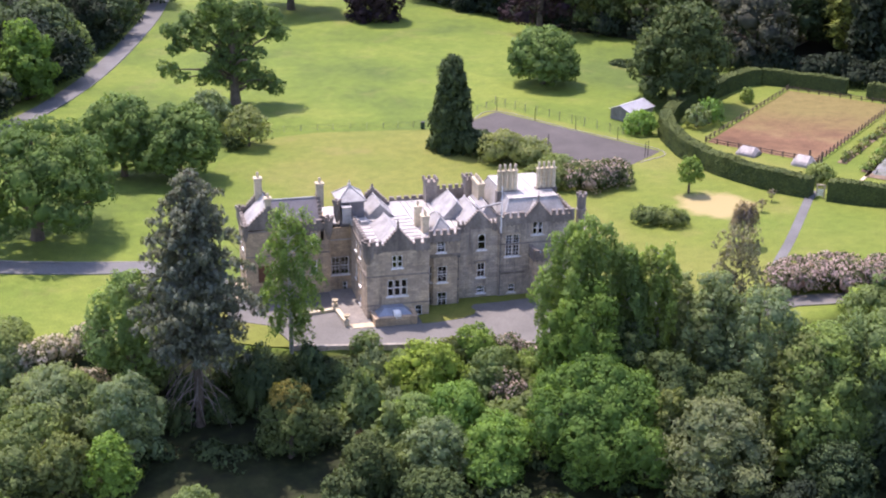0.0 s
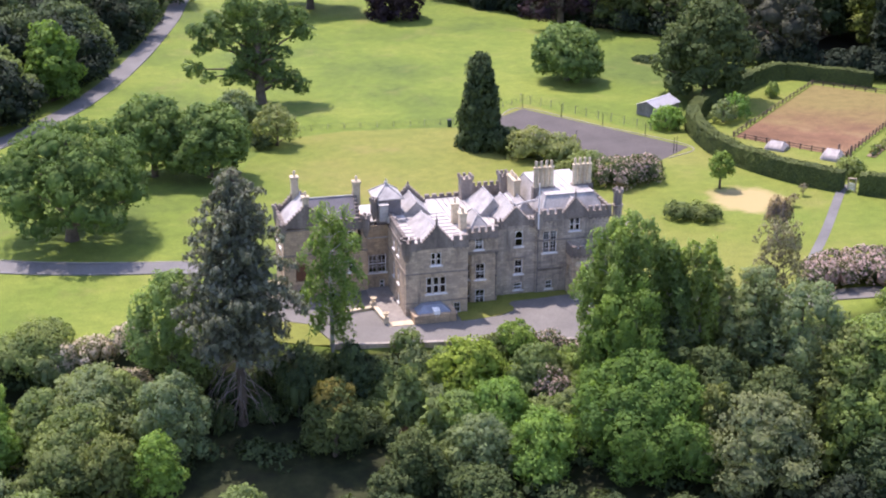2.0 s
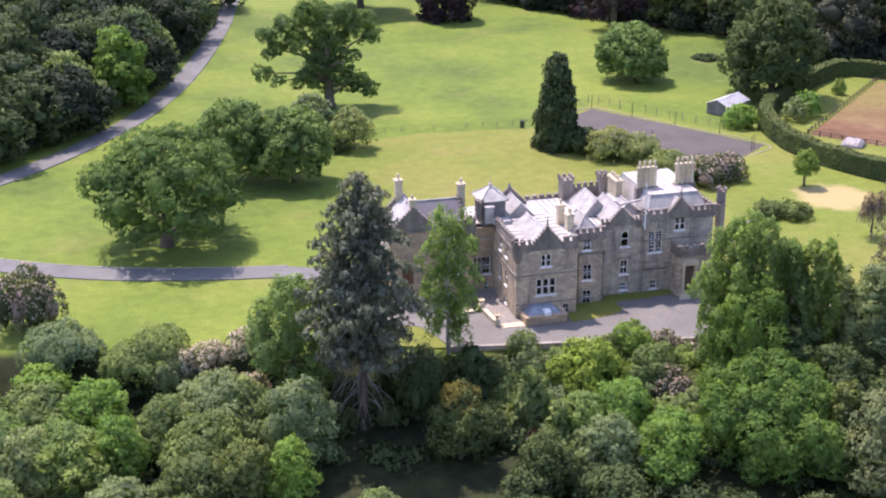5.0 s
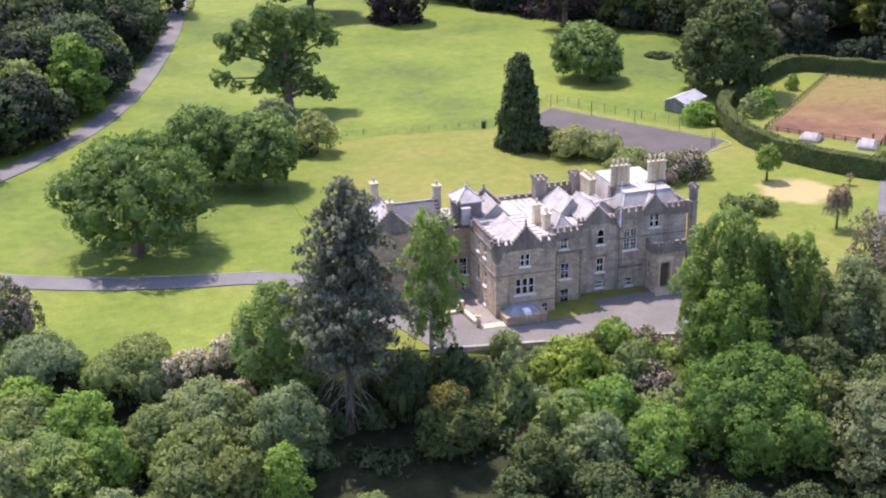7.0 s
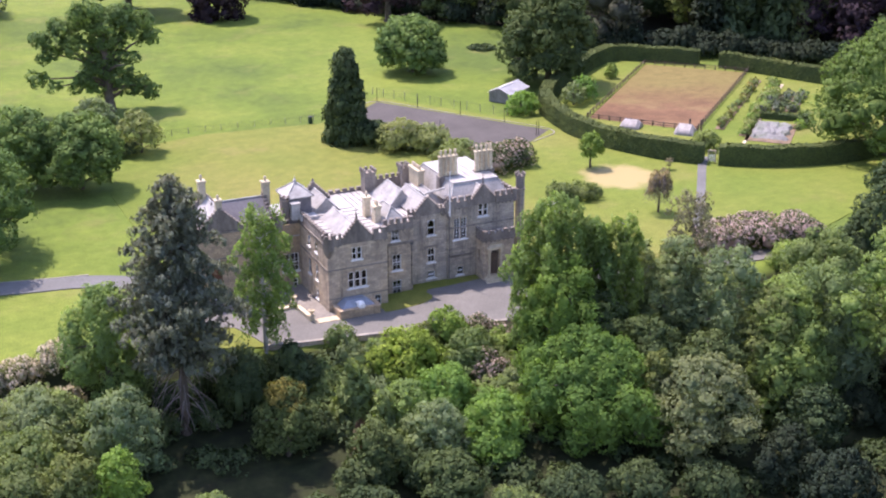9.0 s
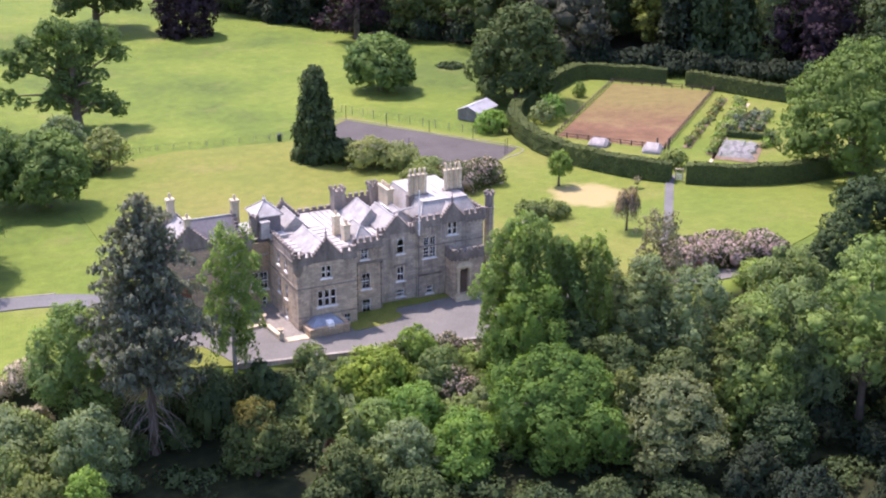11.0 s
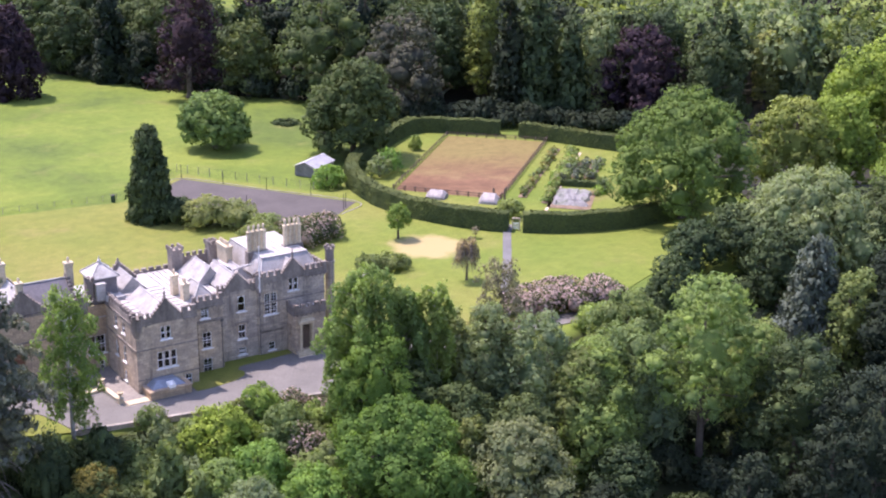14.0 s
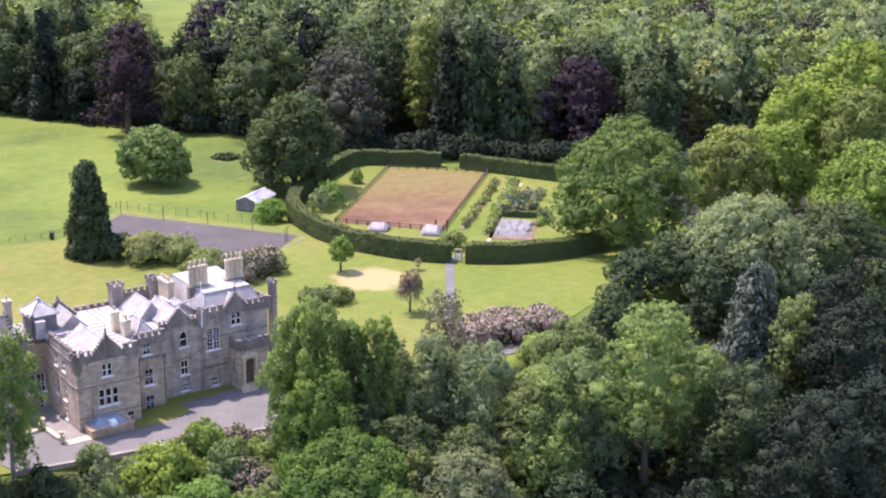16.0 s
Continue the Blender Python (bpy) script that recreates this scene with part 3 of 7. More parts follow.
def bush(x, y, h, r, colour, label, where_z=None, seed=1, name="shrub", group="shrubs", flat=1.0):
    rng = np.random.default_rng(abs(seed * 31 + int(x * 10) + int(y * 3)))
    z = ground_z(x, y) if where_z is None else where_z
    ob = thing(name, label, "shrub", group, at=(x, y, z - 0.1))
    c, q = [], []
    k = max(5, int(r * 3.2))
    for i in range(k):
        a = i * 2.399
        d = r * 0.72 * math.sqrt((i + 0.3) / k)
        lr = r * rng.uniform(0.28, 0.44) * (1.25 if i < 3 else 1)
        lh = h * rng.uniform(0.36, 0.50) * (1.12 - 0.45 * (d / r) ** 2)
        c.append((math.cos(a) * d, math.sin(a) * d, lh * 0.95))
        q.append((lr, lr, lh))
    size = max(0.24, 0.0015 * math.hypot(x + 50, y + 158))
    n = int(min(9000, 2.4 * 5.0 * r * (r * 0.6 + h) / (size * size) * 0.6))
    ob2 = new("foliage", leaf_mesh("foliage", sprays(rng, c, q, n, size, low=-0.5, rough=0.05, shell=0.85), LEAF[colour], (c, q), rng))
    ob2.parent = ob
    bm = bmesh.new()
    for i in range(4):
        a = i * 1.6 + 0.4
        tube(bm, [((0.1 * math.cos(a), 0.1 * math.sin(a), -0.3), 0.09), ((r * 0.3 * math.cos(a), r * 0.3 * math.sin(a), h * 0.45), 0.05), ((r * 0.5 * math.cos(a), r * 0.5 * math.sin(a), h * 0.7), 0.02)], 5)
    part("stem", bm, BARK, ob)
    return ob


def birch_tree(x, y, h, r, seed=1, low=0.22, full=1.0, label="tall pale-stemmed birch with drooping yellow-green crown", colour="birch"):
    """An airy crown of thin boughs, each ending in a hanging curtain of leaves, on a white stem."""
    rng = np.random.default_rng(abs(seed * 13 + int(x * 10)))
    z = ground_z(x, y)
    ob = thing("birch_tree", label, "tree", "birch trees", at=(x, y, z - 0.1))
    c, q = [], []
    bm = bmesh.new()
    trunk_mesh(bm, rng, h * 1.02, r, h * 0.2, 0.012 * h + 0.04 if full > 0.5 else 0.14, 3)
    boughs = int(26 + r * 7)
    for i in range(boughs):
        u = (i + 0.5) / boughs
        a = i * 2.399 + rng.uniform(-0.4, 0.4)
        wide = r * math.sin(math.pi * (0.16 + 0.72 * u)) ** 0.6 * (1 - 0.15 * u)
        reach = wide * rng.uniform(0.35, 1.12)
        zz = h * (low + (0.96 - low) * u)
        out = Vector((math.cos(a), math.sin(a), 0))
        tip = out * reach + Vector((0, 0, zz + 0.12 * reach))
        tube(bm, [(Vector((0, 0, zz - 0.45 * reach)), 0.07), (out * reach * 0.55 + Vector((0, 0, zz)), 0.045), (tip, 0.02)], 4)
        fall = rng.uniform(0.10, 0.20) * h * (0.45 + 0.55 * (1 - u))
        for k in range(4):
            lr = r * rng.uniform(0.12, 0.20) * (1.0 - 0.13 * k)
            c.append(tuple(tip + out * 0.06 * r * k - Vector((0, 0, fall * k / 4)) + Vector(rng.normal(0, 0.12 * lr, 3))))
            q.append((lr, lr, lr * rng.uniform(1.0, 1.6)))
        if rng.random() < 0.6:
            lr = r * rng.uniform(0.13, 0.2)
            c.append(tuple(out * reach * 0.5 + Vector((0, 0, zz))))
            q.append((lr, lr, lr))
    size = 0.22 if full > 0.5 else 0.17
    n = int(full * min(36000, 3.6 * 4.2 * r * h * 0.8 / (size * size)))
    ob2 = new("crown", leaf_mesh("crown", sprays(rng, c, q, n, size, droop=0.7, stretch=1.5, shell=0.4, clump=size * 3.5, loose=0.9), LEAF[colour]))
    ob2.parent = ob
    part("trunk", bm, BARK_PALE if full > 0.5 else BARK, ob)
    return ob


def weeping_tree(x, y, h, r):
    """A small half-bare weeping tree: arching limbs with bundles of hanging twigs and a few leaves."""
    rng = np.random.default_rng(17)
    ob = thing("weeping_tree", "small half-bare weeping tree with grey-brown hanging twigs", "tree", "park trees", at=(x, y, 0))
    bm = bmesh.new()
    tube(bm, [((0, 0, -0.4), 0.22), ((0.05, 0, h * 0.3), 0.17), ((0.1, 0.05, h * 0.62), 0.12), ((0, 0, h * 0.9), 0.05)], 8)
    part("trunk", bm, BARK, ob)
    c, q = [], []
    for i in range(26):
        a, reach = i * 2.399, r * rng.uniform(0.4, 1.05)
        out = Vector((math.cos(a), math.sin(a), 0))
        top = Vector((0, 0, h * rng.uniform(0.86, 1.0))) + out * reach * 0.5
        end = out * reach + Vector((0, 0, h * rng.uniform(0.34, 0.62)))
        bm = bmesh.new()
        tube(bm, [(Vector((0, 0, h * 0.6)), 0.06), (top, 0.045), (out * reach * 0.9 + Vector((0, 0, h * 0.8)), 0.03), (end, 0.012)], 4)
        for _ in range(9):
            side = Vector((*rng.normal(0, 0.16 * r, 2), 0))
            tube(bm, [(top.lerp(end, rng.uniform(0.0, 0.4)), 0.025), (top.lerp(end, 0.6) + side + out * 0.15, 0.02), (end + side * 1.4 - Vector((0, 0, rng.uniform(0.0, 0.9))), 0.012)], 3)
        part("branch", bm, DEADWOOD, ob)
        for k in range(3):
            p = top.lerp(end, k / 3)
            c.append(tuple(p + out * 0.2))
            q.append((0.42, 0.42, 0.55))
    f = new("crown", leaf_mesh("crown", sprays(rng, c, q, 2200, 0.16, droop=0.9, stretch=1.6, shell=0.4), LEAF["purple"]))
    f.parent = ob


def conifer_tree(x, y, h, r, colour, label, seed=1, bare=0.0, taper=1.0, tiers=26, drop=0.35, name="conifer_tree", size=0.42, ragged=0.25, top=0.05, group="conifers", dense=True):
    """Tiers of drooping boughs round a straight stem; bare: the share of the stem that is without needles."""
    rng = np.random.default_rng(abs(seed * 7 + int(x * 10)))
    z = ground_z(x, y)
    ob = thing(name, label, "tree", group, at=(x, y, z - 0.1))
    c, q = [], []
    for i in range(tiers):
        u = i / (tiers - 1)
        zz = h * (bare + (0.98 - bare) * u)
        wide = r * (top + (1 - top) * (1 - u) ** taper)
        if bare:
            wide *= min(1.0, 0.55 + u * 3)
        k = 3 + int(wide * 1.6)
        for j in range(k):
            a = j * 2 * math.pi / k + i * 1.1 + rng.uniform(-0.3, 0.3)
            reach = wide * rng.uniform(1 - 2 * ragged, 1.0)
            for t in ((0.4, 0.8) if wide > 1.2 else (0.5,)):
                c.append((math.cos(a) * reach * t, math.sin(a) * reach * t, zz - drop * reach * t))
                lr = 0.34 * reach * (1.1 - 0.4 * t) + 0.22
                q.append((lr, lr, 0.42 * lr + 0.18) if dense else (lr, lr, 0.26 * lr + 0.12))
    n = int(min(60000 if name == "old_conifer" else 14000, 7.0 * 3.4 * r * h / (size * size)))
    ob2 = new("crown", leaf_mesh("crown", sprays(rng, c, q, n, size, droop=0.55, stretch=1.5, shell=0.6), LEAF[colour], (c[::2], q[::2]) if dense else (c[::3], q[::3]), rng, 0.45))
    ob2.parent = ob
    bm = bmesh.new()
    tube(bm, [((0, 0, -0.8), 0.028 * h * 0.9), ((0, 0, h * 0.1), 0.02 * h * 0.9), ((0.1, 0, h * 0.55), 0.011 * h), ((0, 0, h * 0.98), 0.02)], 8)
    part("trunk", bm, BARK, ob)
    return ob


def build_cedar():
    """The old ragged conifer before the house, its lower boughs dead and bare."""
    h, x, y = 33.0, -23.3, -13.0
    ob = thing("old_conifer", "tall ragged grey-green conifer with dead bare lower branches", "tree", "conifers", at=(x, y, ground_z(x, y) - 0.1))
    rng = np.random.default_rng(41)
    c, q = [], []
    bm = bmesh.new()
    tube(bm, [((0, 0, -0.8), 0.83), ((0, 0, h * 0.1), 0.6), ((0.1, 0, h * 0.55), 0.36), ((0, 0, h * 0.98), 0.04)], 8)
    boughs = 118
    for i in range(boughs):
        u = i / (boughs - 1)
        a = i * 2.399 + rng.uniform(-0.5, 0.5)
        wide = float(np.interp(u, [0, 0.18, 0.45, 0.7, 0.9, 1], [4.4, 6.6, 6.3, 5.0, 3.4, 0.9]))
        reach = wide * (rng.uniform(0.5, 1.12) if i % 3 else rng.uniform(0.85, 1.2))
        z0 = h * (0.29 + 0.70 * u)
        out = Vector((math.cos(a), math.sin(a), 0))
        drop = rng.uniform(0.18, 0.5)
        line = [out * reach * t + Vector((0, 0, z0 + 0.10 * reach * t - drop * reach * t * t)) for t in (0, 0.35, 0.65, 1.0)]
        tube(bm, [(p, 0.12 - 0.035 * k) for k, p in enumerate(line)], 4)
        for k in range(6):
            t = 0.28 + 0.72 * k / 5
            p = out * reach * t + Vector((0, 0, z0 + 0.10 * reach * t - drop * reach * t * t))
            lr = (0.16 * reach + 0.25) * (1.15 - 0.55 * t) * rng.uniform(0.75, 1.25)
            side = Vector((-out.y, out.x, 0)) * rng.normal(0, 0.16) * reach
            c.append(tuple(p + side))
            q.append((lr, lr, 0.32 * lr + 0.1))
    crown = new("crown", leaf_mesh("crown", sprays(rng, c, q, 62000, 0.21, droop=0.8, stretch=1.5, shell=0.55, clump=0.5, loose=0.7), LEAF["cedar"]))
    crown.parent = ob
    part("trunk", bm, BARK, ob)
    rng = np.random.default_rng(5)
    for i in range(32):
        a, z = i * 2.399, h * (0.10 + 0.24 * i / 32)
        reach = rng.uniform(2.2, 4.6)
        out = Vector((math.cos(a), math.sin(a), 0))
        s = Vector((0, 0, z))
        low = rng.uniform(0.6, 1.5)
        mid, tip = s + out * reach * 0.45 + Vector((0, 0, -0.25 * reach * low)), s + out * reach + Vector((0, 0, -reach * low))
        bm = bmesh.new()
        tube(bm, [(s, 0.075), (mid, 0.05), (mid.lerp(tip, 0.5) + out * 0.12 * reach, 0.035), (tip, 0.015)], 5)
        side = Vector((-out.y, out.x, 0)) * rng.uniform(-0.5, 0.5) * reach
        tube(bm, [(mid, 0.04), (mid.lerp(tip, 0.6) + side * 0.5, 0.028), (tip + side, 0.012)], 4)
        part("dead_branch", bm, DEADWOOD, ob)


build_cedar()
# ---- the house ----
house = thing("manor_house", "grey-brown sandstone baronial mansion with crow-stepped gables and crenellated parapets", "house")


def wall(p0, p1, z0, z1, holes=(), thick=0.5, material=None, name="wall"):
    """A wall from p0 to p1 as seen from outside, left to right; holes: (from, to, sill, head) go right through it."""
    a, b = Vector((*p0, 0)), Vector((*p1, 0))
    d = (b - a).normalized()
    n = Vector((d.y, -d.x, 0))
    us = sorted({0.0, (b - a).length, *(u for h in holes for u in h[:2])})
    zs = sorted({z0, z1, *(z for h in holes for z in h[2:4])})
    bm = bmesh.new()

    def solid(u, z):
        return not any(h[0] < u < h[1] and h[2] < z < h[3] for h in holes)

    def quad(*pts):
        bm.faces.new([bm.verts.new(a + d * u + Vector((0, 0, z)) - n * t) for u, z, t in pts])

    full = [[solid((u0 + u1) / 2, (w0 + w1) / 2) for w0, w1 in zip(zs, zs[1:])] for u0, u1 in zip(us, us[1:])]
    for i, (u0, u1) in enumerate(zip(us, us[1:])):
        for j, (w0, w1) in enumerate(zip(zs, zs[1:])):
            if not full[i][j]:
                continue
            quad((u0, w0, 0), (u1, w0, 0), (u1, w1, 0), (u0, w1, 0))
            quad((u1, w0, thick), (u0, w0, thick), (u0, w1, thick), (u1, w1, thick))
            if i == 0 or not full[i - 1][j]:
                quad((u0, w0, thick), (u0, w0, 0), (u0, w1, 0), (u0, w1, thick))
            if i == len(us) - 2 or not full[i + 1][j]:
                quad((u1, w0, 0), (u1, w0, thick), (u1, w1, thick), (u1, w1, 0))
            if j == 0 or not full[i][j - 1]:
                quad((u0, w0, thick), (u1, w0, thick), (u1, w0, 0), (u0, w0, 0))
            if j == len(zs) - 2 or not full[i][j + 1]:
                quad((u0, w1, 0), (u1, w1, 0), (u1, w1, thick), (u0, w1, thick))
    return part(name, bm, material or STONE, house)


def facing(p, n):
    """The pose of something built looking towards -y, set at p with its face towards n."""
    return Matrix.Translation(p) @ Matrix.Rotation(math.atan2(n[0], -n[1]), 4, "Z")


def window(x, y, z, w, h, n=(0, -1), lights=1, bars=(2, 2), arched=False, transom=0.0, meeting=True):
    """A white sash window in a dressed stone surround: (x, y, z) is the middle of its sill on the wall's face."""
    m = facing((x, y, z), n)
    bm = bmesh.new()
    s = 0.16
    for x0, x1, z0, z1 in ((-w / 2 - s, -w / 2, 0, h + s), (w / 2, w / 2 + s, 0, h + s), (-w / 2, w / 2, h, h + s)):
        box(bm, x0, x1, -0.03, 0.12, z0, z1)
    mw = 0.13
    lw = (w - mw * (lights - 1)) / lights
    for i in range(1, lights):
        box(bm, -w / 2 + i * lw + (i - 1) * mw, -w / 2 + i * (lw + mw), -0.02, 0.25, 0, h)
    if transom:
        box(bm, -w / 2, w / 2, -0.015, 0.24, transom - 0.1, transom + 0.1)
    bm.transform(m)
    surround = part("window_surround", bm, STONE, house)
    bm = bmesh.new()
    box(bm, -w / 2 - 0.2, w / 2 + 0.2, -0.16, 0.2, -0.17, 0.0)
    bm.transform(m)
    part("window_sill", bm, PAINT, surround)
    for i in range(lights):
        x0 = -w / 2 + i * (lw + mw)
        x1 = x0 + lw
        rows = [(0, transom - 0.1), (transom + 0.1, h)] if transom else [(0, h)]
        for z0, z1 in rows:
            bm = bmesh.new()
            f, t = 0.075, 0.045
            for q in ((x0, x0 + f, z0, z1), (x1 - f, x1, z0, z1), (x0 + f, x1 - f, z0, z0 + f), (x0 + f, x1 - f, z1 - f, z1)):
                box(bm, q[0], q[1], 0.04, 0.16, q[2], q[3])
            if meeting and z1 - z0 > 0.9:
                box(bm, x0 + f, x1 - f, 0.035, 0.15, (z0 + z1) / 2 - 0.05, (z0 + z1) / 2 + 0.05)
            nx, nz = bars
            for k in range(1, nx):
                c = x0 + (x1 - x0) * k / nx
                box(bm, c - t / 2, c + t / 2, 0.06, 0.12, z0 + f, z1 - f)
            for k in range(1, nz):
                c = z0 + (z1 - z0) * k / nz
                if not (meeting and abs(c - (z0 + z1) / 2) < 0.02):
                    box(bm, x0 + f, x1 - f, 0.062, 0.118, c - t / 2, c + t / 2)
            if arched:
                c = (x0 + x1) / 2
                for k in range(6):
                    a0, a1 = math.pi * k / 6, math.pi * (k + 1) / 6
                    r0, r1 = lw / 2 - 0.08, lw / 2 + 0.30
                    pts = [(c + r * math.cos(a), z1 - lw / 2 + r * math.sin(a)) for r, a in ((r0, a0), (r1, a0), (r1, a1), (r0, a1))]
                    front = [bm.verts.new((px, 0.03, pz)) for px, pz in pts]
                    back = [bm.verts.new((px, 0.17, pz)) for px, pz in pts]
                    bm.faces.new(front[::-1])
                    bm.faces.new(back)
                    for j in range(4):
                        bm.faces.new((front[j], front[(j + 1) % 4], back[(j + 1) % 4], back[j]))
            bm.transform(m)
            sash = part("sash_frame", bm, PAINT, surround)
            bm = bmesh.new()
            v = [bm.verts.new(p) for p in ((x0 + 0.02, 0.13, z0 + 0.02), (x1 - 0.02, 0.13, z0 + 0.02), (x1 - 0.02, 0.13, z1 - 0.02), (x0 + 0.02, 0.13, z1 - 0.02))]
            bm.faces.new(v)
            bm.transform(m)
            pane = part("pane", bm, GLASS, surround)
            pane.visible_shadow = False


def merlons(p0, p1, z, width=0.55, gap=0.45, high=0.62, thick=0.34, ends=True):
    """A crenellated parapet on a corbelled cornice: merlons are stones of their own."""
    a, b = Vector((*p0, 0)), Vector((*p1, 0))
    d = (b - a).normalized()
    length = (b - a).length
    turn = Matrix.Translation(a) @ Matrix.Rotation(math.atan2(d.y, d.x), 4, "Z")
    bm = bmesh.new()
    box(bm, -0.1, length + 0.1, -0.16, thick + 0.05, z - 0.98, z - 0.78)
    box(bm, -0.04, length + 0.04, -0.08, thick, z - 0.78, z)
    k = max(2, round((length + gap) / (width + gap)))
    pitch = (length + gap) / k
    c = int(length / 0.6)
    for i in range(c):
        u = (i + 0.5) * length / c
        box(bm, u - 0.12, u + 0.12, -0.13, 0.05, z - 1.2, z - 0.98)
    bm.transform(turn)
    parapet = part("parapet", bm, STONE_DARK, house)
    bm = bmesh.new()
    w = pitch - gap
    box(bm, -w / 2, w / 2, -0.08, thick, 0, high)
    box(bm, -w / 2 - 0.06, w / 2 + 0.06, -0.14, thick + 0.06, high, high + 0.1, 0.05)
    me = bpy.data.meshes.new("merlon")
    bm.to_mesh(me)
    bm.free()
    me.materials.append(STONE_DARK)
    for i in range(k):
        ob = new("merlon", me)
        ob.parent = parapet
        ob.matrix_basis = turn @ Matrix.Translation((i * pitch + w / 2, 0, z))


def crow_gable(p0, p1, z0, z1, steps, thick=0.45, finial=0.0, material=None, base=0.0):
    """A crow-stepped gable wall from p0 to p1, from its foot z0 to its apex z1; each step bears a coping stone."""
    a, b = Vector((*p0, 0)), Vector((*p1, 0))
    d = (b - a).normalized()
    length = (b - a).length
    turn = Matrix.Translation(a) @ Matrix.Rotation(math.atan2(d.y, d.x), 4, "Z")
    top, rise = 0.55, (z1 - z0) / steps
    us = [(length / 2 - top / 2) * i / (steps - 1) for i in range(steps)]
    left = [(0, z0 - base)]
    for i, u in enumerate(us):
        left += [(u, z0 + i * rise), (u, z0 + (i + 1) * rise)]
    left = left if base else left[1:]
    outline = left + [(length - u, z) for u, z in left[::-1]]
    bm = bmesh.new()
    front = [bm.verts.new((u, 0, z)) for u, z in outline]
    back = [bm.verts.new((u, thick, z)) for u, z in outline]
    bm.faces.new(front[::-1])
    bm.faces.new(back)
    for i in range(len(outline)):
        j = (i + 1) % len(outline)
        bm.faces.new((front[i], front[j], back[j], back[i]))
    bmesh.ops.recalc_face_normals(bm, faces=bm.faces[:])
    bm.transform(turn)
    g = part("gable", bm, material or STONE_DARK, house)
    for i, u in enumerate(us):
        zt = z0 + (i + 1) * rise
        spans = ((u - 0.05, us[i + 1] + 0.05), (length - us[i + 1] - 0.05, length - u + 0.05)) if i < steps - 1 else ((u - 0.05, length - u + 0.05),)
        for s0, s1 in spans:
            bm = bmesh.new()
            box(bm, s0, s1, -0.07, thick + 0.07, zt + 0.003, zt + 0.11, 0.03)
            bm.transform(turn)
            part("coping_stone", bm, STONE_DARK, g)
    if finial:
        bm = bmesh.new()
        lathe(bm, length / 2, thick / 2, [(0.2, z1 + 0.1), (0.12, z1 + 0.3), (0.2, z1 + 0.42), (0.1, z1 + 0.6), (0.16, z1 + finial * 0.55), (0.05, z1 + finial * 0.7), (0.03, z1 + finial)], 8)
        bm.transform(turn)
        part("finial", bm, STONE_DARK, g)


def ridge_roof(x0, x1, y0, y1, z0, z1, axis="y", hip0=0.0, hip1=0.0, material=None, thick=0.14):
    """A pitched roof over a rectangle; hips draw the ridge's ends in. Built solid down to its eaves, with a ridge roll."""
    bm = bmesh.new()
    if axis == "y":
        xm = (x0 + x1) / 2
        r0, r1 = (xm, y0 + hip0, z1), (xm, y1 - hip1, z1)
    else:
        ym = (y0 + y1) / 2
        r0, r1 = (x0 + hip0, ym, z1), (x1 - hip1, ym, z1)
    base = [bm.verts.new(p) for p in ((x0, y0, z0), (x1, y0, z0), (x1, y1, z0), (x0, y1, z0))]
    low = [bm.verts.new(p) for p in ((x0, y0, z0 - thick), (x1, y0, z0 - thick), (x1, y1, z0 - thick), (x0, y1, z0 - thick))]
    a, b = bm.verts.new(r0), bm.verts.new(r1)
    if axis == "y":
        faces = [(base[0], base[1], a), (base[1], base[2], b, a), (base[2], base[3], b), (base[3], base[0], a, b)]
    else:
        faces = [(base[0], base[1], b, a), (base[1], base[2], b), (base[2], base[3], a, b), (base[3], base[0], a)]
    for f in faces:
        bm.faces.new(f)
    for i in range(4):
        bm.faces.new((low[i], low[(i + 1) % 4], base[(i + 1) % 4], base[i]))
    bm.faces.new(low[::-1])
    roof = part("roof", bm, material or SLATE, house)
    bm = bmesh.new()
    lines = [(r0, r1)]
    if hip0:
        lines += [(r0, (x0, y0, z0)), (r0, (x1, y0, z0) if axis == "y" else (x0, y1, z0))]
    if hip1:
        lines += [(r1, (x1, y1, z0)), (r1, (x0, y1, z0) if axis == "y" else (x1, y0, z0))]
    for p, q in lines:
        tube(bm, [(Vector(p) + Vector((0, 0, 0.03)), 0.1), (Vector(q) + Vector((0, 0, 0.03)), 0.1)], 6)
    part("ridge_roll", bm, LEAD, roof)
    return roof


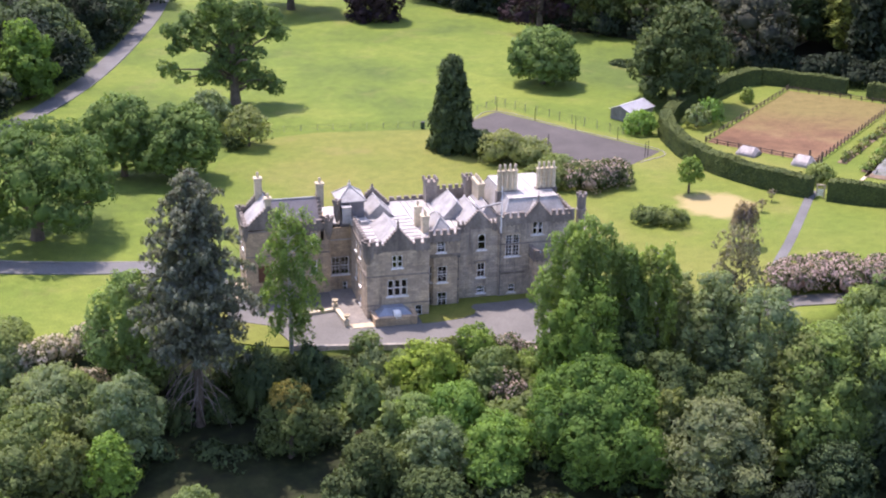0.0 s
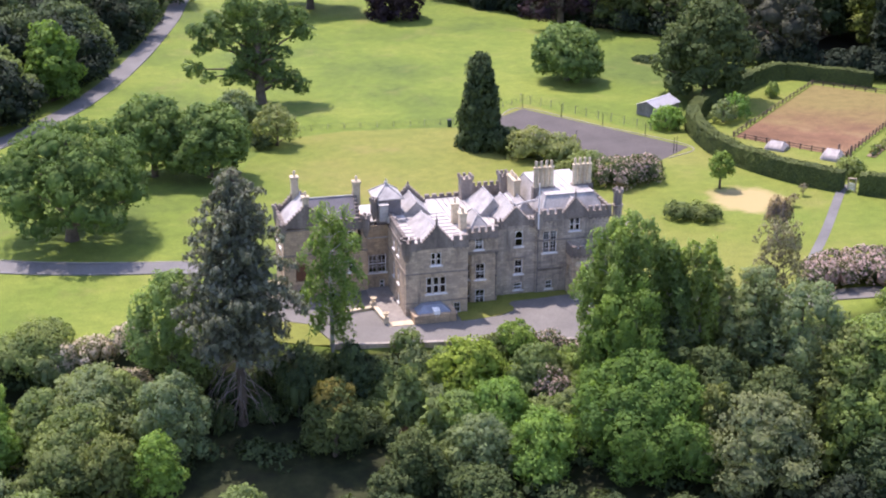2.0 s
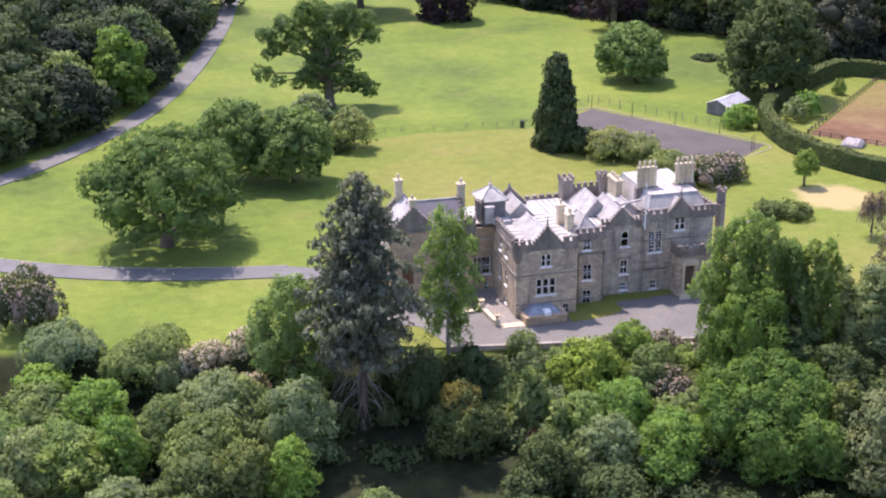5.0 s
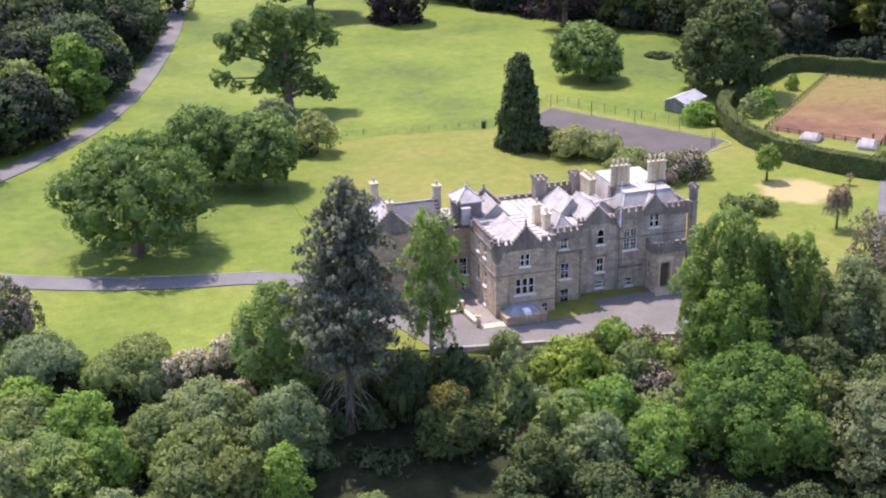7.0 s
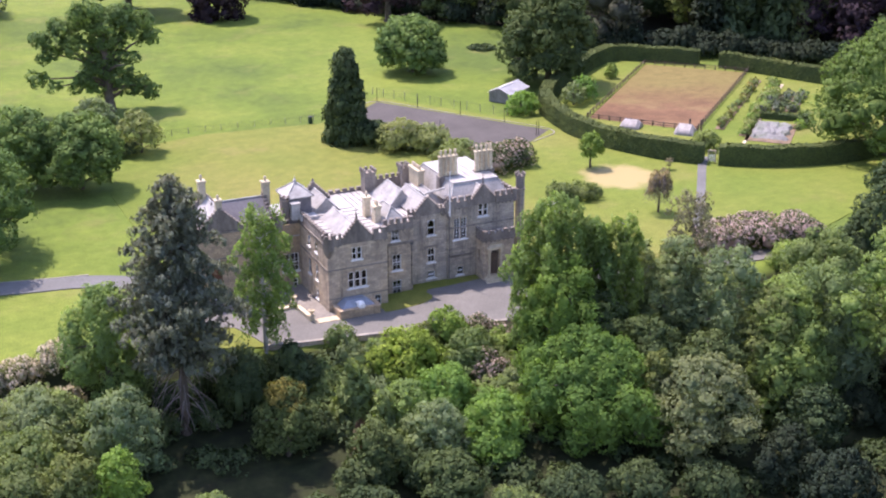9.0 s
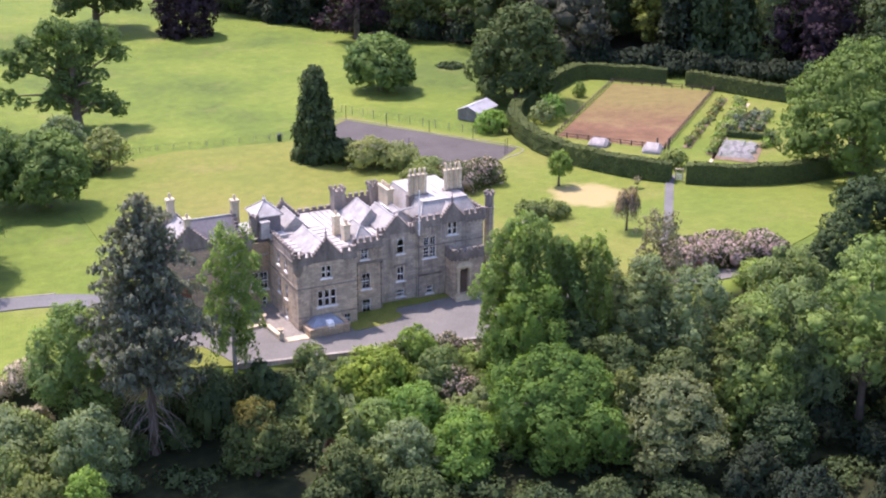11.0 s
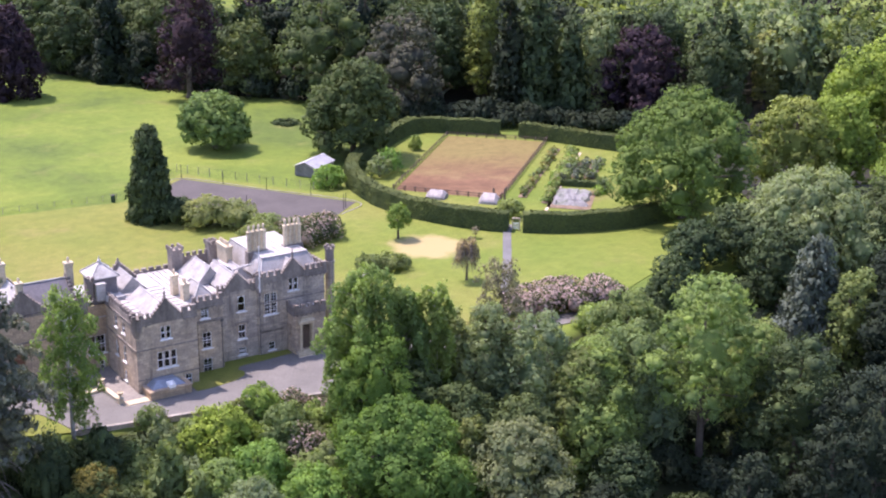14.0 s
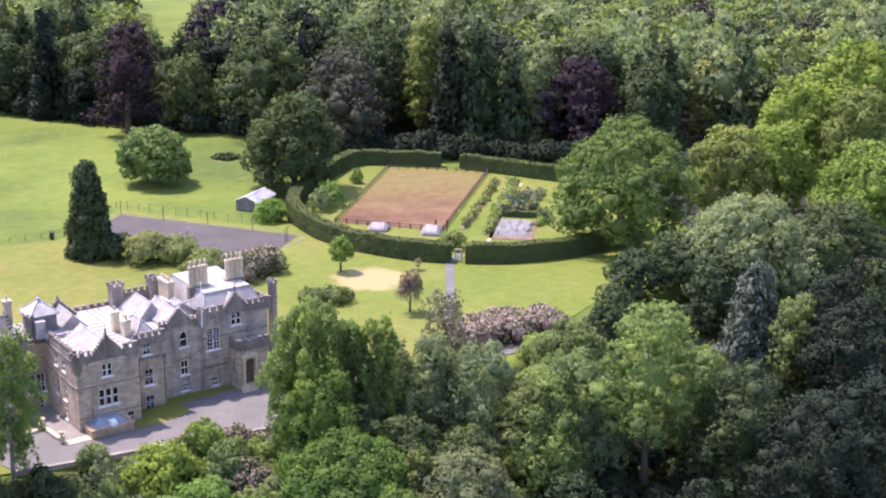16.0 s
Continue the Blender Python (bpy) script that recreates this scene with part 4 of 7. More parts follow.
def chimney(x, y, z0, z1, w, d, pots, along="x", tall=1.0, stone=None, shafts=True):
    """A stack with a moulded cap; shafts: a row of tall linked flues, each with its own cap and pot."""
    bm = bmesh.new()
    if shafts:
        foot = z0 + 0.85
        box(bm, x - w / 2 - 0.1, x + w / 2 + 0.1, y - d / 2 - 0.1, y + d / 2 + 0.1, z0 - 1.5, foot)
        body = part("chimney", bm, STONE_DARK, house)
        for i in range(pots):
            u = (i + 0.5) / pots - 0.5
            cx, cy = (x + u * w, y) if along == "x" else (x, y + u * d)
            r = (w if along == "x" else d) / pots * 0.46
            bm = bmesh.new()
            lathe(bm, cx, cy, [(r * 1.15, foot), (r * 1.15, foot + 0.3), (r, foot + 0.4), (r, z1 - 0.35), (r * 1.2, z1 - 0.22), (r * 1.3, z1 - 0.05), (r * 1.05, z1)], 8, math.pi / 8)
            shaft = part("flue", bm, STONE_PALE, body)
            bm = bmesh.new()
            lathe(bm, cx, cy, [(r * 0.6, z1), (r * 0.5, z1 + tall * 0.6), (r * 0.66, z1 + tall * 0.68), (r * 0.5, z1 + tall * 0.8), (r * 0.42, z1 + tall)], 8)
            part("chimney_pot", bm, CLAY, body)
    else:
        box(bm, x - w / 2, x + w / 2, y - d / 2, y + d / 2, z0 - 1.5, z1 - 0.35)
        box(bm, x - w / 2 - 0.08, x + w / 2 + 0.08, y - d / 2 - 0.08, y + d / 2 + 0.08, z1 - 0.35, z1 - 0.12)
        box(bm, x - w / 2 - 0.15, x + w / 2 + 0.15, y - d / 2 - 0.15, y + d / 2 + 0.15, z1 - 0.12, z1, 0.06)
        body = part("chimney", bm, stone or STONE_PALE, house)
        for i in range(pots):
            u = (i + 0.5) / pots - 0.5
            cx, cy = (x + u * w * 0.9, y) if along == "x" else (x, y + u * d * 0.9)
            bm = bmesh.new()
            lathe(bm, cx, cy, [(0.2, z1), (0.15, z1 + tall * 0.6), (0.21, z1 + tall * 0.7), (0.17, z1 + tall * 0.8), (0.13, z1 + tall)], 8)
            part("chimney_pot", bm, CLAY, body)


def turret(x, y, r, z0, z1, corbel=True, sides=10, material=None):
    """A small corner turret on corbels, with a ring of merlons."""
    bm = bmesh.new()
    prof = [(r * 0.25, z0 - 1.4), (r * 0.6, z0 - 0.9), (r * 0.85, z0 - 0.4), (r, z0)] if corbel else [(r, z0)]
    lathe(bm, x, y, [*prof, (r, z1 - 0.75), (r * 1.14, z1 - 0.65), (r * 1.14, z1 - 0.45)], sides)
    body = part("turret", bm, material or STONE_DARK, house)
    for i in range(0, sides, 2):
        a = 2 * math.pi * (i + 0.5) / sides
        bm = bmesh.new()
        box(bm, -0.16, 0.16, -r * 0.32, r * 0.32, z1 - 0.45, z1)
        bm.transform(Matrix.Translation((x + r * 0.95 * math.cos(a), y + r * 0.95 * math.sin(a), 0)) @ Matrix.Rotation(a, 4, "Z"))
        part("merlon", bm, material or STONE_DARK, body)


def course(p0, p1, z, high=0.2, out=0.09, material=None):
    """A string course on a wall's face."""
    a, b = Vector((*p0, 0)), Vector((*p1, 0))
    d = (b - a).normalized()
    bm = bmesh.new()
    box(bm, 0, (b - a).length, -out, -0.003, z, z + high)
    bm.transform(Matrix.Translation(a) @ Matrix.Rotation(math.atan2(d.y, d.x), 4, "Z"))
    part("string_course", bm, STONE_DARK, house)


PIPE_GREY = surface("grey_painted_iron", (0.10, 0.095, 0.09), rough=0.5, coarse=1.0, fine=5.0, bump=0.1)


def pipe(x, y, z0, z1):
    bm = bmesh.new()
    tube(bm, [((x, y, z0), 0.055), ((x, y, z1), 0.055)], 6)
    box(bm, x - 0.2, x + 0.2, y - 0.14, y + 0.1, z1, z1 + 0.35)
    for z in np.arange(z0 + 1.5, z1, 2.4):
        box(bm, x - 0.11, x + 0.11, y - 0.09, y + 0.1, z, z + 0.12)
    part("downpipe", bm, PIPE_GREY, house)


B = -0.8  # the walls start below the ground
# front block with the crow-stepped gable
wall((0, 0), (8.45, 0), B, 9.6, [(2.8, 5.45, 3.1, 5.4), (3.42, 4.78, 7.1, 8.85), (6.55, 7.45, 0.1, 1.5)])
window(4.12, 0, 3.1, 2.65, 2.3, lights=3, bars=(1, 2))
window(4.10, 0, 7.1, 1.36, 1.75, lights=2, bars=(1, 2))
window(7.0, 0, 0.1, 0.9, 1.4, bars=(2, 2))
wall((0, 11.2), (0, 0.502), B, 9.6, [(3.6, 4.5, 7.2, 8.7), (6.4, 7.3, 7.2, 8.7), (3.6, 4.5, 3.2, 5.4), (6.4, 7.3, 3.2, 5.4), (6.4, 7.2, 0.5, 1.9)])
for yy, zz, hh in ((7.15, 7.2, 1.5), (4.35, 7.2, 1.5), (7.15, 3.2, 2.2), (4.35, 3.2, 2.2), (4.4, 0.5, 1.4)):
    window(0, yy, zz, 0.9 if zz > 1 else 0.8, hh, n=(-1, 0), bars=(1, 2))
wall((8.45, 0.502), (8.45, 3.9), B, 9.6)
course((0, 0), (8.45, 0), 5.95)
course((0, 11.2), (0, 0), 5.95)
course((0, 0), (8.45, 0), 1.9, 0.14, 0.05)
merlons((0.9, 0.02), (1.95, 0.02), 10.35)
merlons((6.5, 0.02), (8.45, 0.02), 10.35)
merlons((0.02, 11.2), (0.02, 1.0), 10.35)
crow_gable((2.05, -0.03), (6.4, -0.03), 9.95, 12.5, 7, finial=1.6, base=0.5)
turret(0.25, 0.25, 0.75, 9.0, 11.1)
# canted bay and the wall behind it
wall((8.452, 3.4), (9.55, 3.4), B, 9.6)
wall((9.0, 3.4), (9.7, 2.6), B, 7.1, [(0.25, 0.75, -0.1, 1.9), (0.25, 0.75, 3.4, 5.7)], 0.3)
wall((9.7, 2.6), (13.3, 2.6), B, 7.1, [(0.55, 1.85, -0.1, 1.9), (0.55, 1.85, 3.4, 5.7)], 0.4)
for zz, hh in ((-0.1, 2.0), (3.4, 2.3)):
    window(10.9, 2.6, zz, 1.3, hh, bars=(2, 3))
    window(9.33, 3.02, zz, 0.5, hh, n=(-0.75, -0.66), bars=(1, 2))
bm = bmesh.new()
box(bm, 8.9, 13.4, 2.45, 3.4, 7.1, 7.35)
box(bm, 9.0, 13.3, 2.35, 3.4, 7.35, 7.55)
part("corbel_table", bm, STONE_DARK, house)
wall((9.0, 2.45), (13.3, 2.45), 7.55, 9.6, [(1.1, 2.2, 7.8, 9.6 - 0.05)], 0.4)
wall((9.0, 3.398), (9.0, 2.852), 7.55, 9.6, thick=0.3)
window(10.65, 2.45, 7.8, 1.1, 1.7, bars=(2, 3))
merlons((9.0, 2.47), (13.3, 2.47), 10.3)
course((8.45, 3.4), (9.0, 3.4), 5.95)
# gabled stair bay with the arched window
wall((13.3, 4.2), (19.2, 4.2), B, 10.3, [(2.95, 4.05, 0.65, 1.7), (2.95, 4.05, 3.0, 5.1), (2.95, 4.05, 7.05, 9.3)], material=STONE_GREY)
wall((13.3, 3.002), (13.3, 4.197), B, 9.6, thick=0.3)
window(16.8, 4.2, 0.65, 1.1, 1.05, bars=(3, 2))
window(16.8, 4.2, 3.0, 1.1, 2.1, bars=(2, 2))
window(16.8, 4.2, 7.05, 1.1, 2.25, bars=(1, 2), arched=True)
crow_gable((14.35, 4.17), (18.25, 4.17), 10.5, 12.6, 7, base=0.4)
merlons((13.4, 4.19), (14.2, 4.19), 10.85, high=0.4)
merlons((18.35, 4.19), (19.0, 4.19), 10.85, high=0.4)
course((15.9, 4.2), (17.7, 4.2), 5.4, 0.14, 0.12)
course((15.85, 4.2), (16.0, 4.2), 5.0, 0.4, 0.12)
course((17.6, 4.2), (17.75, 4.2), 5.0, 0.4, 0.12)
pipe(13.5, 4.1, -0.2, 9.6)
pipe(13.1, 2.5, -0.2, 6.9)
pipe(19.4, 3.8, -0.2, 10.3)
# east wing
wall((19.2, 3.9), (29.6, 3.9), B, 10.7, [(0.95, 2.9, 5.88, 9.0), (1.5, 2.4, 0.55, 1.75), (4.75, 6.2, 8.8, 10.65)], material=STONE_GREY)
wall((29.6, 4.402), (29.6, 18.5), B, 10.7)
window(21.12, 3.9, 5.88, 1.95, 3.12, lights=2, bars=(2, 3), transom=1.75, meeting=False)
window(20.95 + 0.2, 3.9, 0.55, 0.9, 1.2, bars=(2, 2))
window(24.67, 3.9, 8.8, 1.45, 1.85, lights=2, bars=(1, 2))
course((19.5, 3.9), (22.9, 3.9), 3.35, 0.22, 0.16)
course((19.2, 3.9), (29.6, 3.9), 7.6, 0.2, 0.09)
crow_gable((22.8, 3.87), (26.6, 3.87), 11.15, 13.35, 7, finial=1.6, base=0.6)
merlons((19.9, 3.92), (22.7, 3.92), 11.45)
merlons((26.7, 3.92), (29.9, 3.92), 11.45)
merlons((29.58, 3.9), (29.58, 18.5), 11.45)
turret(19.5, 4.1, 0.6, 10.2, 12.2)
turret(31.7, 6.2, 0.64, 11.2, 13.6, corbel=False)
bm = bmesh.new()
lathe(bm, 31.7, 6.2, [(0.8, B), (0.8, 0.6), (0.68, 0.8), (0.68, 10.9), (0.78, 11.1), (0.78, 11.3)], 10)
part("tower", bm, STONE_GREY, house)
# porch
wall((23.6, 1.4), (28.4, 1.4), B, 6.2, [(0.95, 2.35, 0.75, 4.4)], 0.45)
wall((23.6, 3.898), (23.6, 1.852), B, 6.2, [(0.7, 1.4, 2.2, 4.2)], 0.45)
wall((28.4, 1.852), (28.4, 3.898), B, 6.2, thick=0.45)
merlons((23.6, 1.42), (28.4, 1.42), 6.9, high=0.4)
merlons((23.62, 3.9), (23.62, 1.4), 6.9, high=0.4)
bm = bmesh.new()
box(bm, 23.9, 28.1, 1.8, 3.9, 6.0, 6.25)
part("porch_roof", bm, LEAD, house)
bm = bmesh.new()
for x0 in (24.2, 26.0):
    lathe(bm, x0 + 0.2, 1.22, [(0.3, -0.2), (0.3, 0.9), (0.2, 1.0), (0.2, 4.2), (0.3, 4.35), (0.3, 4.6)], 10)
box(bm, 24.0, 26.6, 0.95, 1.5, 4.6, 5.0)
box(bm, 24.2, 26.4, 1.05, 1.45, 5.0, 5.6, 0.3)
part("door_surround", bm, STONE_PALE, house)
bm = bmesh.new()
box(bm, 24.55, 25.95, 1.75, 1.85, 0.75, 4.0)
for zz in (1.0, 2.5):
    for xx in (24.7, 25.35):
        box(bm, xx, xx + 0.5, 1.72, 1.76, zz, zz + 1.2, 0.01)
door = part("front_door", bm, TIMBER, house)
for i in range(5):
    bm = bmesh.new()
    box(bm, 23.9 - 0.12 * i, 26.7 + 0.12 * i, 1.4 - 0.33 * (i + 1), 1.4 - 0.33 * i, -0.3, 0.62 - 0.17 * i)
    part("step", bm, STONE_PALE, house)
# back and hidden sides close the shell
wall((29.098, 18.5), (-3.403, 18.5), B, 9.6)
for zz in (10.0,):
    bm = bmesh.new()
    box(bm, 0.4, 29.4, 4.4, 18.3, zz - 0.25, zz)
    box(bm, 0.4, 8.3, 0.45, 4.4, zz - 0.25, zz - 0.004)
    box(bm, 8.3, 13.2, 3.0, 4.4, zz - 0.25, zz - 0.008)
    part("roof_deck", bm, LEAD, house)
# rolls coloured darker than the lead: their shadow lines put into the colour
for x0, x1, y0, y1 in [(0.6, 8.2, 0.9 + i * 1.35, 0.98 + i * 1.35) for i in range(9)] + [(8.4 + i * 0.85, 8.46 + i * 0.85, 4.9, 18.0) for i in range(14)]:
    bm = bmesh.new()
    box(bm, x0, x1, y0, y1, 10.0, 10.058)
    part("lead_roll", bm, SLATE_DARK, house)
bm = bmesh.new()
box(bm, 0.4, 29.4, 4.6, 18.2, 2.2, 2.45)
box(bm, 0.4, 29.4, 4.6, 18.2, 6.1, 6.35)
box(bm, 0.5, 8.2, 0.6, 4.6, 2.2, 2.45)
box(bm, 0.5, 8.2, 0.6, 4.6, 6.1, 6.35)
box(bm, 0.5, 8.2, 5.2, 5.4, B, 9.7)
box(bm, 8.6, 29.2, 8.6, 8.8, B, 9.7)
part("inner_floor", bm, DARKROOM, house)
# roofs over the deck
ridge_roof(2.2, 6.2, 0.3, 9.0, 10.02, 11.6)
ridge_roof(2.1, 6.3, 11.5, 16.75, 10.02, 12.0)
crow_gable((6.7, 17.2), (1.7, 17.2), 10.0, 12.6, 7, material=STONE_DARK, finial=0.7)
ridge_roof(9.2, 12.8, 2.9, 9.0, 10.02, 12.0, "y", 1.8, 1.8)
ridge_roof(14.2, 18.4, 4.55, 12.0, 10.3, 12.3)
ridge_roof(12.3, 16.7, 9.0, 15.8, 10.02, 12.45, "y", 0.0, 1.5)
ridge_roof(17.4, 20.4, 8.0, 16.0, 10.02, 11.7, "y", 1.0, 1.0)
# the east wing's truncated roof
bm = bmesh.new()
base = [bm.verts.new(p) for p in ((20.0, 4.5, 10.9), (29.2, 4.5, 10.9), (29.2, 18.0, 10.9), (20.0, 18.0, 10.9))]
high = [bm.verts.new(p) for p in ((21.2, 6.4, 13.3), (28.1, 6.4, 13.3), (28.1, 16.6, 13.3), (21.2, 16.6, 13.3))]
for i in range(4):
    bm.faces.new((base[i], base[(i + 1) % 4], high[(i + 1) % 4], high[i]))
bm.faces.new(base[::-1])
wing_roof = part("roof", bm, SLATE, house)
bm = bmesh.new()
box(bm, 21.1, 28.2, 6.3, 16.7, 13.304, 13.4)
part("lead_flat", bm, LEAD, wing_roof)
for i in range(7):
    bm = bmesh.new()
    box(bm, 21.6 + i * 1.0, 21.67 + i * 1.0, 6.3, 16.7, 13.403, 13.45)
    part("lead_roll", bm, LEAD, wing_roof)
for p, q in zip(((20.0, 4.5, 10.9), (29.2, 4.5, 10.9), (29.2, 18.0, 10.9), (20.0, 18.0, 10.9)), ((21.2, 6.4, 13.3), (28.1, 6.4, 13.3), (28.1, 16.6, 13.3), (21.2, 16.6, 13.3))):
    bm = bmesh.new()
    tube(bm, [(p, 0.1), (q, 0.1)], 6)
    part("hip_roll", bm, LEAD, wing_roof)
ridge_roof(22.9, 26.5, 4.3, 8.5, 10.95, 12.95, "y", 0, 1.0)


bm = bmesh.new()
tube(bm, [((16.4, 9.4, 10.75), 0.16), ((18.3, 8.5, 11.7), 0.16), ((20.3, 7.3, 12.5), 0.16)], 6)
part("lead_gutter", bm, LEAD, house)


def skylight(x0, x1, y0, y1, z0, z1):
    """A glazed light lying on a roof slope that rises along x from z0 to z1."""
    bm = bmesh.new()
    k = 5
    for i in range(k + 1):
        y = y0 + (y1 - y0) * i / k
        tube(bm, [((x0, y, z0), 0.06), ((x1, y, z1), 0.06)], 4)
    for x, z in ((x0, z0), (x1, z1)):
        tube(bm, [((x, y0, z), 0.08), ((x, y1, z), 0.08)], 4)
    f = part("skylight", bm, PAINT, house)
    for i in range(k):
        ya, yb = y0 + (y1 - y0) * i / k, y0 + (y1 - y0) * (i + 1) / k
        bm = bmesh.new()
        bm.faces.new([bm.verts.new(p) for p in ((x0, ya + 0.05, z0), (x1, ya + 0.05, z1), (x1, yb - 0.05, z1), (x0, yb - 0.05, z0))])
        part("pane", bm, GLASS, f)


skylight(16.75, 18.3, 8.0, 11.0, 12.42, 10.72)
skylight(14.9, 16.3, 10.4, 13.6, 12.05, 10.52)
# chimneys, rear towers, flagpole
chimney(21.85, 9.5, 12.7, 16.45, 2.95, 0.85, 4, tall=0.85)
chimney(27.55, 9.7, 12.7, 16.45, 2.85, 0.85, 4, tall=0.85)
chimney(18.95, 14.0, 10.6, 13.75, 0.9, 3.3, 5, "y", 0.6, shafts=False)
chimney(8.6, 7.6, 10.2, 12.9, 0.9, 0.9, 1, "x", 0.7, shafts=False)
chimney(9.0, 5.0, 10.2, 12.4, 0.9, 1.1, 2, "y", 0.7, shafts=False)
for tx, hw in ((12.75, 0.82), (18.35, 0.62)):
    bm = bmesh.new()
    box(bm, tx - hw, tx + hw, 16.5, 18.1, 8.0, 12.85)
    box(bm, tx - hw - 0.12, tx + hw + 0.12, 16.38, 18.22, 12.85, 13.05)
    tw = part("tower", bm, STONE_DARK, house)
    for ox, oy in ((-hw, 16.58), (0.0, 16.58), (hw, 16.58), (-hw, 18.0), (0.0, 18.0), (hw, 18.0), (-hw, 17.28), (hw, 17.28)):
        bm = bmesh.new()
        box(bm, tx + ox - 0.18, tx + ox + 0.18, oy - 0.18, oy + 0.2, 13.05, 13.55)
        part("merlon", bm, STONE_DARK, tw)
wall((13.62, 17.4), (17.97, 17.4), 9.0, 10.95, thick=0.35, material=STONE_DARK)
merlons((13.7, 17.42), (17.9, 17.42), 11.55, high=0.5)
merlons((7.0, 18.2), (12.0, 18.2), 10.2, high=0.3)
merlons((18.6, 18.2), (21.0, 18.2), 11.0)
bm = bmesh.new()
tube(bm, [((19.2, 3.2, 9.7), 0.10), ((19.2, 3.2, 16.1), 0.06)], 6)
lathe(bm, 19.2, 3.2, [(0.06, 16.1), (0.12, 16.18), (0.06, 16.28)], 8)
for z in (10.2, 11.6):
    box(bm, 19.12, 19.28, 3.2, 3.95, z, z + 0.1)
part("flagpole", bm, PAINT, house)
# cupola with its hipped lead roof
wall((-1.5, 11.2), (1.9, 11.2), 9.0, 12.9, (), 0.25, SLATE_DARK)
wall((-1.5, 14.8), (-1.5, 11.452), 9.0, 12.9, [(1.2, 2.2, 10.6, 12.2)], 0.25, STONE_DARK)
wall((1.9, 11.452), (1.9, 14.548), 9.0, 12.9, (), 0.25, STONE_DARK)
wall((1.9, 14.8), (-1.248, 14.8), 9.0, 12.9, (), 0.25, STONE_DARK)
bm = bmesh.new()
for xx, zz in ((-0.3, 10.75), (1.0, 10.45)):
    box(bm, xx, xx + 1.25, 9.3, 11.19, 10.01, zz, 0.08)
part("lead_lean_to", bm, LEAD, house)
bm = bmesh.new()
box(bm, -1.3, -0.1, 10.1, 11.19, 10.01, 12.3)
box(bm, -1.4, 0.0, 10.0, 11.19, 12.3, 12.42)
part("stair_head", bm, LEAD, house)
window(-1.5, 13.1, 10.6, 1.0, 1.6, n=(-1, 0), bars=(2, 2))
ridge_roof(-1.85, 2.25, 10.85, 15.15, 12.92, 14.55, "y", 2.1, 2.1, material=LEAD)
bm = bmesh.new()
lathe(bm, 0.2, 13.0, [(0.25, 14.5), (0.2, 14.7), (0.28, 14.8), (0.08, 14.95), (0.05, 15.35)], 8)
part("finial", bm, LEAD, house)
turret(-1.9, 11.0, 0.5, 11.4, 13.3)
# recessed link
wall((-3.0, 11.0), (-0.003, 11.0), B, 9.2, [(0.2, 1.35, 2.3, 4.9), (1.55, 2.7, 2.3, 4.9), (1.8, 2.4, -0.1, 1.1)], 0.4, STONE_WARM)
window(-2.2, 11.0, 2.3, 1.15, 2.6, bars=(2, 3))
window(-0.9, 11.0, 2.3, 1.15, 2.6, bars=(2, 3))
window(-0.9, 11.0, -0.1, 0.6, 1.2, bars=(1, 2))
wall((-3.0, 11.8), (-0.003, 11.8), 7.6, 9.6, [(0.3, 2.6, 8.0, 9.4)], 0.3, PAINT)
window(-1.55, 11.8, 8.0, 2.3, 1.4, lights=3, bars=(1, 1), meeting=False)
bm = bmesh.new()
box(bm, -3.1, 0.2, 11.4, 18.4, 9.6, 9.75)
box(bm, -3.1, 0.2, 10.9, 11.9, 7.4, 7.55)
part("roof_deck", bm, LEAD, house)
# west block
LW = -14.6
wall((LW, 10.3), (-3.0, 10.3), B, 9.8, [(1.9, 2.8, 0.4, 1.1), (1.6, 3.2, 2.4, 4.7), (8.9, 9.7, 3.0, 5.0), (8.9, 9.7, 7.4, 9.0)], material=STONE_WARM)
window(LW + 2.35, 10.3, 0.4, 0.9, 0.7, bars=(2, 1), meeting=False)
window(LW + 9.3, 10.3, 3.0, 0.8, 2.0, bars=(1, 2))
window(LW + 9.3, 10.3, 7.4, 0.8, 1.6, bars=(1, 2))
bm = bmesh.new()
box(bm, LW + 1.65, LW + 3.15, 10.45, 10.55, 2.4, 4.7)
box(bm, LW + 1.6, LW + 3.2, 10.28, 10.5, 2.25, 2.4)
part("boarded_opening", bm, STAIN_WOOD, house)
wall((LW, 18.5), (LW, 10.802), B, 9.8, [(2.0, 3.0, 6.5, 8.3), (5.0, 6.0, 6.5, 8.3), (2.0, 3.0, 2.6, 4.6), (5.2, 6.2, 1.4, 3.7)], material=STONE_WARM)
for yy, zz, hh in ((16.0, 6.5, 1.8), (13.0, 6.5, 1.8), (16.0, 2.6, 2.0)):
    window(LW, yy, zz, 1.0, hh, n=(-1, 0), bars=(2, 2))
bm = bmesh.new()
box(bm, LW + 0.15, LW + 0.25, 12.3, 13.3, 1.4, 3.7)
part("side_door", bm, STAIN_WOOD, house)
wall((-3.0, 10.802), (-3.0, 18.5), B, 9.8, thick=0.4)
course((LW, 10.3), (-3.0, 10.3), 6.0)
course((LW, 18.5), (LW, 10.3), 6.0)
course((LW, 10.3), (-8.4, 10.3), 9.6, 0.22, 0.12)
crow_gable((LW, 10.28), (-8.1, 10.28), 10.0, 13.15, 9)
ridge_roof(LW + 0.25, -8.3, 10.6, 16.6, 10.0, 12.95, material=SLATE)
crow_gable((-8.6, 17.05), (LW, 17.05), 10.0, 13.4, 9)
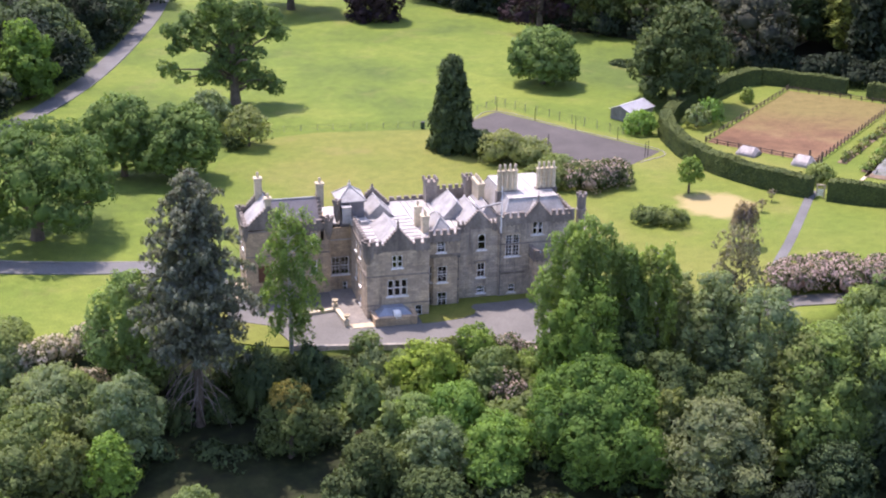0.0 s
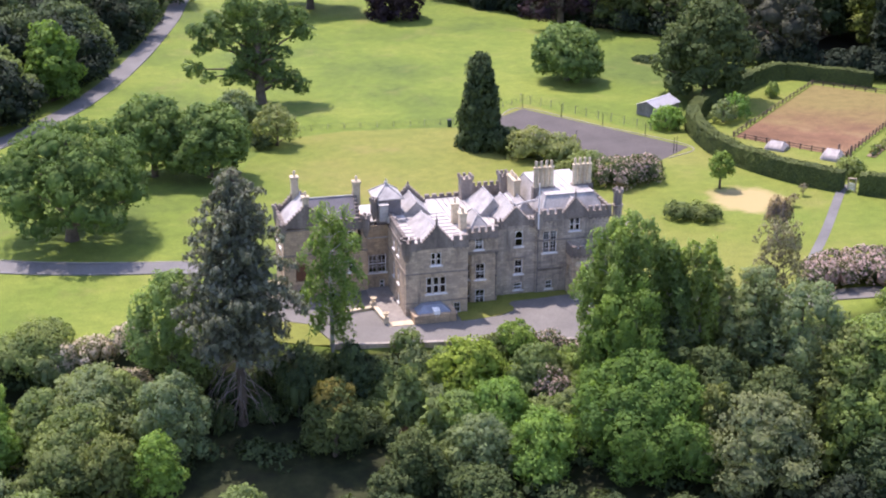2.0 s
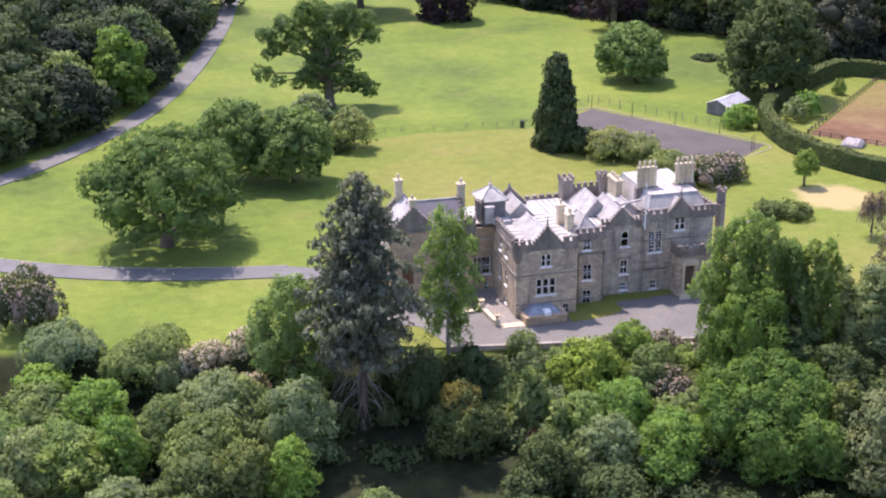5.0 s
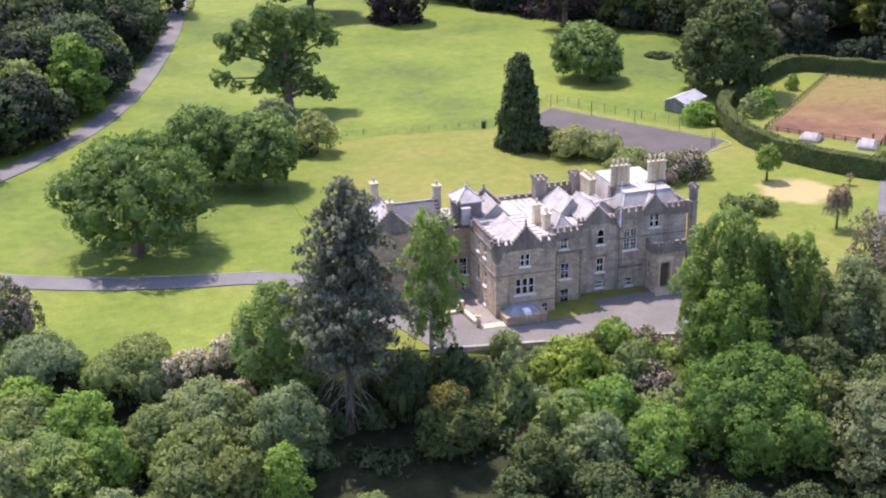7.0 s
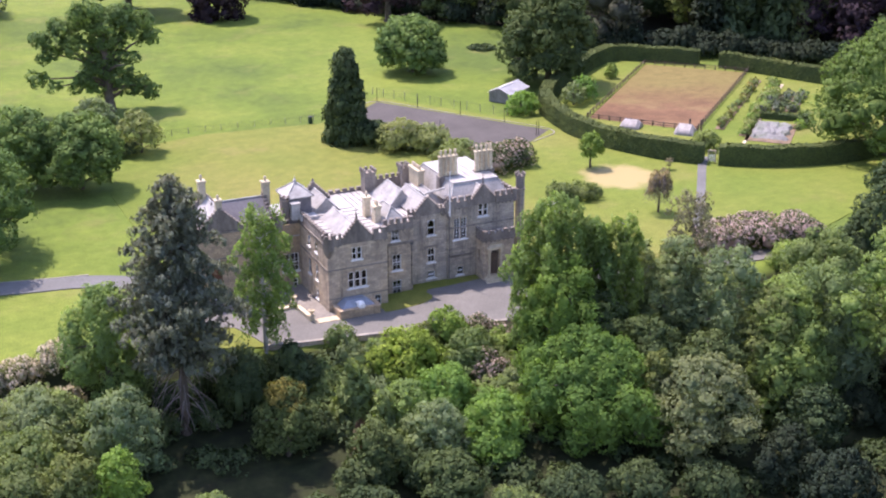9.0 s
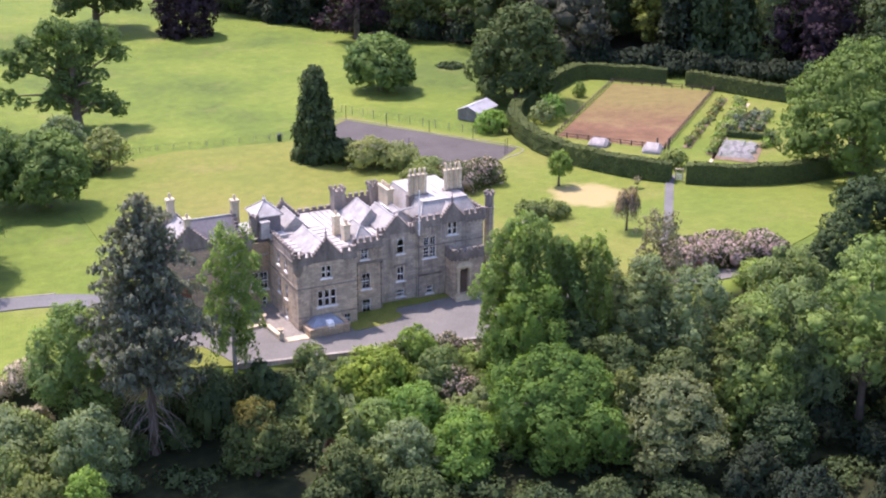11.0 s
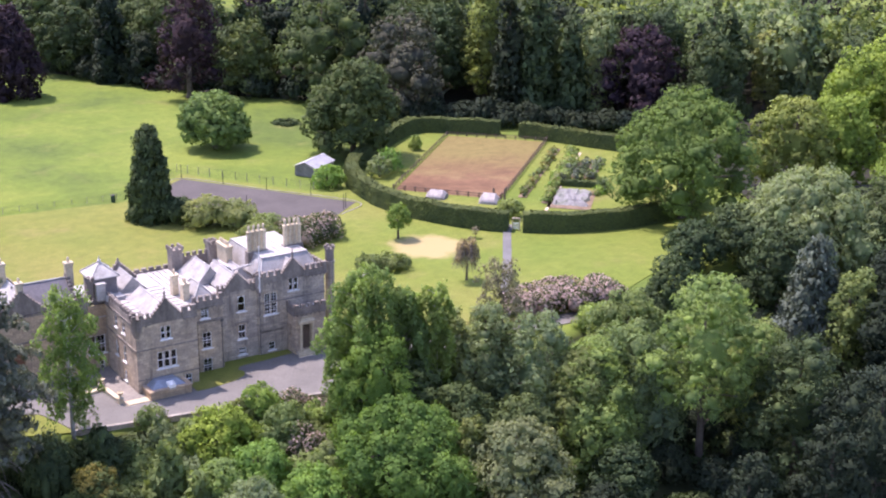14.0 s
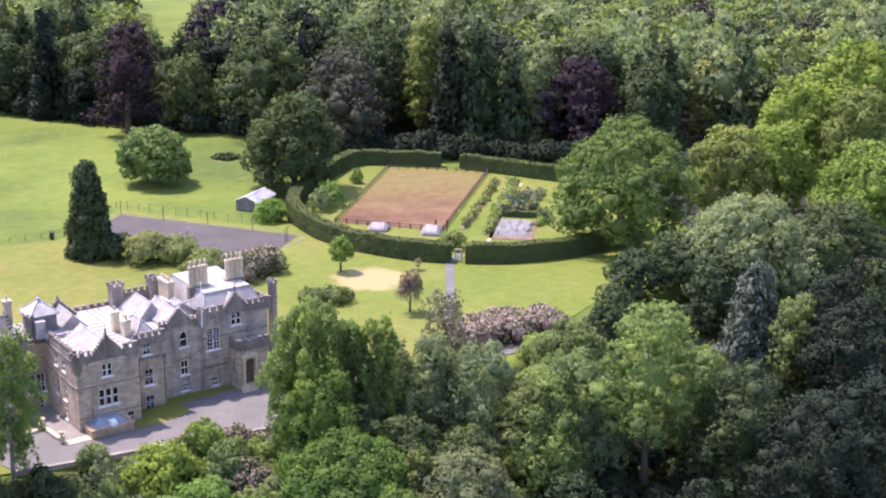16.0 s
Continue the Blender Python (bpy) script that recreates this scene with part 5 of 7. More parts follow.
# same slate as the ridge above; the south slope's shade is in the colour
ridge_roof(-11.6, -3.9, 10.5, 16.6, 9.9, 13.0, "x", material=SLATE_DARK)
crow_gable((-3.9, 10.3), (-3.9, 16.8), 9.8, 13.5, 9, base=2.0)
merlons((LW + 0.02, 18.4), (LW + 0.02, 10.5), 10.2, high=0.35)
turret(LW + 0.1, 17.0, 0.5, 9.6, 11.3)
turret(LW + 0.1, 10.5, 0.42, 9.4, 10.7)
merlons((-8.1, 10.32), (-3.2, 10.32), 10.3, high=0.45)
turret(-6.2, 10.3, 0.5, 9.2, 10.9)
turret(-3.2, 10.4, 0.6, 9.2, 11.2)
chimney(-3.85, 13.5, 13.1, 15.1, 0.95, 0.95, 1, "x", 0.7, shafts=False)
chimney(-11.9, 16.8, 13.2, 15.3, 0.95, 0.95, 1, "x", 0.8, shafts=False)
chimney(-11.35, 10.75, 13.0, 14.4, 0.8, 0.8, 1, "x", 0.6, shafts=False)
bm = bmesh.new()
box(bm, LW + 0.3, -3.3, 10.9, 18.2, 9.6, 9.85)
box(bm, LW + 0.3, -3.3, 10.9, 18.2, 5.6, 5.8)
box(bm, LW + 0.3, -3.3, 14.0, 14.2, B, 9.6)
part("inner_floor", bm, DARKROOM, house)
for i in range(8):
    bm = bmesh.new()
    box(bm, LW - 1.9, LW, 12.0 - 0.3 * (i + 1) + 0.3, 12.0 - 0.3 * i + 0.3 + (1.6 if i == 0 else 0), -0.3, 1.38 - 0.17 * i)
    part("step", bm, STONE_PALE, house)
# garden-level annex with a glazed hipped roof before the front block
bm = bmesh.new()
box(bm, 0.55, 6.2, -2.75, -2.4, -0.5, 1.15)
box(bm, 0.55, 0.9, -2.4, -0.004, -0.5, 1.15)
box(bm, 5.85, 6.2, -2.4, -0.004, -0.5, 1.15)
for x0, x1, y0, y1 in ((0.4, 6.35, -2.9, -2.25), (0.4, 1.05, -2.25, -0.004), (5.7, 6.35, -2.25, -0.004)):
    box(bm, x0, x1, y0, y1, 1.153, 1.3, 0.04)
annex = part("annex", bm, STONE_WARM, house)
bm = bmesh.new()
base = [bm.verts.new(p) for p in ((1.0, -2.3, 1.15), (5.75, -2.3, 1.15), (5.75, -0.01, 1.15), (1.0, -0.01, 1.15))]
high = [bm.verts.new(p) for p in ((2.1, -1.1, 1.95), (4.7, -1.1, 1.95), (4.7, -0.01, 1.95), (2.1, -0.01, 1.95))]
for f in ((base[0], base[1], high[1], high[0]), (base[1], base[2], high[2], high[1]), (base[3], base[0], high[0], high[3]), tuple(high), tuple(base[::-1]), (base[2], base[3], high[3], high[2])):
    bm.faces.new(f)
part("annex_roof", bm, surface("blue_grey_slate", (0.22, 0.25, 0.29), rough=0.4, coarse=0.8, fine=5.0, spread=0.2, spec=0.6), annex)
bm = bmesh.new()
box(bm, 3.2, 4.0, -2.86, -1.5, 1.1, 1.8)
lathe(bm, 3.6, -2.2, [(0.5, 1.78), (0.4, 1.95), (0.2, 2.06), (0.02, 2.1)], 10)
part("roof_light", bm, PAINT, annex)
# ---- drives, paths, lawns ----
def sheet(name, outline, z, material, label, category, kind="structure"):
    bm = bmesh.new()
    slab(bm, outline, z - 0.25, z)
    return tagged(link(name, bm, material), label, category, kind=kind)


def track(name, points, half, z, material, label, category):
    bm = bmesh.new()
    ribbon(bm, spline([(*p, 0) for p in points], 2.0), half, z - 0.3, z)
    return tagged(link(name, bm, material), label, category, kind="structure")


LAWN_OUTLINE = [(-12, 74), (-16, 60), (-16, 40), (-13, 26), (-4, 18.8), (12, 19), (31, 19), (35, 12), (38, 2), (52, -1.5), (62, -2.5), (78, -3), (104, 8), (112, 22), (104, 23), (91, 26.5), (82, 32.5), (77, 38), (72, 48), (70, 60), (72.5, 72), (66, 72.5), (47.5, 99.5), (38, 90), (30, 86), (22, 87), (8, 88.2), (-5, 85.5)]
sheet("lawn", LAWN_OUTLINE, 0.05, LAWN, "mown yellowish-green lawn round the house", "lawn")
track("drive", [(-110, 66), (-75, 43.5), (-60, 34.4), (-48, 29.4), (-36, 26.4), (-27, 24.6), (-20, 20), (-17.5, 12), (-16.5, 6)], 2.2, 0.09, DRIVE, "grey asphalt drive across the lawn", "drive")
track("road", [(-95, 55), (-64, 85), (-50.6, 102.6), (-43, 115.6), (-37.4, 128.6), (-32.6, 142), (-26.8, 162), (-21.8, 182), (-17.0, 203), (-12.8, 227), (-5, 262), (6, 320)], 2.35, 0.08, DRIVE, "grey asphalt road along the edge of the wood", "road")
sheet("forecourt", [(-18.8, 13), (-19.0, 9), (-17, 3.2), (-12.8, 0.8), (-11.6, -2.5), (-10.6, -6.2), (-6.4, -7.3), (2, -8.6), (10, -10.0), (20.6, -12.0), (30, -13.2), (40, -13.4), (50, -11.2), (58.7, -8.2), (66.2, -8.8), (74, -11), (74, -7.2), (66.2, -5.2), (58.6, -4.7), (50, -4.2), (40, -3.0), (35, 1.5), (30.5, 3.8), (24, 3.8), (19.2, 4.1), (13.4, 4.1), (8.4, 3.9), (0.2, 10.4), (-3, 10.9), (-14.6, 10.9), (-14.6, 13)], 0.085, ASPHALT, "dark grey asphalt forecourt before the house", "forecourt")
sheet("grass_strip", [(6.9, -2.9), (8.6, -2.9), (10.4, -2.7), (12.7, -2.3), (14.4, -1.4), (14.9, -0.3), (14.5, 0.9), (15.2, 1.8), (18.8, 1.9), (23.5, 2.3), (23.5, 3.85), (19.25, 3.85), (19.2, 4.15), (13.3, 4.15), (13.25, 3.35), (12.9, 3.35), (12.2, 2.55), (9.7, 2.55), (9.0, 3.35), (8.5, 3.35), (8.5, -0.05), (6.9, -0.05)], 0.12, LAWN, "strip of grass against the house wall", "lawn")
sheet("terrace_paving", [(-3.4, -1.2), (-2.9, -2.3), (0.6, -2.4), (0.6, 0), (0.0, 0.02), (-0.02, 10.9), (-3.3, 10.9), (-3.6, 3.3)], 0.15, PAVING, "pale stone paving beside the house", "paving")
sheet("terrace_landing", [(-2.8, -2.6), (0.5, -2.7), (0.5, -1.3), (-2.9, -1.2)], 0.165, STONE_PALE, "pale stone landing at the foot of the terrace", "paving")
sheet("corner_lawn", [(-19.0, 8.8), (-20.5, -2.0), (-14, -5.6), (-10.7, -6.4), (-11.7, -2.6), (-12.9, 0.7), (-17, 3.0)], 0.10, LAWN, "corner of mown lawn above the bank", "lawn")
track("garden_path", [(59, -1.5), (62, 4.5), (63.5, 7), (70, 15.5), (76.5, 24.5), (82.3, 32.6), (85.5, 36.6)], 0.75, 0.085, DRIVE, "narrow grey path to the garden gate", "path")
COURT_A, COURT_B, COURT_C, COURT_D = (46.2, 95.8), (68.5, 63.4), (54.9, 52.6), (32.6, 85.0)
sheet("court", [COURT_A, COURT_D, COURT_C, COURT_B], 0.075, COURT, "old grey asphalt tennis court with worn surface", "court")


def terrace_wall():
    """The low retaining wall at the forecourt's edge, with its coping stones."""
    line = spline([(-10.8, -6.5, 0), (-6.4, -7.5, 0), (2, -8.9, 0), (10, -10.4, 0), (20.6, -12.4, 0), (30, -13.6, 0), (40, -13.8, 0)], 1.2)
    bm = bmesh.new()
    ribbon(bm, line, 0.2, -3.0, 0.28)
    w = tagged(link("terrace_wall", bm, STONE), "low stone retaining wall at the edge of the forecourt", "wall", kind="structure")
    for a, b in zip(line, line[1:]):
        bm = bmesh.new()
        ribbon(bm, [a * 0.985 + b * 0.015, b * 0.985 + a * 0.015], 0.27, 0.283, 0.40)
        part("coping_stone", bm, KERB, w)


terrace_wall()


def kerb(points, name, label):
    line = spline([(*p, 0) for p in points], 1.5)
    bm = bmesh.new()
    ribbon(bm, line, 0.09, -0.1, 0.14)
    tagged(link(name, bm, KERB), label, "kerb", kind="structure")


kerb([(-110, 68.4), (-75, 45.9), (-59.6, 36.8), (-47.5, 31.8), (-36, 28.8), (-26.4, 27.0)], "kerb", "pale stone kerb along the drive")
kerb([(39.2, 90.4), (46.3, 96.2), (57.4, 80.2), (68.9, 63.4), (62, 57.6)], "kerb_court", "pale concrete edging round the court")


# ---- terrace by the house ----
def low_wall(p0, p1, high, name="garden_wall"):
    a, b = Vector((*p0, 0)), Vector((*p1, 0))
    bm = bmesh.new()
    ribbon(bm, [a, b], 0.22, -0.3, high)
    w = tagged(link(name, bm, STONE_PALE), "low pale stone wall beside the steps", "wall")
    bm = bmesh.new()
    ribbon(bm, [a, b], 0.3, high + 0.003, high + 0.12)
    part("coping", bm, STONE_PALE, w)


low_wall((-3.5, 3.6), (-3.05, -1.0), 0.55)
low_wall((-9.6, 2.6), (-3.8, 3.7), 0.35)


def urn(x, y, z):
    ob = thing("stone_urn", "pale stone urn on a square pier", "urn", "stone urns", at=(x, y, z))
    bm = bmesh.new()
    box(bm, -0.32, 0.32, -0.32, 0.32, -0.1, 0.75, 0.02)
    box(bm, -0.4, 0.4, -0.4, 0.4, 0.753, 0.87, 0.03)
    part("pier", bm, STONE_PALE, ob)
    bm = bmesh.new()
    lathe(bm, 0, 0, [(0.2, 0.87), (0.1, 1.0), (0.16, 1.08), (0.34, 1.3), (0.42, 1.5), (0.46, 1.55), (0.36, 1.56), (0.28, 1.45)], 12)
    part("bowl", bm, STONE_PALE, ob)


urn(-3.0, -1.4, 0.1)
urn(-3.6, 3.9, 0.1)


# ---- court fence, field fence ----
def wire_fence(points, gap, high, name, label, rails=3, post=0.05, material=None, rail_r=0.012):
    fence = thing(name, label, "fence")
    line = spline([(*p, 0) for p in points], 0.5)
    total, marks, run = 0.0, [], 0.0
    marks.append(line[0])
    for a, b in zip(line, line[1:]):
        run += (b - a).length
        if run >= gap:
            marks.append(b)
            run = 0.0
    bm = bmesh.new()
    box(bm, -post, post, -post, post, -0.3, high, 0.005)
    me = bpy.data.meshes.new("post")
    bm.to_mesh(me)
    bm.free()
    me.materials.append(material or TIMBER_GREY)
    for p in marks:
        ob = new("post", me)
        ob.parent = fence
        ob.location = (p.x, p.y, ground_z(p.x, p.y))
    for i in range(rails):
        z = high * (i + 1) / (rails + 0.25)
        bm = bmesh.new()
        tube(bm, [((p.x, p.y, z), rail_r) for p in marks], 4)
        part("wire", bm, IRON, fence)
    return fence


wire_fence([(47.7, 101.7), (54.6, 91.4), (60.5, 83), (66.3, 74.7)], 2.6, 1.7, "field_fence", "thin grey wire fence along the field", 4)
wire_fence([(47.7, 101.7), (40, 96), (34, 91), (28, 88.6), (22, 89.0), (8, 90.2), (-3.5, 89.6), (-9, 85)], 2.8, 1.15, "lawn_fence", "thin wire fence between lawn and pasture", 4, post=0.045)
for px, py, hh in ((46.4, 96.3, 3.0), (51.9, 88.1, 2.6), (57.6, 80, 2.6), (63.2, 71.9, 2.6), (65.0, 61.2, 3.0), (64.2, 60.6, 3.0), (49, 71, 2.4)):
    ob = thing("court_post", "dark iron post of the old court netting", "post", "court posts", at=(px, py, 0.05))
    bm = bmesh.new()
    tube(bm, [((0, 0, -0.2), 0.07), ((0, 0, hh), 0.06)], 6)
    box(bm, -0.1, 0.1, -0.1, 0.1, -0.1, 0.06)
    part("shaft", bm, IRON, ob)

bin_ob = thing("feed_bin", "dark green barrel by the field fence", "barrel", at=(28.6, 87.0, 0.05))
bm = bmesh.new()
lathe(bm, 0, 0, [(0.42, 0.0), (0.46, 0.3), (0.46, 1.0), (0.42, 1.3)], 12)
part("barrel_body", bm, surface("dark_green_paint", (0.03, 0.06, 0.035), rough=0.5), bin_ob)
bm = bmesh.new()
lathe(bm, 0, 0, [(0.45, 1.3), (0.47, 1.36), (0.1, 1.42)], 12)
part("lid", bm, IRON, bin_ob)


# ---- field shelter ----
def build_shed():
    ob = thing("field_shelter", "grey timber field shelter with a pale tin roof", "shed", at=(72.0, 87.0, 0.0))
    ob.rotation_euler = (0, 0, radians(33))
    l, w, h, rise = 3.9, 2.4, 2.1, 0.95
    bm = bmesh.new()
    for x0, x1, y0, y1 in ((-l, l, w - 0.1, w), (-l, -l + 0.1, -w, w - 0.1), (l - 0.1, l, -w, w - 0.1), (-l + 0.1, l - 0.1, -w, -w + 0.1)):
        box(bm, x0, x1, y0, y1, 0, h)
    for x in (-l, l - 0.1):
        a = [bm.verts.new(p) for p in ((x, -w, h), (x, w, h), (x, 0, h + rise))]
        b = [bm.verts.new((v.co.x + 0.1, v.co.y, v.co.z)) for v in a]
        bm.faces.new(a)
        bm.faces.new(b[::-1])
    part("walls", bm, TIMBER_GREY, ob)
    me = None
    for x in np.arange(-l + 0.15, l, 0.3):
        if me is None:
            bm = bmesh.new()
            box(bm, -0.13, 0.13, -0.025, 0, 0, h - 0.05)
            me = bpy.data.meshes.new("board")
            bm.to_mesh(me)
            bm.free()
            me.materials.append(TIMBER_GREY)
        bd = new("board", me)
        bd.parent = ob
        bd.location = (x, -w - 0.002, 0.02)
    for s in (-1, 1):
        bm = bmesh.new()
        k = 26
        lo, hi = [], []
        for i in range(k + 1):
            x = -l - 0.3 + (2 * l + 0.6) * i / k
            dz = 0.03 * (i % 2)
            lo.append(bm.verts.new((x, s * (w + 0.35), h - 0.12 + dz)))
            hi.append(bm.verts.new((x, 0, h + rise + 0.05 + dz)))
        for i in range(k):
            bm.faces.new((lo[i], lo[i + 1], hi[i + 1], hi[i]))
        bmesh.ops.solidify(bm, geom=bm.faces[:], thickness=0.03)
        part("roof_sheet", bm, TIN, ob)
    bm = bmesh.new()
    box(bm, -l - 0.3, l + 0.3, -0.12, 0.12, h + rise + 0.06, h + rise + 0.14)
    part("ridge_cap", bm, TIN, ob)
    bm = bmesh.new()
    box(bm, -0.9, 0.9, -w - 0.06, -w - 0.03, 0.05, 1.95)
    part("door", bm, TIMBER, ob)


build_shed()


# ---- walled garden of hedges ----
def hedge(points, half, high, label, taper=0.82):
    """A clipped hedge: a solid core with leaf sprays over its faces."""
    line = spline([(*p, 0) for p in points], 1.0)
    rng = np.random.default_rng(len(points) + int(abs(points[0][0])))
    ob = thing("hedge", label, "hedge", "garden hedges")
    bm = bmesh.new()
    rows = [[], [], [], []]
    allv = []
    for i, p in enumerate(line):
        d = (line[min(i + 1, len(line) - 1)] - line[max(i - 1, 0)]).normalized()
        n = Vector((-d.y, d.x, 0))
        hh = high * (1 + 0.03 * math.sin(i * 0.7) + rng.normal(0, 0.012))
        for row, (s, z) in zip(rows, ((-1, -0.2), (-taper, hh - 0.12), (taper, hh - 0.12), (1, -0.2))):
            row.append(bm.verts.new(p + n * (half - 0.12) * s + Vector((0, 0, z))))
        step = (line[min(i + 1, len(line) - 1)] - p).length
        for face, count in (("side", int(step * high * 40)), ("top", int(step * half * 2 * 34)), ("back", int(step * high * 16))):
            for _ in range(count):
                q = p + d * rng.uniform(0, max(step, 0.01))
                if face == "top":
                    c = q + n * rng.uniform(-1, 1) * half * taper + Vector((0, 0, hh + rng.normal(0, 0.06)))
                    nr = Vector((0, 0, 1))
                else:
                    s = -1 if face == "side" else 1
                    u = rng.uniform(0.02, 1)
                    c = q + n * s * half * (1 - (1 - taper) * u) + Vector((0, 0, hh * u)) + n * rng.normal(0, 0.06)
                    nr = n * s + Vector((0, 0, 0.2))
                soft = (nr + Vector(rng.normal(0, 0.15, 3))).normalized()
                nr = (nr + Vector(rng.normal(0, 0.4, 3))).normalized()
                t = nr.cross(Vector(rng.normal(0, 1, 3))).normalized()
                b = nr.cross(t)
                sz = rng.uniform(0.22, 0.42)
                allv += [(*q, *soft) for q in (c - t * sz * 0.5 + b * sz * 0.45, c - t * sz * 0.5 - b * sz * 0.45, c + t * sz * 0.6)]
    for a, b in zip(rows, rows[1:]):
        for i in range(len(line) - 1):
            bm.faces.new((a[i], b[i], b[i + 1], a[i + 1]))
    for e in (0, -1):
        bm.faces.new([r[e] for r in rows])
    part("hedge_core", bm, LEAF["hedge"], ob)
    f = new("hedge_leaves", leaf_mesh("hedge_leaves", np.array(allv), LEAF["hedge"]))
    f.parent = ob


hedge([(110.5, 107.6), (105.5, 106.2), (98.5, 101.2), (90, 93.4), (81, 85), (75.5, 77.5), (73.0, 70), (72.0, 61), (72.8, 53), (75.5, 45.5), (79.4, 38.8), (83.6, 34.2)], 1.55, 3.4, "long curved clipped green hedge round the garden")
hedge([(85.6, 32.4), (91.4, 28.6), (98, 26.0), (105, 24.8), (113, 24.8), (121, 27.0), (129, 33)], 1.45, 3.4, "long curved clipped green hedge round the garden")
hedge([(110.8, 107.4), (114.5, 104.6), (120, 100.0), (125.0, 95.2)], 1.4, 3.3, "straight clipped dark green hedge behind the riding arena")
hedge([(128.4, 91.6), (132, 84.5), (136.5, 75.5), (141.5, 65), (144, 55)], 1.4, 3.3, "straight clipped dark green hedge behind the riding arena")

arena_floor = sheet("arena", [(79.7, 67.2), (93.6, 51.1), (129.8, 84.2), (113.8, 100.0)], 0.06, ARENA, "riding arena of reddish-brown sand greening at its far side", "arena")
sheet("garden_ground", [(74.5, 61), (76, 52), (79, 44), (85, 35.5), (92, 30.5), (104, 26.5), (114, 26.5), (126, 33), (141, 55), (140, 66), (134, 80), (127.5, 92), (111, 106), (98, 99), (84, 85), (76, 74)], 0.04, LAWN, "grass inside the garden hedges", "lawn")


def timber_fence(points, gap, high, label):
    fence = thing("timber_fence", label, "fence", "arena fences")
    line = []
    for a, b in zip(points, points[1:]):
        a, b = Vector((*a, 0)), Vector((*b, 0))
        k = max(1, round((b - a).length / gap))
        line += [a.lerp(b, i / k) for i in range(k)]
    line.append(Vector((*points[-1], 0)))
    bm = bmesh.new()
    box(bm, -0.09, 0.09, -0.09, 0.09, -0.3, high, 0.01)
    me = bpy.data.meshes.new("post")
    bm.to_mesh(me)
    bm.free()
    me.materials.append(TIMBER)
    for p in line:
        ob = new("post", me)
        ob.parent = fence
        ob.location = p
    for a, b in zip(line, line[1:]):
        for z in (0.4, 0.85):
            bm = bmesh.new()
            ribbon(bm, [a, b], 0.03, z, z + 0.13)
            part("rail", bm, TIMBER, fence)


timber_fence([(79.4, 67.2), (93.7, 50.7)], 2.1, 1.15, "dark timber post-and-rail fence along the arena")
timber_fence([(94.1, 50.9), (130.2, 84.0)], 2.1, 1.5, "dark timber post-and-rail fence along the arena")
timber_fence([(79.4, 67.6), (113.4, 100.2)], 2.4, 1.1, "dark timber post-and-rail fence along the arena")
timber_fence([(113.8, 100.3), (130.0, 84.4)], 2.2, 1.1, "dark timber post-and-rail fence along the arena")
for px, py in ((92.6, 51.6), (94.4, 50.4)):
    ob = thing("gate_post", "tall dark timber gate post at the arena's corner", "post", "arena gate posts", at=(px, py, 0.05))
    bm = bmesh.new()
    box(bm, -0.16, 0.16, -0.16, 0.16, -0.3, 2.3, 0.02)
    part("shaft", bm, TIMBER, ob)


def tunnel(x, y, turn, length, r, high):
    """A low white cloche: sheeting over hoops."""
    ob = thing("cloche", "low white plastic-covered garden cloche", "cloche", "cloches", at=(x, y, 0.04))
    ob.rotation_euler = (0, 0, radians(turn))
    bm = bmesh.new()
    rings = []
    for i in range(7):
        u = -1 + 2 * i / 6
        k = 1.0 if abs(u) < 0.8 else 0.55
        rings.append([bm.verts.new((u * length / 2, math.cos(math.pi * j / 10) * r * (0.8 + 0.2 * k), (1 - abs(1 - j / 5)) ** 0.8 * high * k)) for j in range(11)])
    for a, b in zip(rings, rings[1:]):
        for j in range(10):
            bm.faces.new((a[j], b[j], b[j + 1], a[j + 1]))
    bm.faces.new(rings[0])
    bm.faces.new(rings[-1][::-1])
    part("sheeting", bm, SHEETING, ob)
    for i in range(1, 6):
        bm = bmesh.new()
        u = -1 + 2 * i / 6
        tube(bm, [((u * length / 2, math.cos(math.pi * j / 10) * (r + 0.03), (1 - abs(1 - j / 5)) ** 0.8 * (high + 0.02)), 0.02) for j in range(11)], 5)
        part("hoop", bm, SHEETING, ob)


tunnel(84.0, 58.6, -48, 3.8, 1.9, 1.5)
tunnel(91.0, 50.6, -48, 3.6, 2.0, 1.8)


def bed(p0, p1, half, material, label, name="garden_bed"):
    bm = bmesh.new()
    ribbon(bm, [Vector((*p0, 0)), Vector((*p1, 0))], half, -0.1, 0.16)
    return tagged(link(name, bm, material), label, "garden bed")


bed((98.0, 49.6), (128.0, 77.4), 0.8, SOIL, "long dug garden bed with plants")
bed((99.6, 43.8), (129.2, 73.2), 1.0, SOIL, "long dug garden bed with plants")
bed((96.4, 39.8), (130.4, 72.0), 0.32, STONE_PALE, "pale stone edging between garden beds", "bed_path")
bed((101.0, 38.8), (110.6, 48.6), 4.2, SOIL, "dug vegetable plot of dark soil")
bed((116.0, 56.0), (125.0, 64.5), 4.2, SOIL, "dug vegetable plot of dark soil")


def plant_row(p0, p1, colours, count, size, label):
    rng = np.random.default_rng(int(p0[0] * 10))
    for i in range(count):
        u = (i + rng.uniform(0.2, 0.8)) / count
        x, y = p0[0] + (p1[0] - p0[0]) * u + rng.normal(0, 0.25), p0[1] + (p1[1] - p0[1]) * u + rng.normal(0, 0.25)
        s = size * rng.uniform(0.6, 1.25)
        bush(x, y, s * rng.uniform(0.9, 1.3), s * 0.9, colours[i % len(colours)], label, where_z=0.15, seed=i + 3, name="garden_plant", group="garden plants")


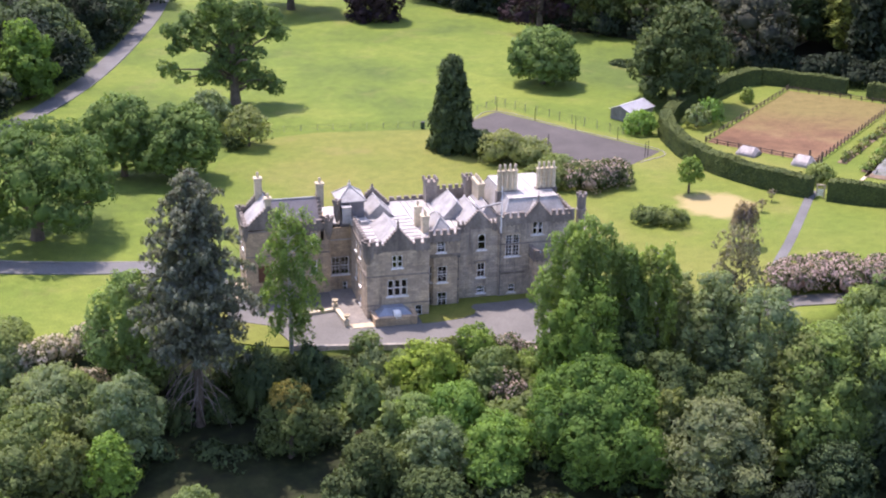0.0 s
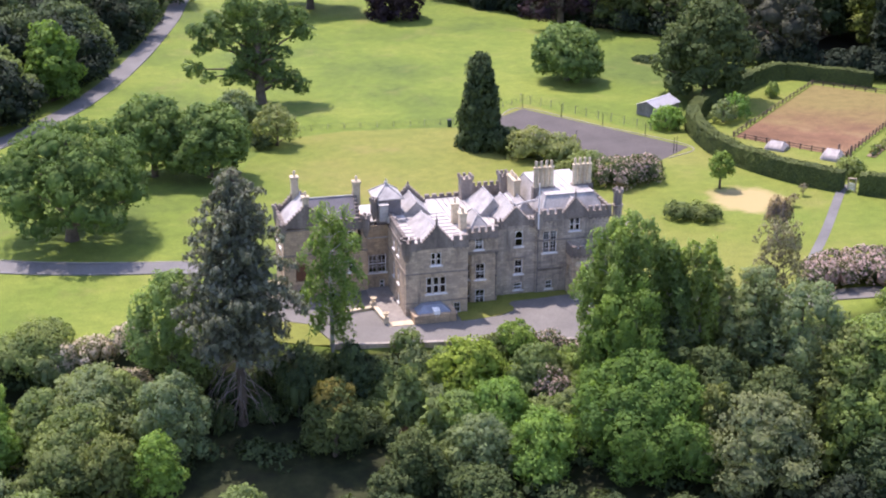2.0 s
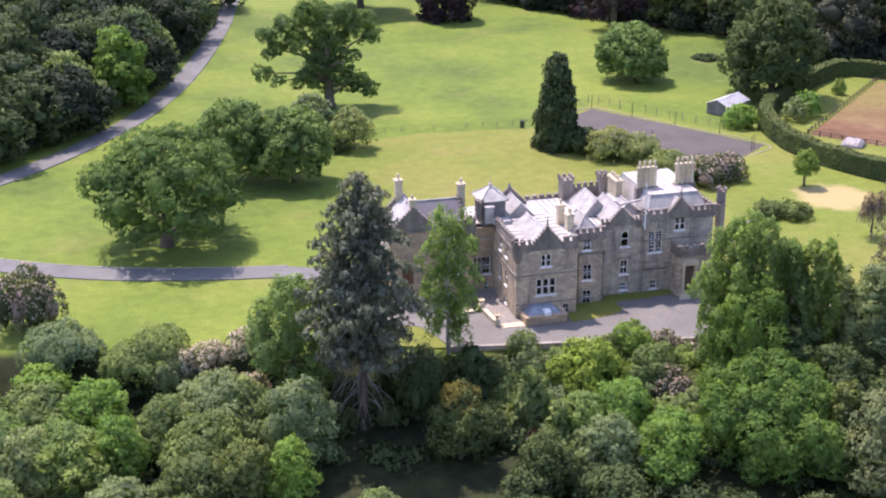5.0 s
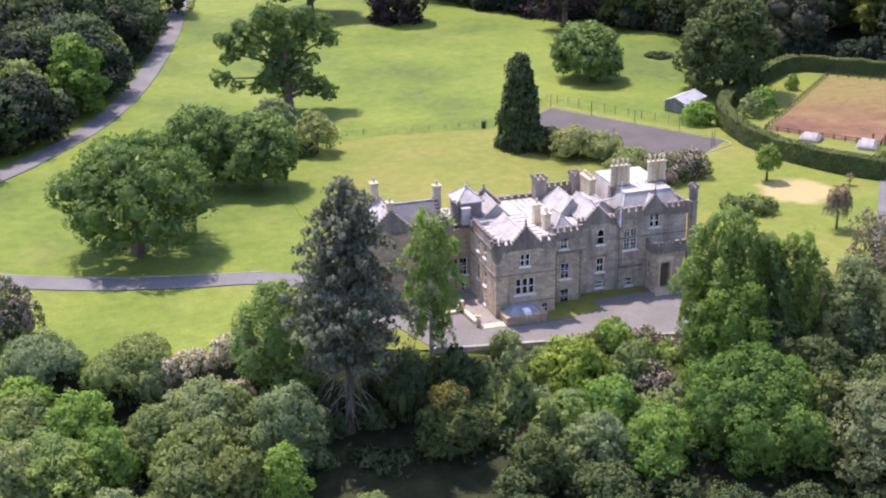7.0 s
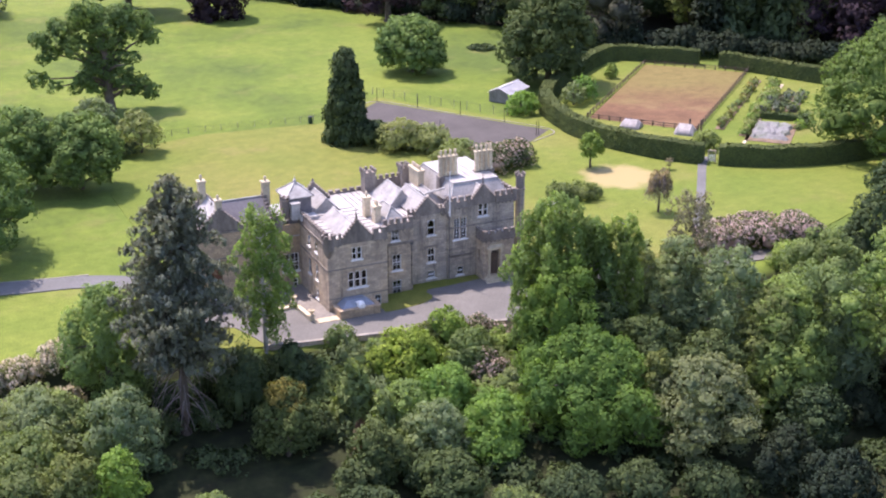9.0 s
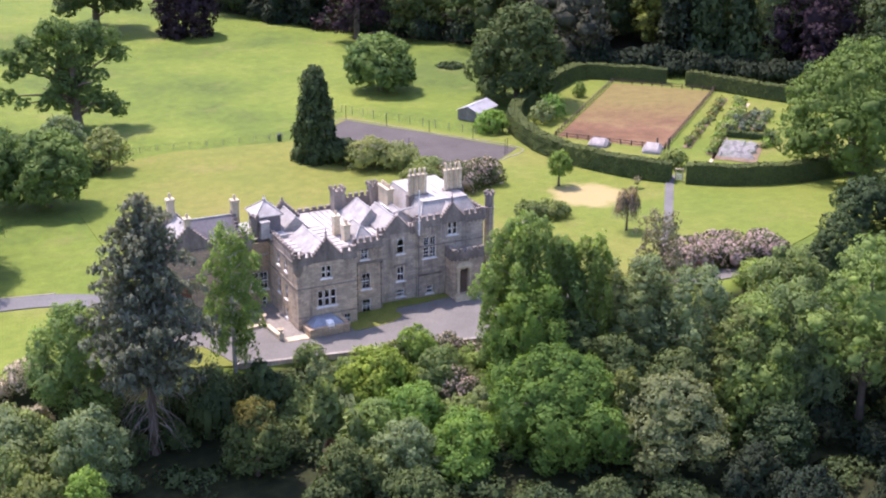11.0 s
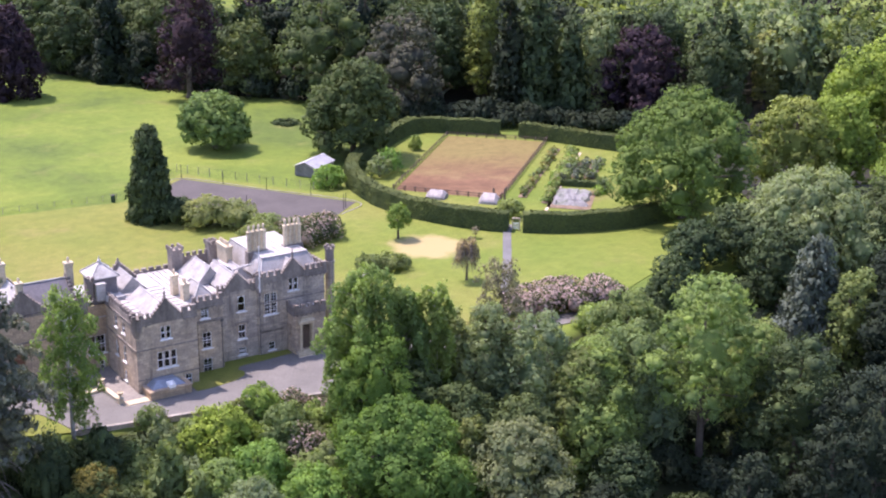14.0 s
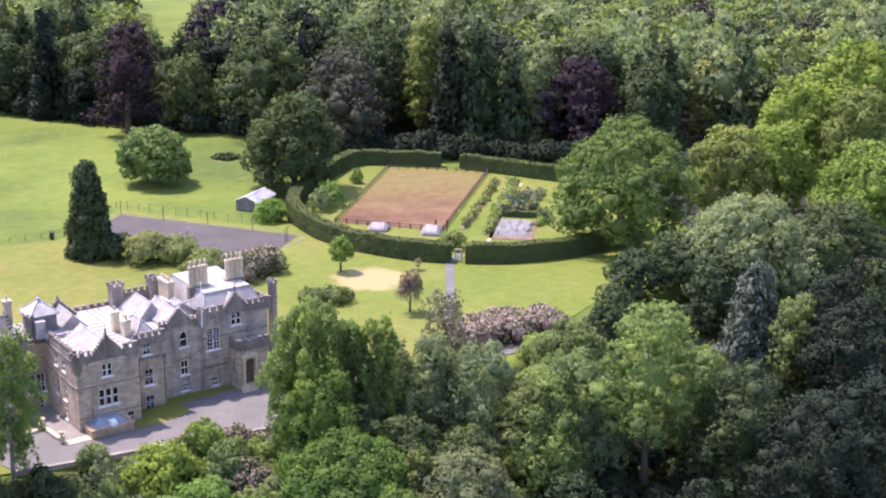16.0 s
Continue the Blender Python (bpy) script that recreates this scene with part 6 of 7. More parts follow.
plant_row((98.6, 50.1), (127.8, 77.2), ["dark", "bronze", "mid", "purple", "olive", "mid", "pale"], 38, 0.8, "leafy plant in the garden bed")
plant_row((99.8, 44.2), (129.2, 73.2), ["light", "pale", "mid", "yellow", "bright", "pale"], 40, 0.95, "leafy plant in the garden bed")
plant_row((113.0, 55.6), (124.6, 66.4), ["blue", "mid", "grey", "light"], 18, 1.0, "leafy grey-green vegetable plant in the plot")
plant_row((115.6, 54.4), (126.0, 64.4), ["blue", "grey", "dark"], 16, 0.9, "leafy grey-green vegetable plant in the plot")
plant_row((118.4, 53.6), (128.4, 62.6), ["blue", "mid", "blue", "light"], 16, 0.9, "leafy grey-green vegetable plant in the plot")
hedge([(110.4, 53.2), (117.0, 46.8)], 0.8, 1.2, "low clipped hedge across the vegetable plot")


def netting(x, y, turn, lx, ly):
    ob = thing("plot_netting", "rumpled white netting spread over a vegetable plot", "netting", at=(x, y, 0.2))
    ob.rotation_euler = (0, 0, radians(turn))
    rng = np.random.default_rng(3)
    bm = bmesh.new()
    g = [[bm.verts.new((lx * (i / 14 - 0.5) + 0.7 * noise.noise((i * 0.4, j * 0.4, 5.0)), ly * (j / 14 - 0.5) + 0.7 * noise.noise((i * 0.4, j * 0.4, 9.0)), 0.5 + 0.45 * noise.noise((i * 0.55, j * 0.55, 1.0)) if 0 < i < 14 and 0 < j < 14 else -0.1)) for i in range(15)] for j in range(15)]
    for a, b in zip(g, g[1:]):
        for i in range(14):
            bm.faces.new((a[i], a[i + 1], b[i + 1], b[i]))
    part("net_sheet", bm, NET, ob)


netting(106.2, 44.2, 45, 11.0, 7.0)
plant_row((111.5, 42.5), (118.5, 49.0), ["mid", "bright", "dark"], 9, 1.3, "leafy plant beside the vegetable plot")

gate = thing("garden_gate", "white-painted arched timber gate in the hedge", "gate", at=(84.9, 33.5, 0.04))
gate.rotation_euler = (0, 0, radians(-40))
for s in (-1, 1):
    bm = bmesh.new()
    box(bm, s * 0.62 - 0.1, s * 0.62 + 0.1, -0.12, 0.12, -0.2, 2.0, 0.01)
    part("gate_pier", bm, STONE_PALE, gate)
bm = bmesh.new()
for i in range(7):
    box(bm, -0.50 + i * 0.153, -0.41 + i * 0.153, -0.03, 0.03, 0.1, 1.35)
box(bm, -0.51, 0.51, -0.045, 0.045, 0.3, 0.42)
box(bm, -0.51, 0.51, -0.045, 0.045, 1.05, 1.17)
part("gate_leaf", bm, PAINT, gate)
bm = bmesh.new()
box(bm, -0.75, 0.75, -0.16, 0.16, 2.0, 2.18, 0.02)
part("lintel", bm, STONE_PALE, gate)
for px, py in ((75.6, 32.9), (71.6, 28.5)):
    ob = thing("potted_tree", "small clipped reddish bay tree on the lawn", "small tree", "clipped trees", at=(px, py, 0.03))
    bm = bmesh.new()
    tube(bm, [((0, 0, -0.1), 0.06), ((0, 0, 1.0), 0.04)], 6)
    part("stem", bm, BARK, ob)
    f = new("crown", leaf_mesh("crown", sprays(np.random.default_rng(2), [(0, 0, 1.25)], [(0.55, 0.55, 0.55)], 160, 0.25), LEAF["purple"]))
    f.parent = ob
broad_tree(-30.4, -6.2, 16.4, 5.6, "light", "bank", seed=1)
bush(-45.5, -1.4, 5.6, 3.1, "grey", "rounded green shrub on the bank below the terrace", seed=2)
broad_tree(-40.5, -11.2, 8.2, 6.1, "grey", "bank", seed=3)
broad_tree(-31.6, -19.1, 10.4, 4.4, "grey", "bank", seed=4)
broad_tree(-34.2, -26.8, 8.6, 2.7, "bright", "bank", seed=5)
broad_tree(-42.9, -20, 8.4, 4.9, "mid", "bank", seed=6)
broad_tree(-39.3, -25.8, 8.5, 3.5, "olive", "bank", seed=7)
broad_tree(-45, -25.8, 7.8, 4.3, "olive", "bank", seed=8)
broad_tree(-58.3, -17, 8.4, 4.4, "light", "bank", seed=9)
broad_tree(-52.5, -17.2, 8.2, 3.3, "bright", "bank", seed=10)
broad_tree(-61.1, -1.8, 7.6, 4.3, "bright", "bank", seed=11)
bush(-49.6, 1.1, 4.8, 4.6, "mid", "rounded green shrub on the bank below the terrace", seed=12)
broad_tree(-62, -17.1, 8.0, 4.4, "grey", "bank", seed=13)
bush(-46.3, 1.9, 4.4, 4.2, "mid", "rounded green shrub on the bank below the terrace", seed=14)
bush(-58.5, 4.4, 5.6, 5.4, "grey", "rounded green shrub on the bank below the terrace", seed=15)
broad_tree(-61.5, -6.2, 7.0, 5.4, "mid", "bank", seed=16)
broad_tree(-57.6, -17.4, 7.9, 5.4, "light", "bank", seed=17)
broad_tree(-37.9, -11.8, 7.8, 4.5, "mid", "bank", seed=18)
yew = broad_tree(-13.7, -22.3, 9.2, 3.9, "oak", "bank", seed=19, top=2.2, name="yew_tree")
tagged(yew, "dark green yew with bronze young leaves at its top")
rng_yew = np.random.default_rng(6)
tips = new("young_leaves", leaf_mesh("young_leaves", sprays(rng_yew, [(0, 0, 8.6), (1.3, 0.6, 7.8), (-1.2, -0.8, 7.9), (0.3, -1.6, 7.4), (-0.6, 1.4, 8.0)], [(1.5, 1.5, 1.3)] + [(1.2, 1.2, 1.0)] * 4, 2600, 0.22, low=-0.2), LEAF["bronze"]))
tips.parent = yew
tagged(tips, "bronze young leaves")
bush(-16.2, -12.9, 9.4, 3.4, "dark", "dark glossy evergreen shrub", seed=20)
conifer_tree(-9.8, -12.5, 8.5, 2.4, "dark", "dark green columnar cypress by the drive", taper=0.45, drop=-0.4, name="cypress_tree", seed=21)
bush(-1.9, -9.1, 3.0, 2.0, "mid", "rounded green shrub on the bank below the terrace", seed=22)
conifer_tree(-4.3, -19.9, 9.6, 3.2, "mid", "green larch on the bank", taper=0.8, name="larch_tree", seed=23)
conifer_tree(-2.2, -24.4, 7.4, 2.7, "mid", "green larch on the bank", taper=0.8, name="larch_tree", seed=24)
broad_tree(4.9, -15.5, 8.2, 4.9, "yellow", "bank", seed=25)
bush(0.3, -12.7, 3.3, 3.0, "mid", "rounded green shrub on the bank below the terrace", seed=26)
bush(11.3, -12.3, 4.6, 2.9, "yellow", "rounded green shrub on the bank below the terrace", seed=27)
broad_tree(5.8, -23.4, 7.4, 4.6, "bright", "bank", seed=28)
broad_tree(0.8, -23.4, 6.6, 3.8, "light", "bank", seed=29)
broad_tree(12.1, -17.0, 7.6, 3.6, "mid", "bank", seed=30)
bush(-6.8, -16.6, 3.5, 3.3, "mid", "rounded green shrub on the bank below the terrace", seed=31)
bush(-6.5, -10.9, 3.1, 3.0, "dark", "rounded green shrub on the bank below the terrace", seed=32)
bush(13.8, -20.3, 6.5, 2.8, "pink", "rhododendron bush with faded pink-beige bloom", seed=33)
bush(18.7, -14.1, 2.0, 1.9, "pink", "rhododendron bush with faded pink-beige bloom", seed=34)
bush(16.2, -12.4, 2.0, 1.9, "pink", "rhododendron bush with faded pink-beige bloom", seed=35)
bush(13.6, -12.3, 2.0, 1.9, "pink", "rhododendron bush with faded pink-beige bloom", seed=36)
broad_tree(21.4, -31.8, 13.6, 9.9, "syc", "bank", seed=37, lobes=34, spread=0.14, leaves=17000, size=0.26, tidy=0.09, top=2.0, name="sycamore_tree")
broad_tree(31.2, -40.3, 13.1, 6.9, "willow", "bank", seed=38)
broad_tree(27.9, -35.9, 11.2, 2.6, "olive", "bank", seed=39)
birch_tree(22.2, -19.8, 26.0, 5.0, seed=40, low=0.30)
birch_tree(27.6, -21.5, 23.0, 3.1, seed=41, low=0.34)
birch_tree(31.2, -22.4, 23.0, 2.7, seed=42, low=0.36)
broad_tree(21.4, -24.8, 21.0, 5.8, "syc", "bank", seed=43)
broad_tree(27.6, -24.4, 14.6, 4.8, "oak", "bank", seed=44)
broad_tree(37.7, -24.8, 20.4, 4.5, "grey", "bank", seed=45)
broad_tree(42, -29.4, 20.2, 6.3, "grey", "bank", seed=46)
broad_tree(34.6, -36.8, 14.0, 5.0, "oak", "bank", seed=47)
broad_tree(44.4, -35.4, 17.3, 6.3, "olive", "bank", seed=48)
broad_tree(44.9, -39, 11.5, 5.9, "light", "bank", seed=49)
broad_tree(44.5, -44.7, 8.0, 4.2, "dark", "bank", seed=50)
broad_tree(30.6, -30.6, 13.6, 4.9, "oak", "bank", seed=51)
broad_tree(52.8, -34.8, 19.2, 6.5, "mid", "bank", seed=52)
birch_tree(-11.1, -7.0, 19.8, 3.4, seed=53, low=0.18, full=0.6)
broad_tree(116.1, 24.2, 25.1, 14.2, "parkoak", "wood", seed=54, lobes=30, spread=0.16, size=0.33)
broad_tree(146.8, 25.7, 20.1, 8.9, "oaklight", "wood", seed=55)
broad_tree(185.3, 40.1, 24.8, 10.8, "yellow", "wood", seed=56)
broad_tree(157.2, 21.7, 20.6, 7.1, "yellow", "wood", seed=57)
broad_tree(205.3, 41.4, 31.7, 12.0, "yellow", "wood", seed=58)
broad_tree(158.4, 1.3, 20.1, 9.9, "yellow", "wood", seed=59)
broad_tree(186.5, 25.7, 24.1, 9.8, "oaklight", "wood", seed=60)
broad_tree(116.3, -6.8, 21.3, 14.4, "grey", "bank", seed=61, lobes=34, spread=0.2)
broad_tree(128.2, -16.1, 23.7, 10.6, "dark", "bank", seed=62)
broad_tree(106.9, -0.9, 10.4, 6.4, "dark", "wood", seed=63)
broad_tree(97.3, -0.1, 8.8, 5.2, "dark", "wood", seed=64)
broad_tree(104.1, -12.5, 16.9, 6.2, "dark", "bank", seed=65)
conifer_tree(95.2, -27.9, 22.3, 7.6, "blue", "blue-grey spruce among broadleaf trees", taper=0.65, name="spruce_tree", seed=66)
broad_tree(96.8, -33.9, 19.0, 4.6, "mid", "bank", seed=67)
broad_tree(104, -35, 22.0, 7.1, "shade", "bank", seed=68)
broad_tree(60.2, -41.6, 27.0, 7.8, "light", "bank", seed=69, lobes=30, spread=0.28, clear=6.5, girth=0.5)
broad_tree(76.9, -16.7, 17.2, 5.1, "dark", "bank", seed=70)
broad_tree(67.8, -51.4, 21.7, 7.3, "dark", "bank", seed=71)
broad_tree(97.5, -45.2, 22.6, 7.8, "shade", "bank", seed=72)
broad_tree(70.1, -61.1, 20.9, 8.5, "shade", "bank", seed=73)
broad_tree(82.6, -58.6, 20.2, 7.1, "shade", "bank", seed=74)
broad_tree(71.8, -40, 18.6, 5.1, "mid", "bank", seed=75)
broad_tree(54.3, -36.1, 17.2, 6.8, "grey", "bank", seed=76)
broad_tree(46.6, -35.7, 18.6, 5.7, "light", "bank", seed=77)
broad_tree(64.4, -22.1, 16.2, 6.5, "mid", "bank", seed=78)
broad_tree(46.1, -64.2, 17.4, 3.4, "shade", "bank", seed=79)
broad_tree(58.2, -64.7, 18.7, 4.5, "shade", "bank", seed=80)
broad_tree(-42.8, 40.4, 19.2, 12.6, "parkoak", "park", seed=81, lobes=36, spread=0.3, tidy=0.08, clear=2.2, girth=0.95)
OLD_OAK = ((-3.0, 19.4, 4.6), (1.8, 18.6, 3.8), (6.4, 16.6, 3.6), (9.2, 14.0, 2.4), (-8.2, 17.0, 3.6), (-11.2, 12.6, 2.3), (-13.2, 7.6, 2.2), (-10.6, 6.6, 1.4), (-6.4, 13.6, 3.2), (-5.6, 7.4, 2.9),
           (-2.2, 5.8, 3.0), (0.2, 12.0, 3.0), (3.6, 10.6, 2.4), (2.6, 6.4, 2.8), (-3.2, 10.2, 2.6), (0.9, 8.8, 2.6), (0.2, 4.2, 2.4), (-2.6, 16.4, 3.2), (3.4, 14.4, 2.6), (5.6, 4.6, 2.6), (8.0, 3.4, 1.9), (-12.4, 15.6, 2.0), (-0.4, 15.4, 2.8))
broad_tree(-4.8, 112.2, 23.4, 11.0, "oldoak", "park", seed=82, tidy=0.07, masses=OLD_OAK, girth=1.05, limbs=4, clear=3.0)
broad_tree(-28.8, 68.9, 14.8, 7.2, "round", "park", seed=83, clear=1.4, lobes=44, spread=0.14, top=0.2, tidy=0.02)
broad_tree(-19.6, 65.9, 13.2, 8.0, "round", "park", seed=84, clear=1.4, lobes=44, spread=0.14, top=0.2, tidy=0.02)
broad_tree(-12.3, 90.2, 9.2, 4.8, "grey", "park", seed=85, clear=0.4, lobes=26, tidy=0.06)
broad_tree(-5.8, 81.9, 7.8, 3.8, "pale", "park", seed=86, clear=0.8, leaves=1450, tidy=0.16)
broad_tree(62.9, 116.2, 12.8, 8.2, "round", "park", seed=87, clear=0.9, lobes=44, spread=0.14, top=0.2, tidy=0.02)
conifer_tree(30.4, 72.4, 18.4, 4.2, "dark", "dense dark green conical conifer on the lawn", taper=0.45, drop=-0.25, tiers=36, ragged=0.2, seed=88, size=0.34)
broad_tree(86.2, 95.2, 22.0, 10.0, "oak", "park", seed=89, lobes=30, spread=0.18)
broad_tree(63.6, 39.7, 6.6, 2.0, "yellow", "park", seed=90, clear=2.0, leaves=1150, size=0.28, tidy=0.2)
broad_tree(69, 75.8, 4.6, 2.9, "bright", "park", seed=91)
broad_tree(81.8, 77.2, 4.6, 2.3, "grey", "garden", seed=92)
broad_tree(85.4, 79.2, 5.4, 2.3, "bright", "garden", seed=192)
broad_tree(100.2, 92.6, 3.6, 1.2, "light", "garden", seed=193, leaves=420, size=0.3)
broad_tree(40.2, 191.6, 24.0, 8.4, "copper", "park", seed=93, clear=-2.0, lobes=34, spread=0.2, tidy=0.1)
broad_tree(20.8, 207.8, 27.0, 12.0, "oak", "park", seed=94, clear=3.6, lobes=26, spread=0.3)
bush(-8.7, 80.6, 2.8, 2.2, "dark", "low dark evergreen shrub beside a small pale tree", seed=420)
bush(75.2, 183.7, 3.6, 3.0, "copper", "low rounded purple-leaved shrub before the wood", seed=421)
weeping_tree(61.7, 15.2, 6.6, 2.3)
bush(51.2, 27.9, 2.5, 2.9, "olive", "low rounded green shrub on the lawn", seed=97)
bush(54.6, 26.2, 2.7, 2.9, "olive", "low rounded green shrub on the lawn", seed=98)
bush(37.8, 63.8, 5.3, 4.6, "pale", "pale yellow-green shrub beside the court", seed=98)
bush(47.9, 47.0, 4.6, 5.3, "pink", "rhododendron bush with faded pink-beige bloom", seed=99)
bush(41.2, 48.2, 4.1, 3.9, "olive", "olive-green shrub beside the court", seed=100)
bush(34.7, 71.6, 4.4, 3.7, "dark", "dark glossy evergreen shrub", seed=101)
bush(67.9, -2.3, 4.3, 5.6, "rpink", "large rhododendron in pale pink bloom", seed=102)
bush(74.5, -3.6, 4.0, 4.2, "rpink", "large rhododendron in pale pink bloom", seed=103)
bush(60.8, -2.3, 4.6, 4.6, "rpink", "large rhododendron in pale pink bloom", seed=104)
bush(-40.4, -0.7, 3.3, 3.3, "beige", "rhododendron bush with faded beige bloom", seed=105)
bush(-35.6, -0.8, 3.4, 3.0, "beige", "rhododendron bush with faded beige bloom", seed=106)
bush(-43.7, -1.7, 5.8, 2.2, "beige", "rhododendron bush with faded beige bloom", seed=107)
bush(-62.6, 14.3, 8.4, 4.8, "pink", "rhododendron bush with faded beige bloom", seed=108)
bush(67.3, -11.5, 4.2, 3.8, "light", "light green shrub beside the drive", seed=109)

bush(-38.5, -4.6, 4.2, 2.4, "beige", "rhododendron bush with faded beige bloom", seed=301)
bush(-35.4, -5.2, 4.2, 2.2, "beige", "rhododendron bush with faded beige bloom", seed=302)
bush(-41.8, -4.0, 4.0, 2.4, "beige", "rhododendron bush with faded beige bloom", seed=303)
bush(42.6, 60.2, 5.0, 4.0, "pale", "pale yellow-green shrub beside the court", seed=304)
bush(33.6, 68.5, 4.4, 3.4, "dark", "dark green shrub below the conifer", seed=305)
bush(53.0, 47.5, 4.2, 3.6, "pink", "rhododendron bush with faded pink-beige bloom", seed=306)
bush(45.0, 53.5, 3.6, 3.2, "mid", "rounded green shrub beside the court", seed=307)

# shrubs that crowd against the terrace wall
for x, y, h, r, c in ((-8.6, -12.4, 3.4, 2.3, "olive"), (-5.2, -12.6, 4.4, 2.8, "mid"), (-1.4, -11.4, 3.6, 2.4, "grey"), (2.2, -12.2, 3.8, 2.2, "mid"), (8.2, -12.6, 4.0, 2.2, "olive"), (14.4, -14.8, 4.2, 2.4, "mid"), (17.6, -15.4, 4.0, 2.2, "light")):
    bush(x, y, h, r, c, "leafy shrub crowding against the terrace wall", seed=int(x * 5 + 400))
conifer_tree(-6.2, -26.6, 5.2, 0.6, "deadlarch", "dead brown larch among green shrubs", taper=0.8, name="larch_tree", seed=31, size=0.3, ragged=0.35)
bush(88.6, 40.6, 3.6, 2.6, "mid", "rounded green shrub inside the garden hedge", seed=411)
birch_tree(42.4, -20.5, 24.0, 3.4, seed=412, label="thin see-through birch with sparse grey-brown twigs", colour="twig", low=0.4, full=0.26)
broad_tree(73.0, -31.0, 17.0, 6.5, "mid", "bank", seed=413)
broad_tree(35.0, -20.6, 18.6, 3.4, "grey", "bank", seed=414)
broad_tree(39.0, -21.6, 16.8, 3.2, "olive", "bank", seed=415)
# ---- undergrowth and filling trees on the bank ----
TAKEN = [(o.location.x, o.location.y) for o in bpy.data.objects if o.parent is None and o.type == "EMPTY" and o.location.y < 5]


def build_bank():
    rng = random.Random(23)
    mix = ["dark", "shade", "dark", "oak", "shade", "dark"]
    for iy in range(9):
        for ix in range(20):
            x = 36 + ix * 8.0 + (iy % 2) * 4.0 + rng.uniform(-1.8, 1.8)
            y = -19 - iy * 7.6 + rng.uniform(-1.8, 1.8)
            if y < -24 - (x - 36) * 0.62 or y > float(np.interp(x, EDGE_X, EDGE_Y)) - 3:
                continue
            if any((x - a) ** 2 + (y - b) ** 2 < 30 for a, b in TAKEN):
                continue
            TAKEN.append((x, y))
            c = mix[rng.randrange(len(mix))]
            # filling trees low on the bank take the leaf colour darkened for shade
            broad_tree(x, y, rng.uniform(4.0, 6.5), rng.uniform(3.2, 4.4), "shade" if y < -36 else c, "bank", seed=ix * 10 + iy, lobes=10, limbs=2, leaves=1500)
    for x, y, h, r, c in ((-26, -33, 4.5, 3, "mid"), (-9, -33, 4.0, 3, "dark"), (-1, -34, 4.2, 3.2, "dark"), (8, -33, 4.5, 3.2, "bright"),
                          (12, -26, 6.0, 3.4, "mid"), (2, -30, 7.5, 4, "grey"), (9, -31, 7.5, 4, "bright"), (-6, -31, 7, 3.6, "oak"), (0, -38, 6.0, 4, "oak"), (-10, -39, 4.6, 3.6, "dark"), (15.5, -24, 5.5, 3.0, "grey"), (-47, -33, 7.5, 4, "mid"), (-53, -28, 7.5, 4, "grey"), (-66, -26, 8, 4.5, "mid"),
                          (-66, -12, 8, 4.5, "light"), (-70, 0, 7, 4.5, "mid"), (-55, -8, 8, 4.3, "bright"), (-47, -13, 7.5, 3.6, "mid"), (-34, -15, 7.5, 3.4, "mid"),
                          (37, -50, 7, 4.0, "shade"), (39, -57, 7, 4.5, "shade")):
        broad_tree(x, y, h, r, c, "bank", seed=int(h * 10), lobes=14, limbs=2)
    # dark-coloured "shade" shrubs are added where the ground showed too bright
    for x, y, h, r, c in ((-27.5, -7, 4.5, 2.6, "mid"), (-23.6, -9.2, 4.6, 2.8, "dark"), (-21.0, -12.8, 4.0, 2.4, "dark"), (-26.2, -13.4, 3.6, 2.4, "dark"), (-19.5, -9, 4.0, 2.2, "dark"), (-13, -10.5, 4.8, 2.4, "dark"), (-3, -14.5, 4.6, 2.8, "mid"), (-12, -16.5, 4.6, 2.8, "dark"),
                          (8.5, -14, 3.6, 2.4, "mid"), (16.5, -17, 4.4, 2.6, "olive"), (9, -18.5, 5.0, 2.8, "light"), (18.5, -20, 5.5, 2.8, "mid"), (-9.5, -20, 4.0, 2.8, "dark"),
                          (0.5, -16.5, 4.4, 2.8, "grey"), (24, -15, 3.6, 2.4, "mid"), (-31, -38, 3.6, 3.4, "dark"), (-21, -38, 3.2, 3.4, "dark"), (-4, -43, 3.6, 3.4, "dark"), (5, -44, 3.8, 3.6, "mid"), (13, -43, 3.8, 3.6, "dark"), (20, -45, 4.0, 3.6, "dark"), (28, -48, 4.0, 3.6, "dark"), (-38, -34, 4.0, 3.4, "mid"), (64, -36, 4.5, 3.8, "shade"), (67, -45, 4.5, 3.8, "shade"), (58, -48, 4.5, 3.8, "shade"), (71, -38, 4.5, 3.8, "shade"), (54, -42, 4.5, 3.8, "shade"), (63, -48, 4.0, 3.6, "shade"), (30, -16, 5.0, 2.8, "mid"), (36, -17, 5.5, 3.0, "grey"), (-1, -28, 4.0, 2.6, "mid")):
        bush(x, y, h, r, c, "dense leafy shrub on the bank below the terrace", seed=int(x * 3 + 200))


build_bank()


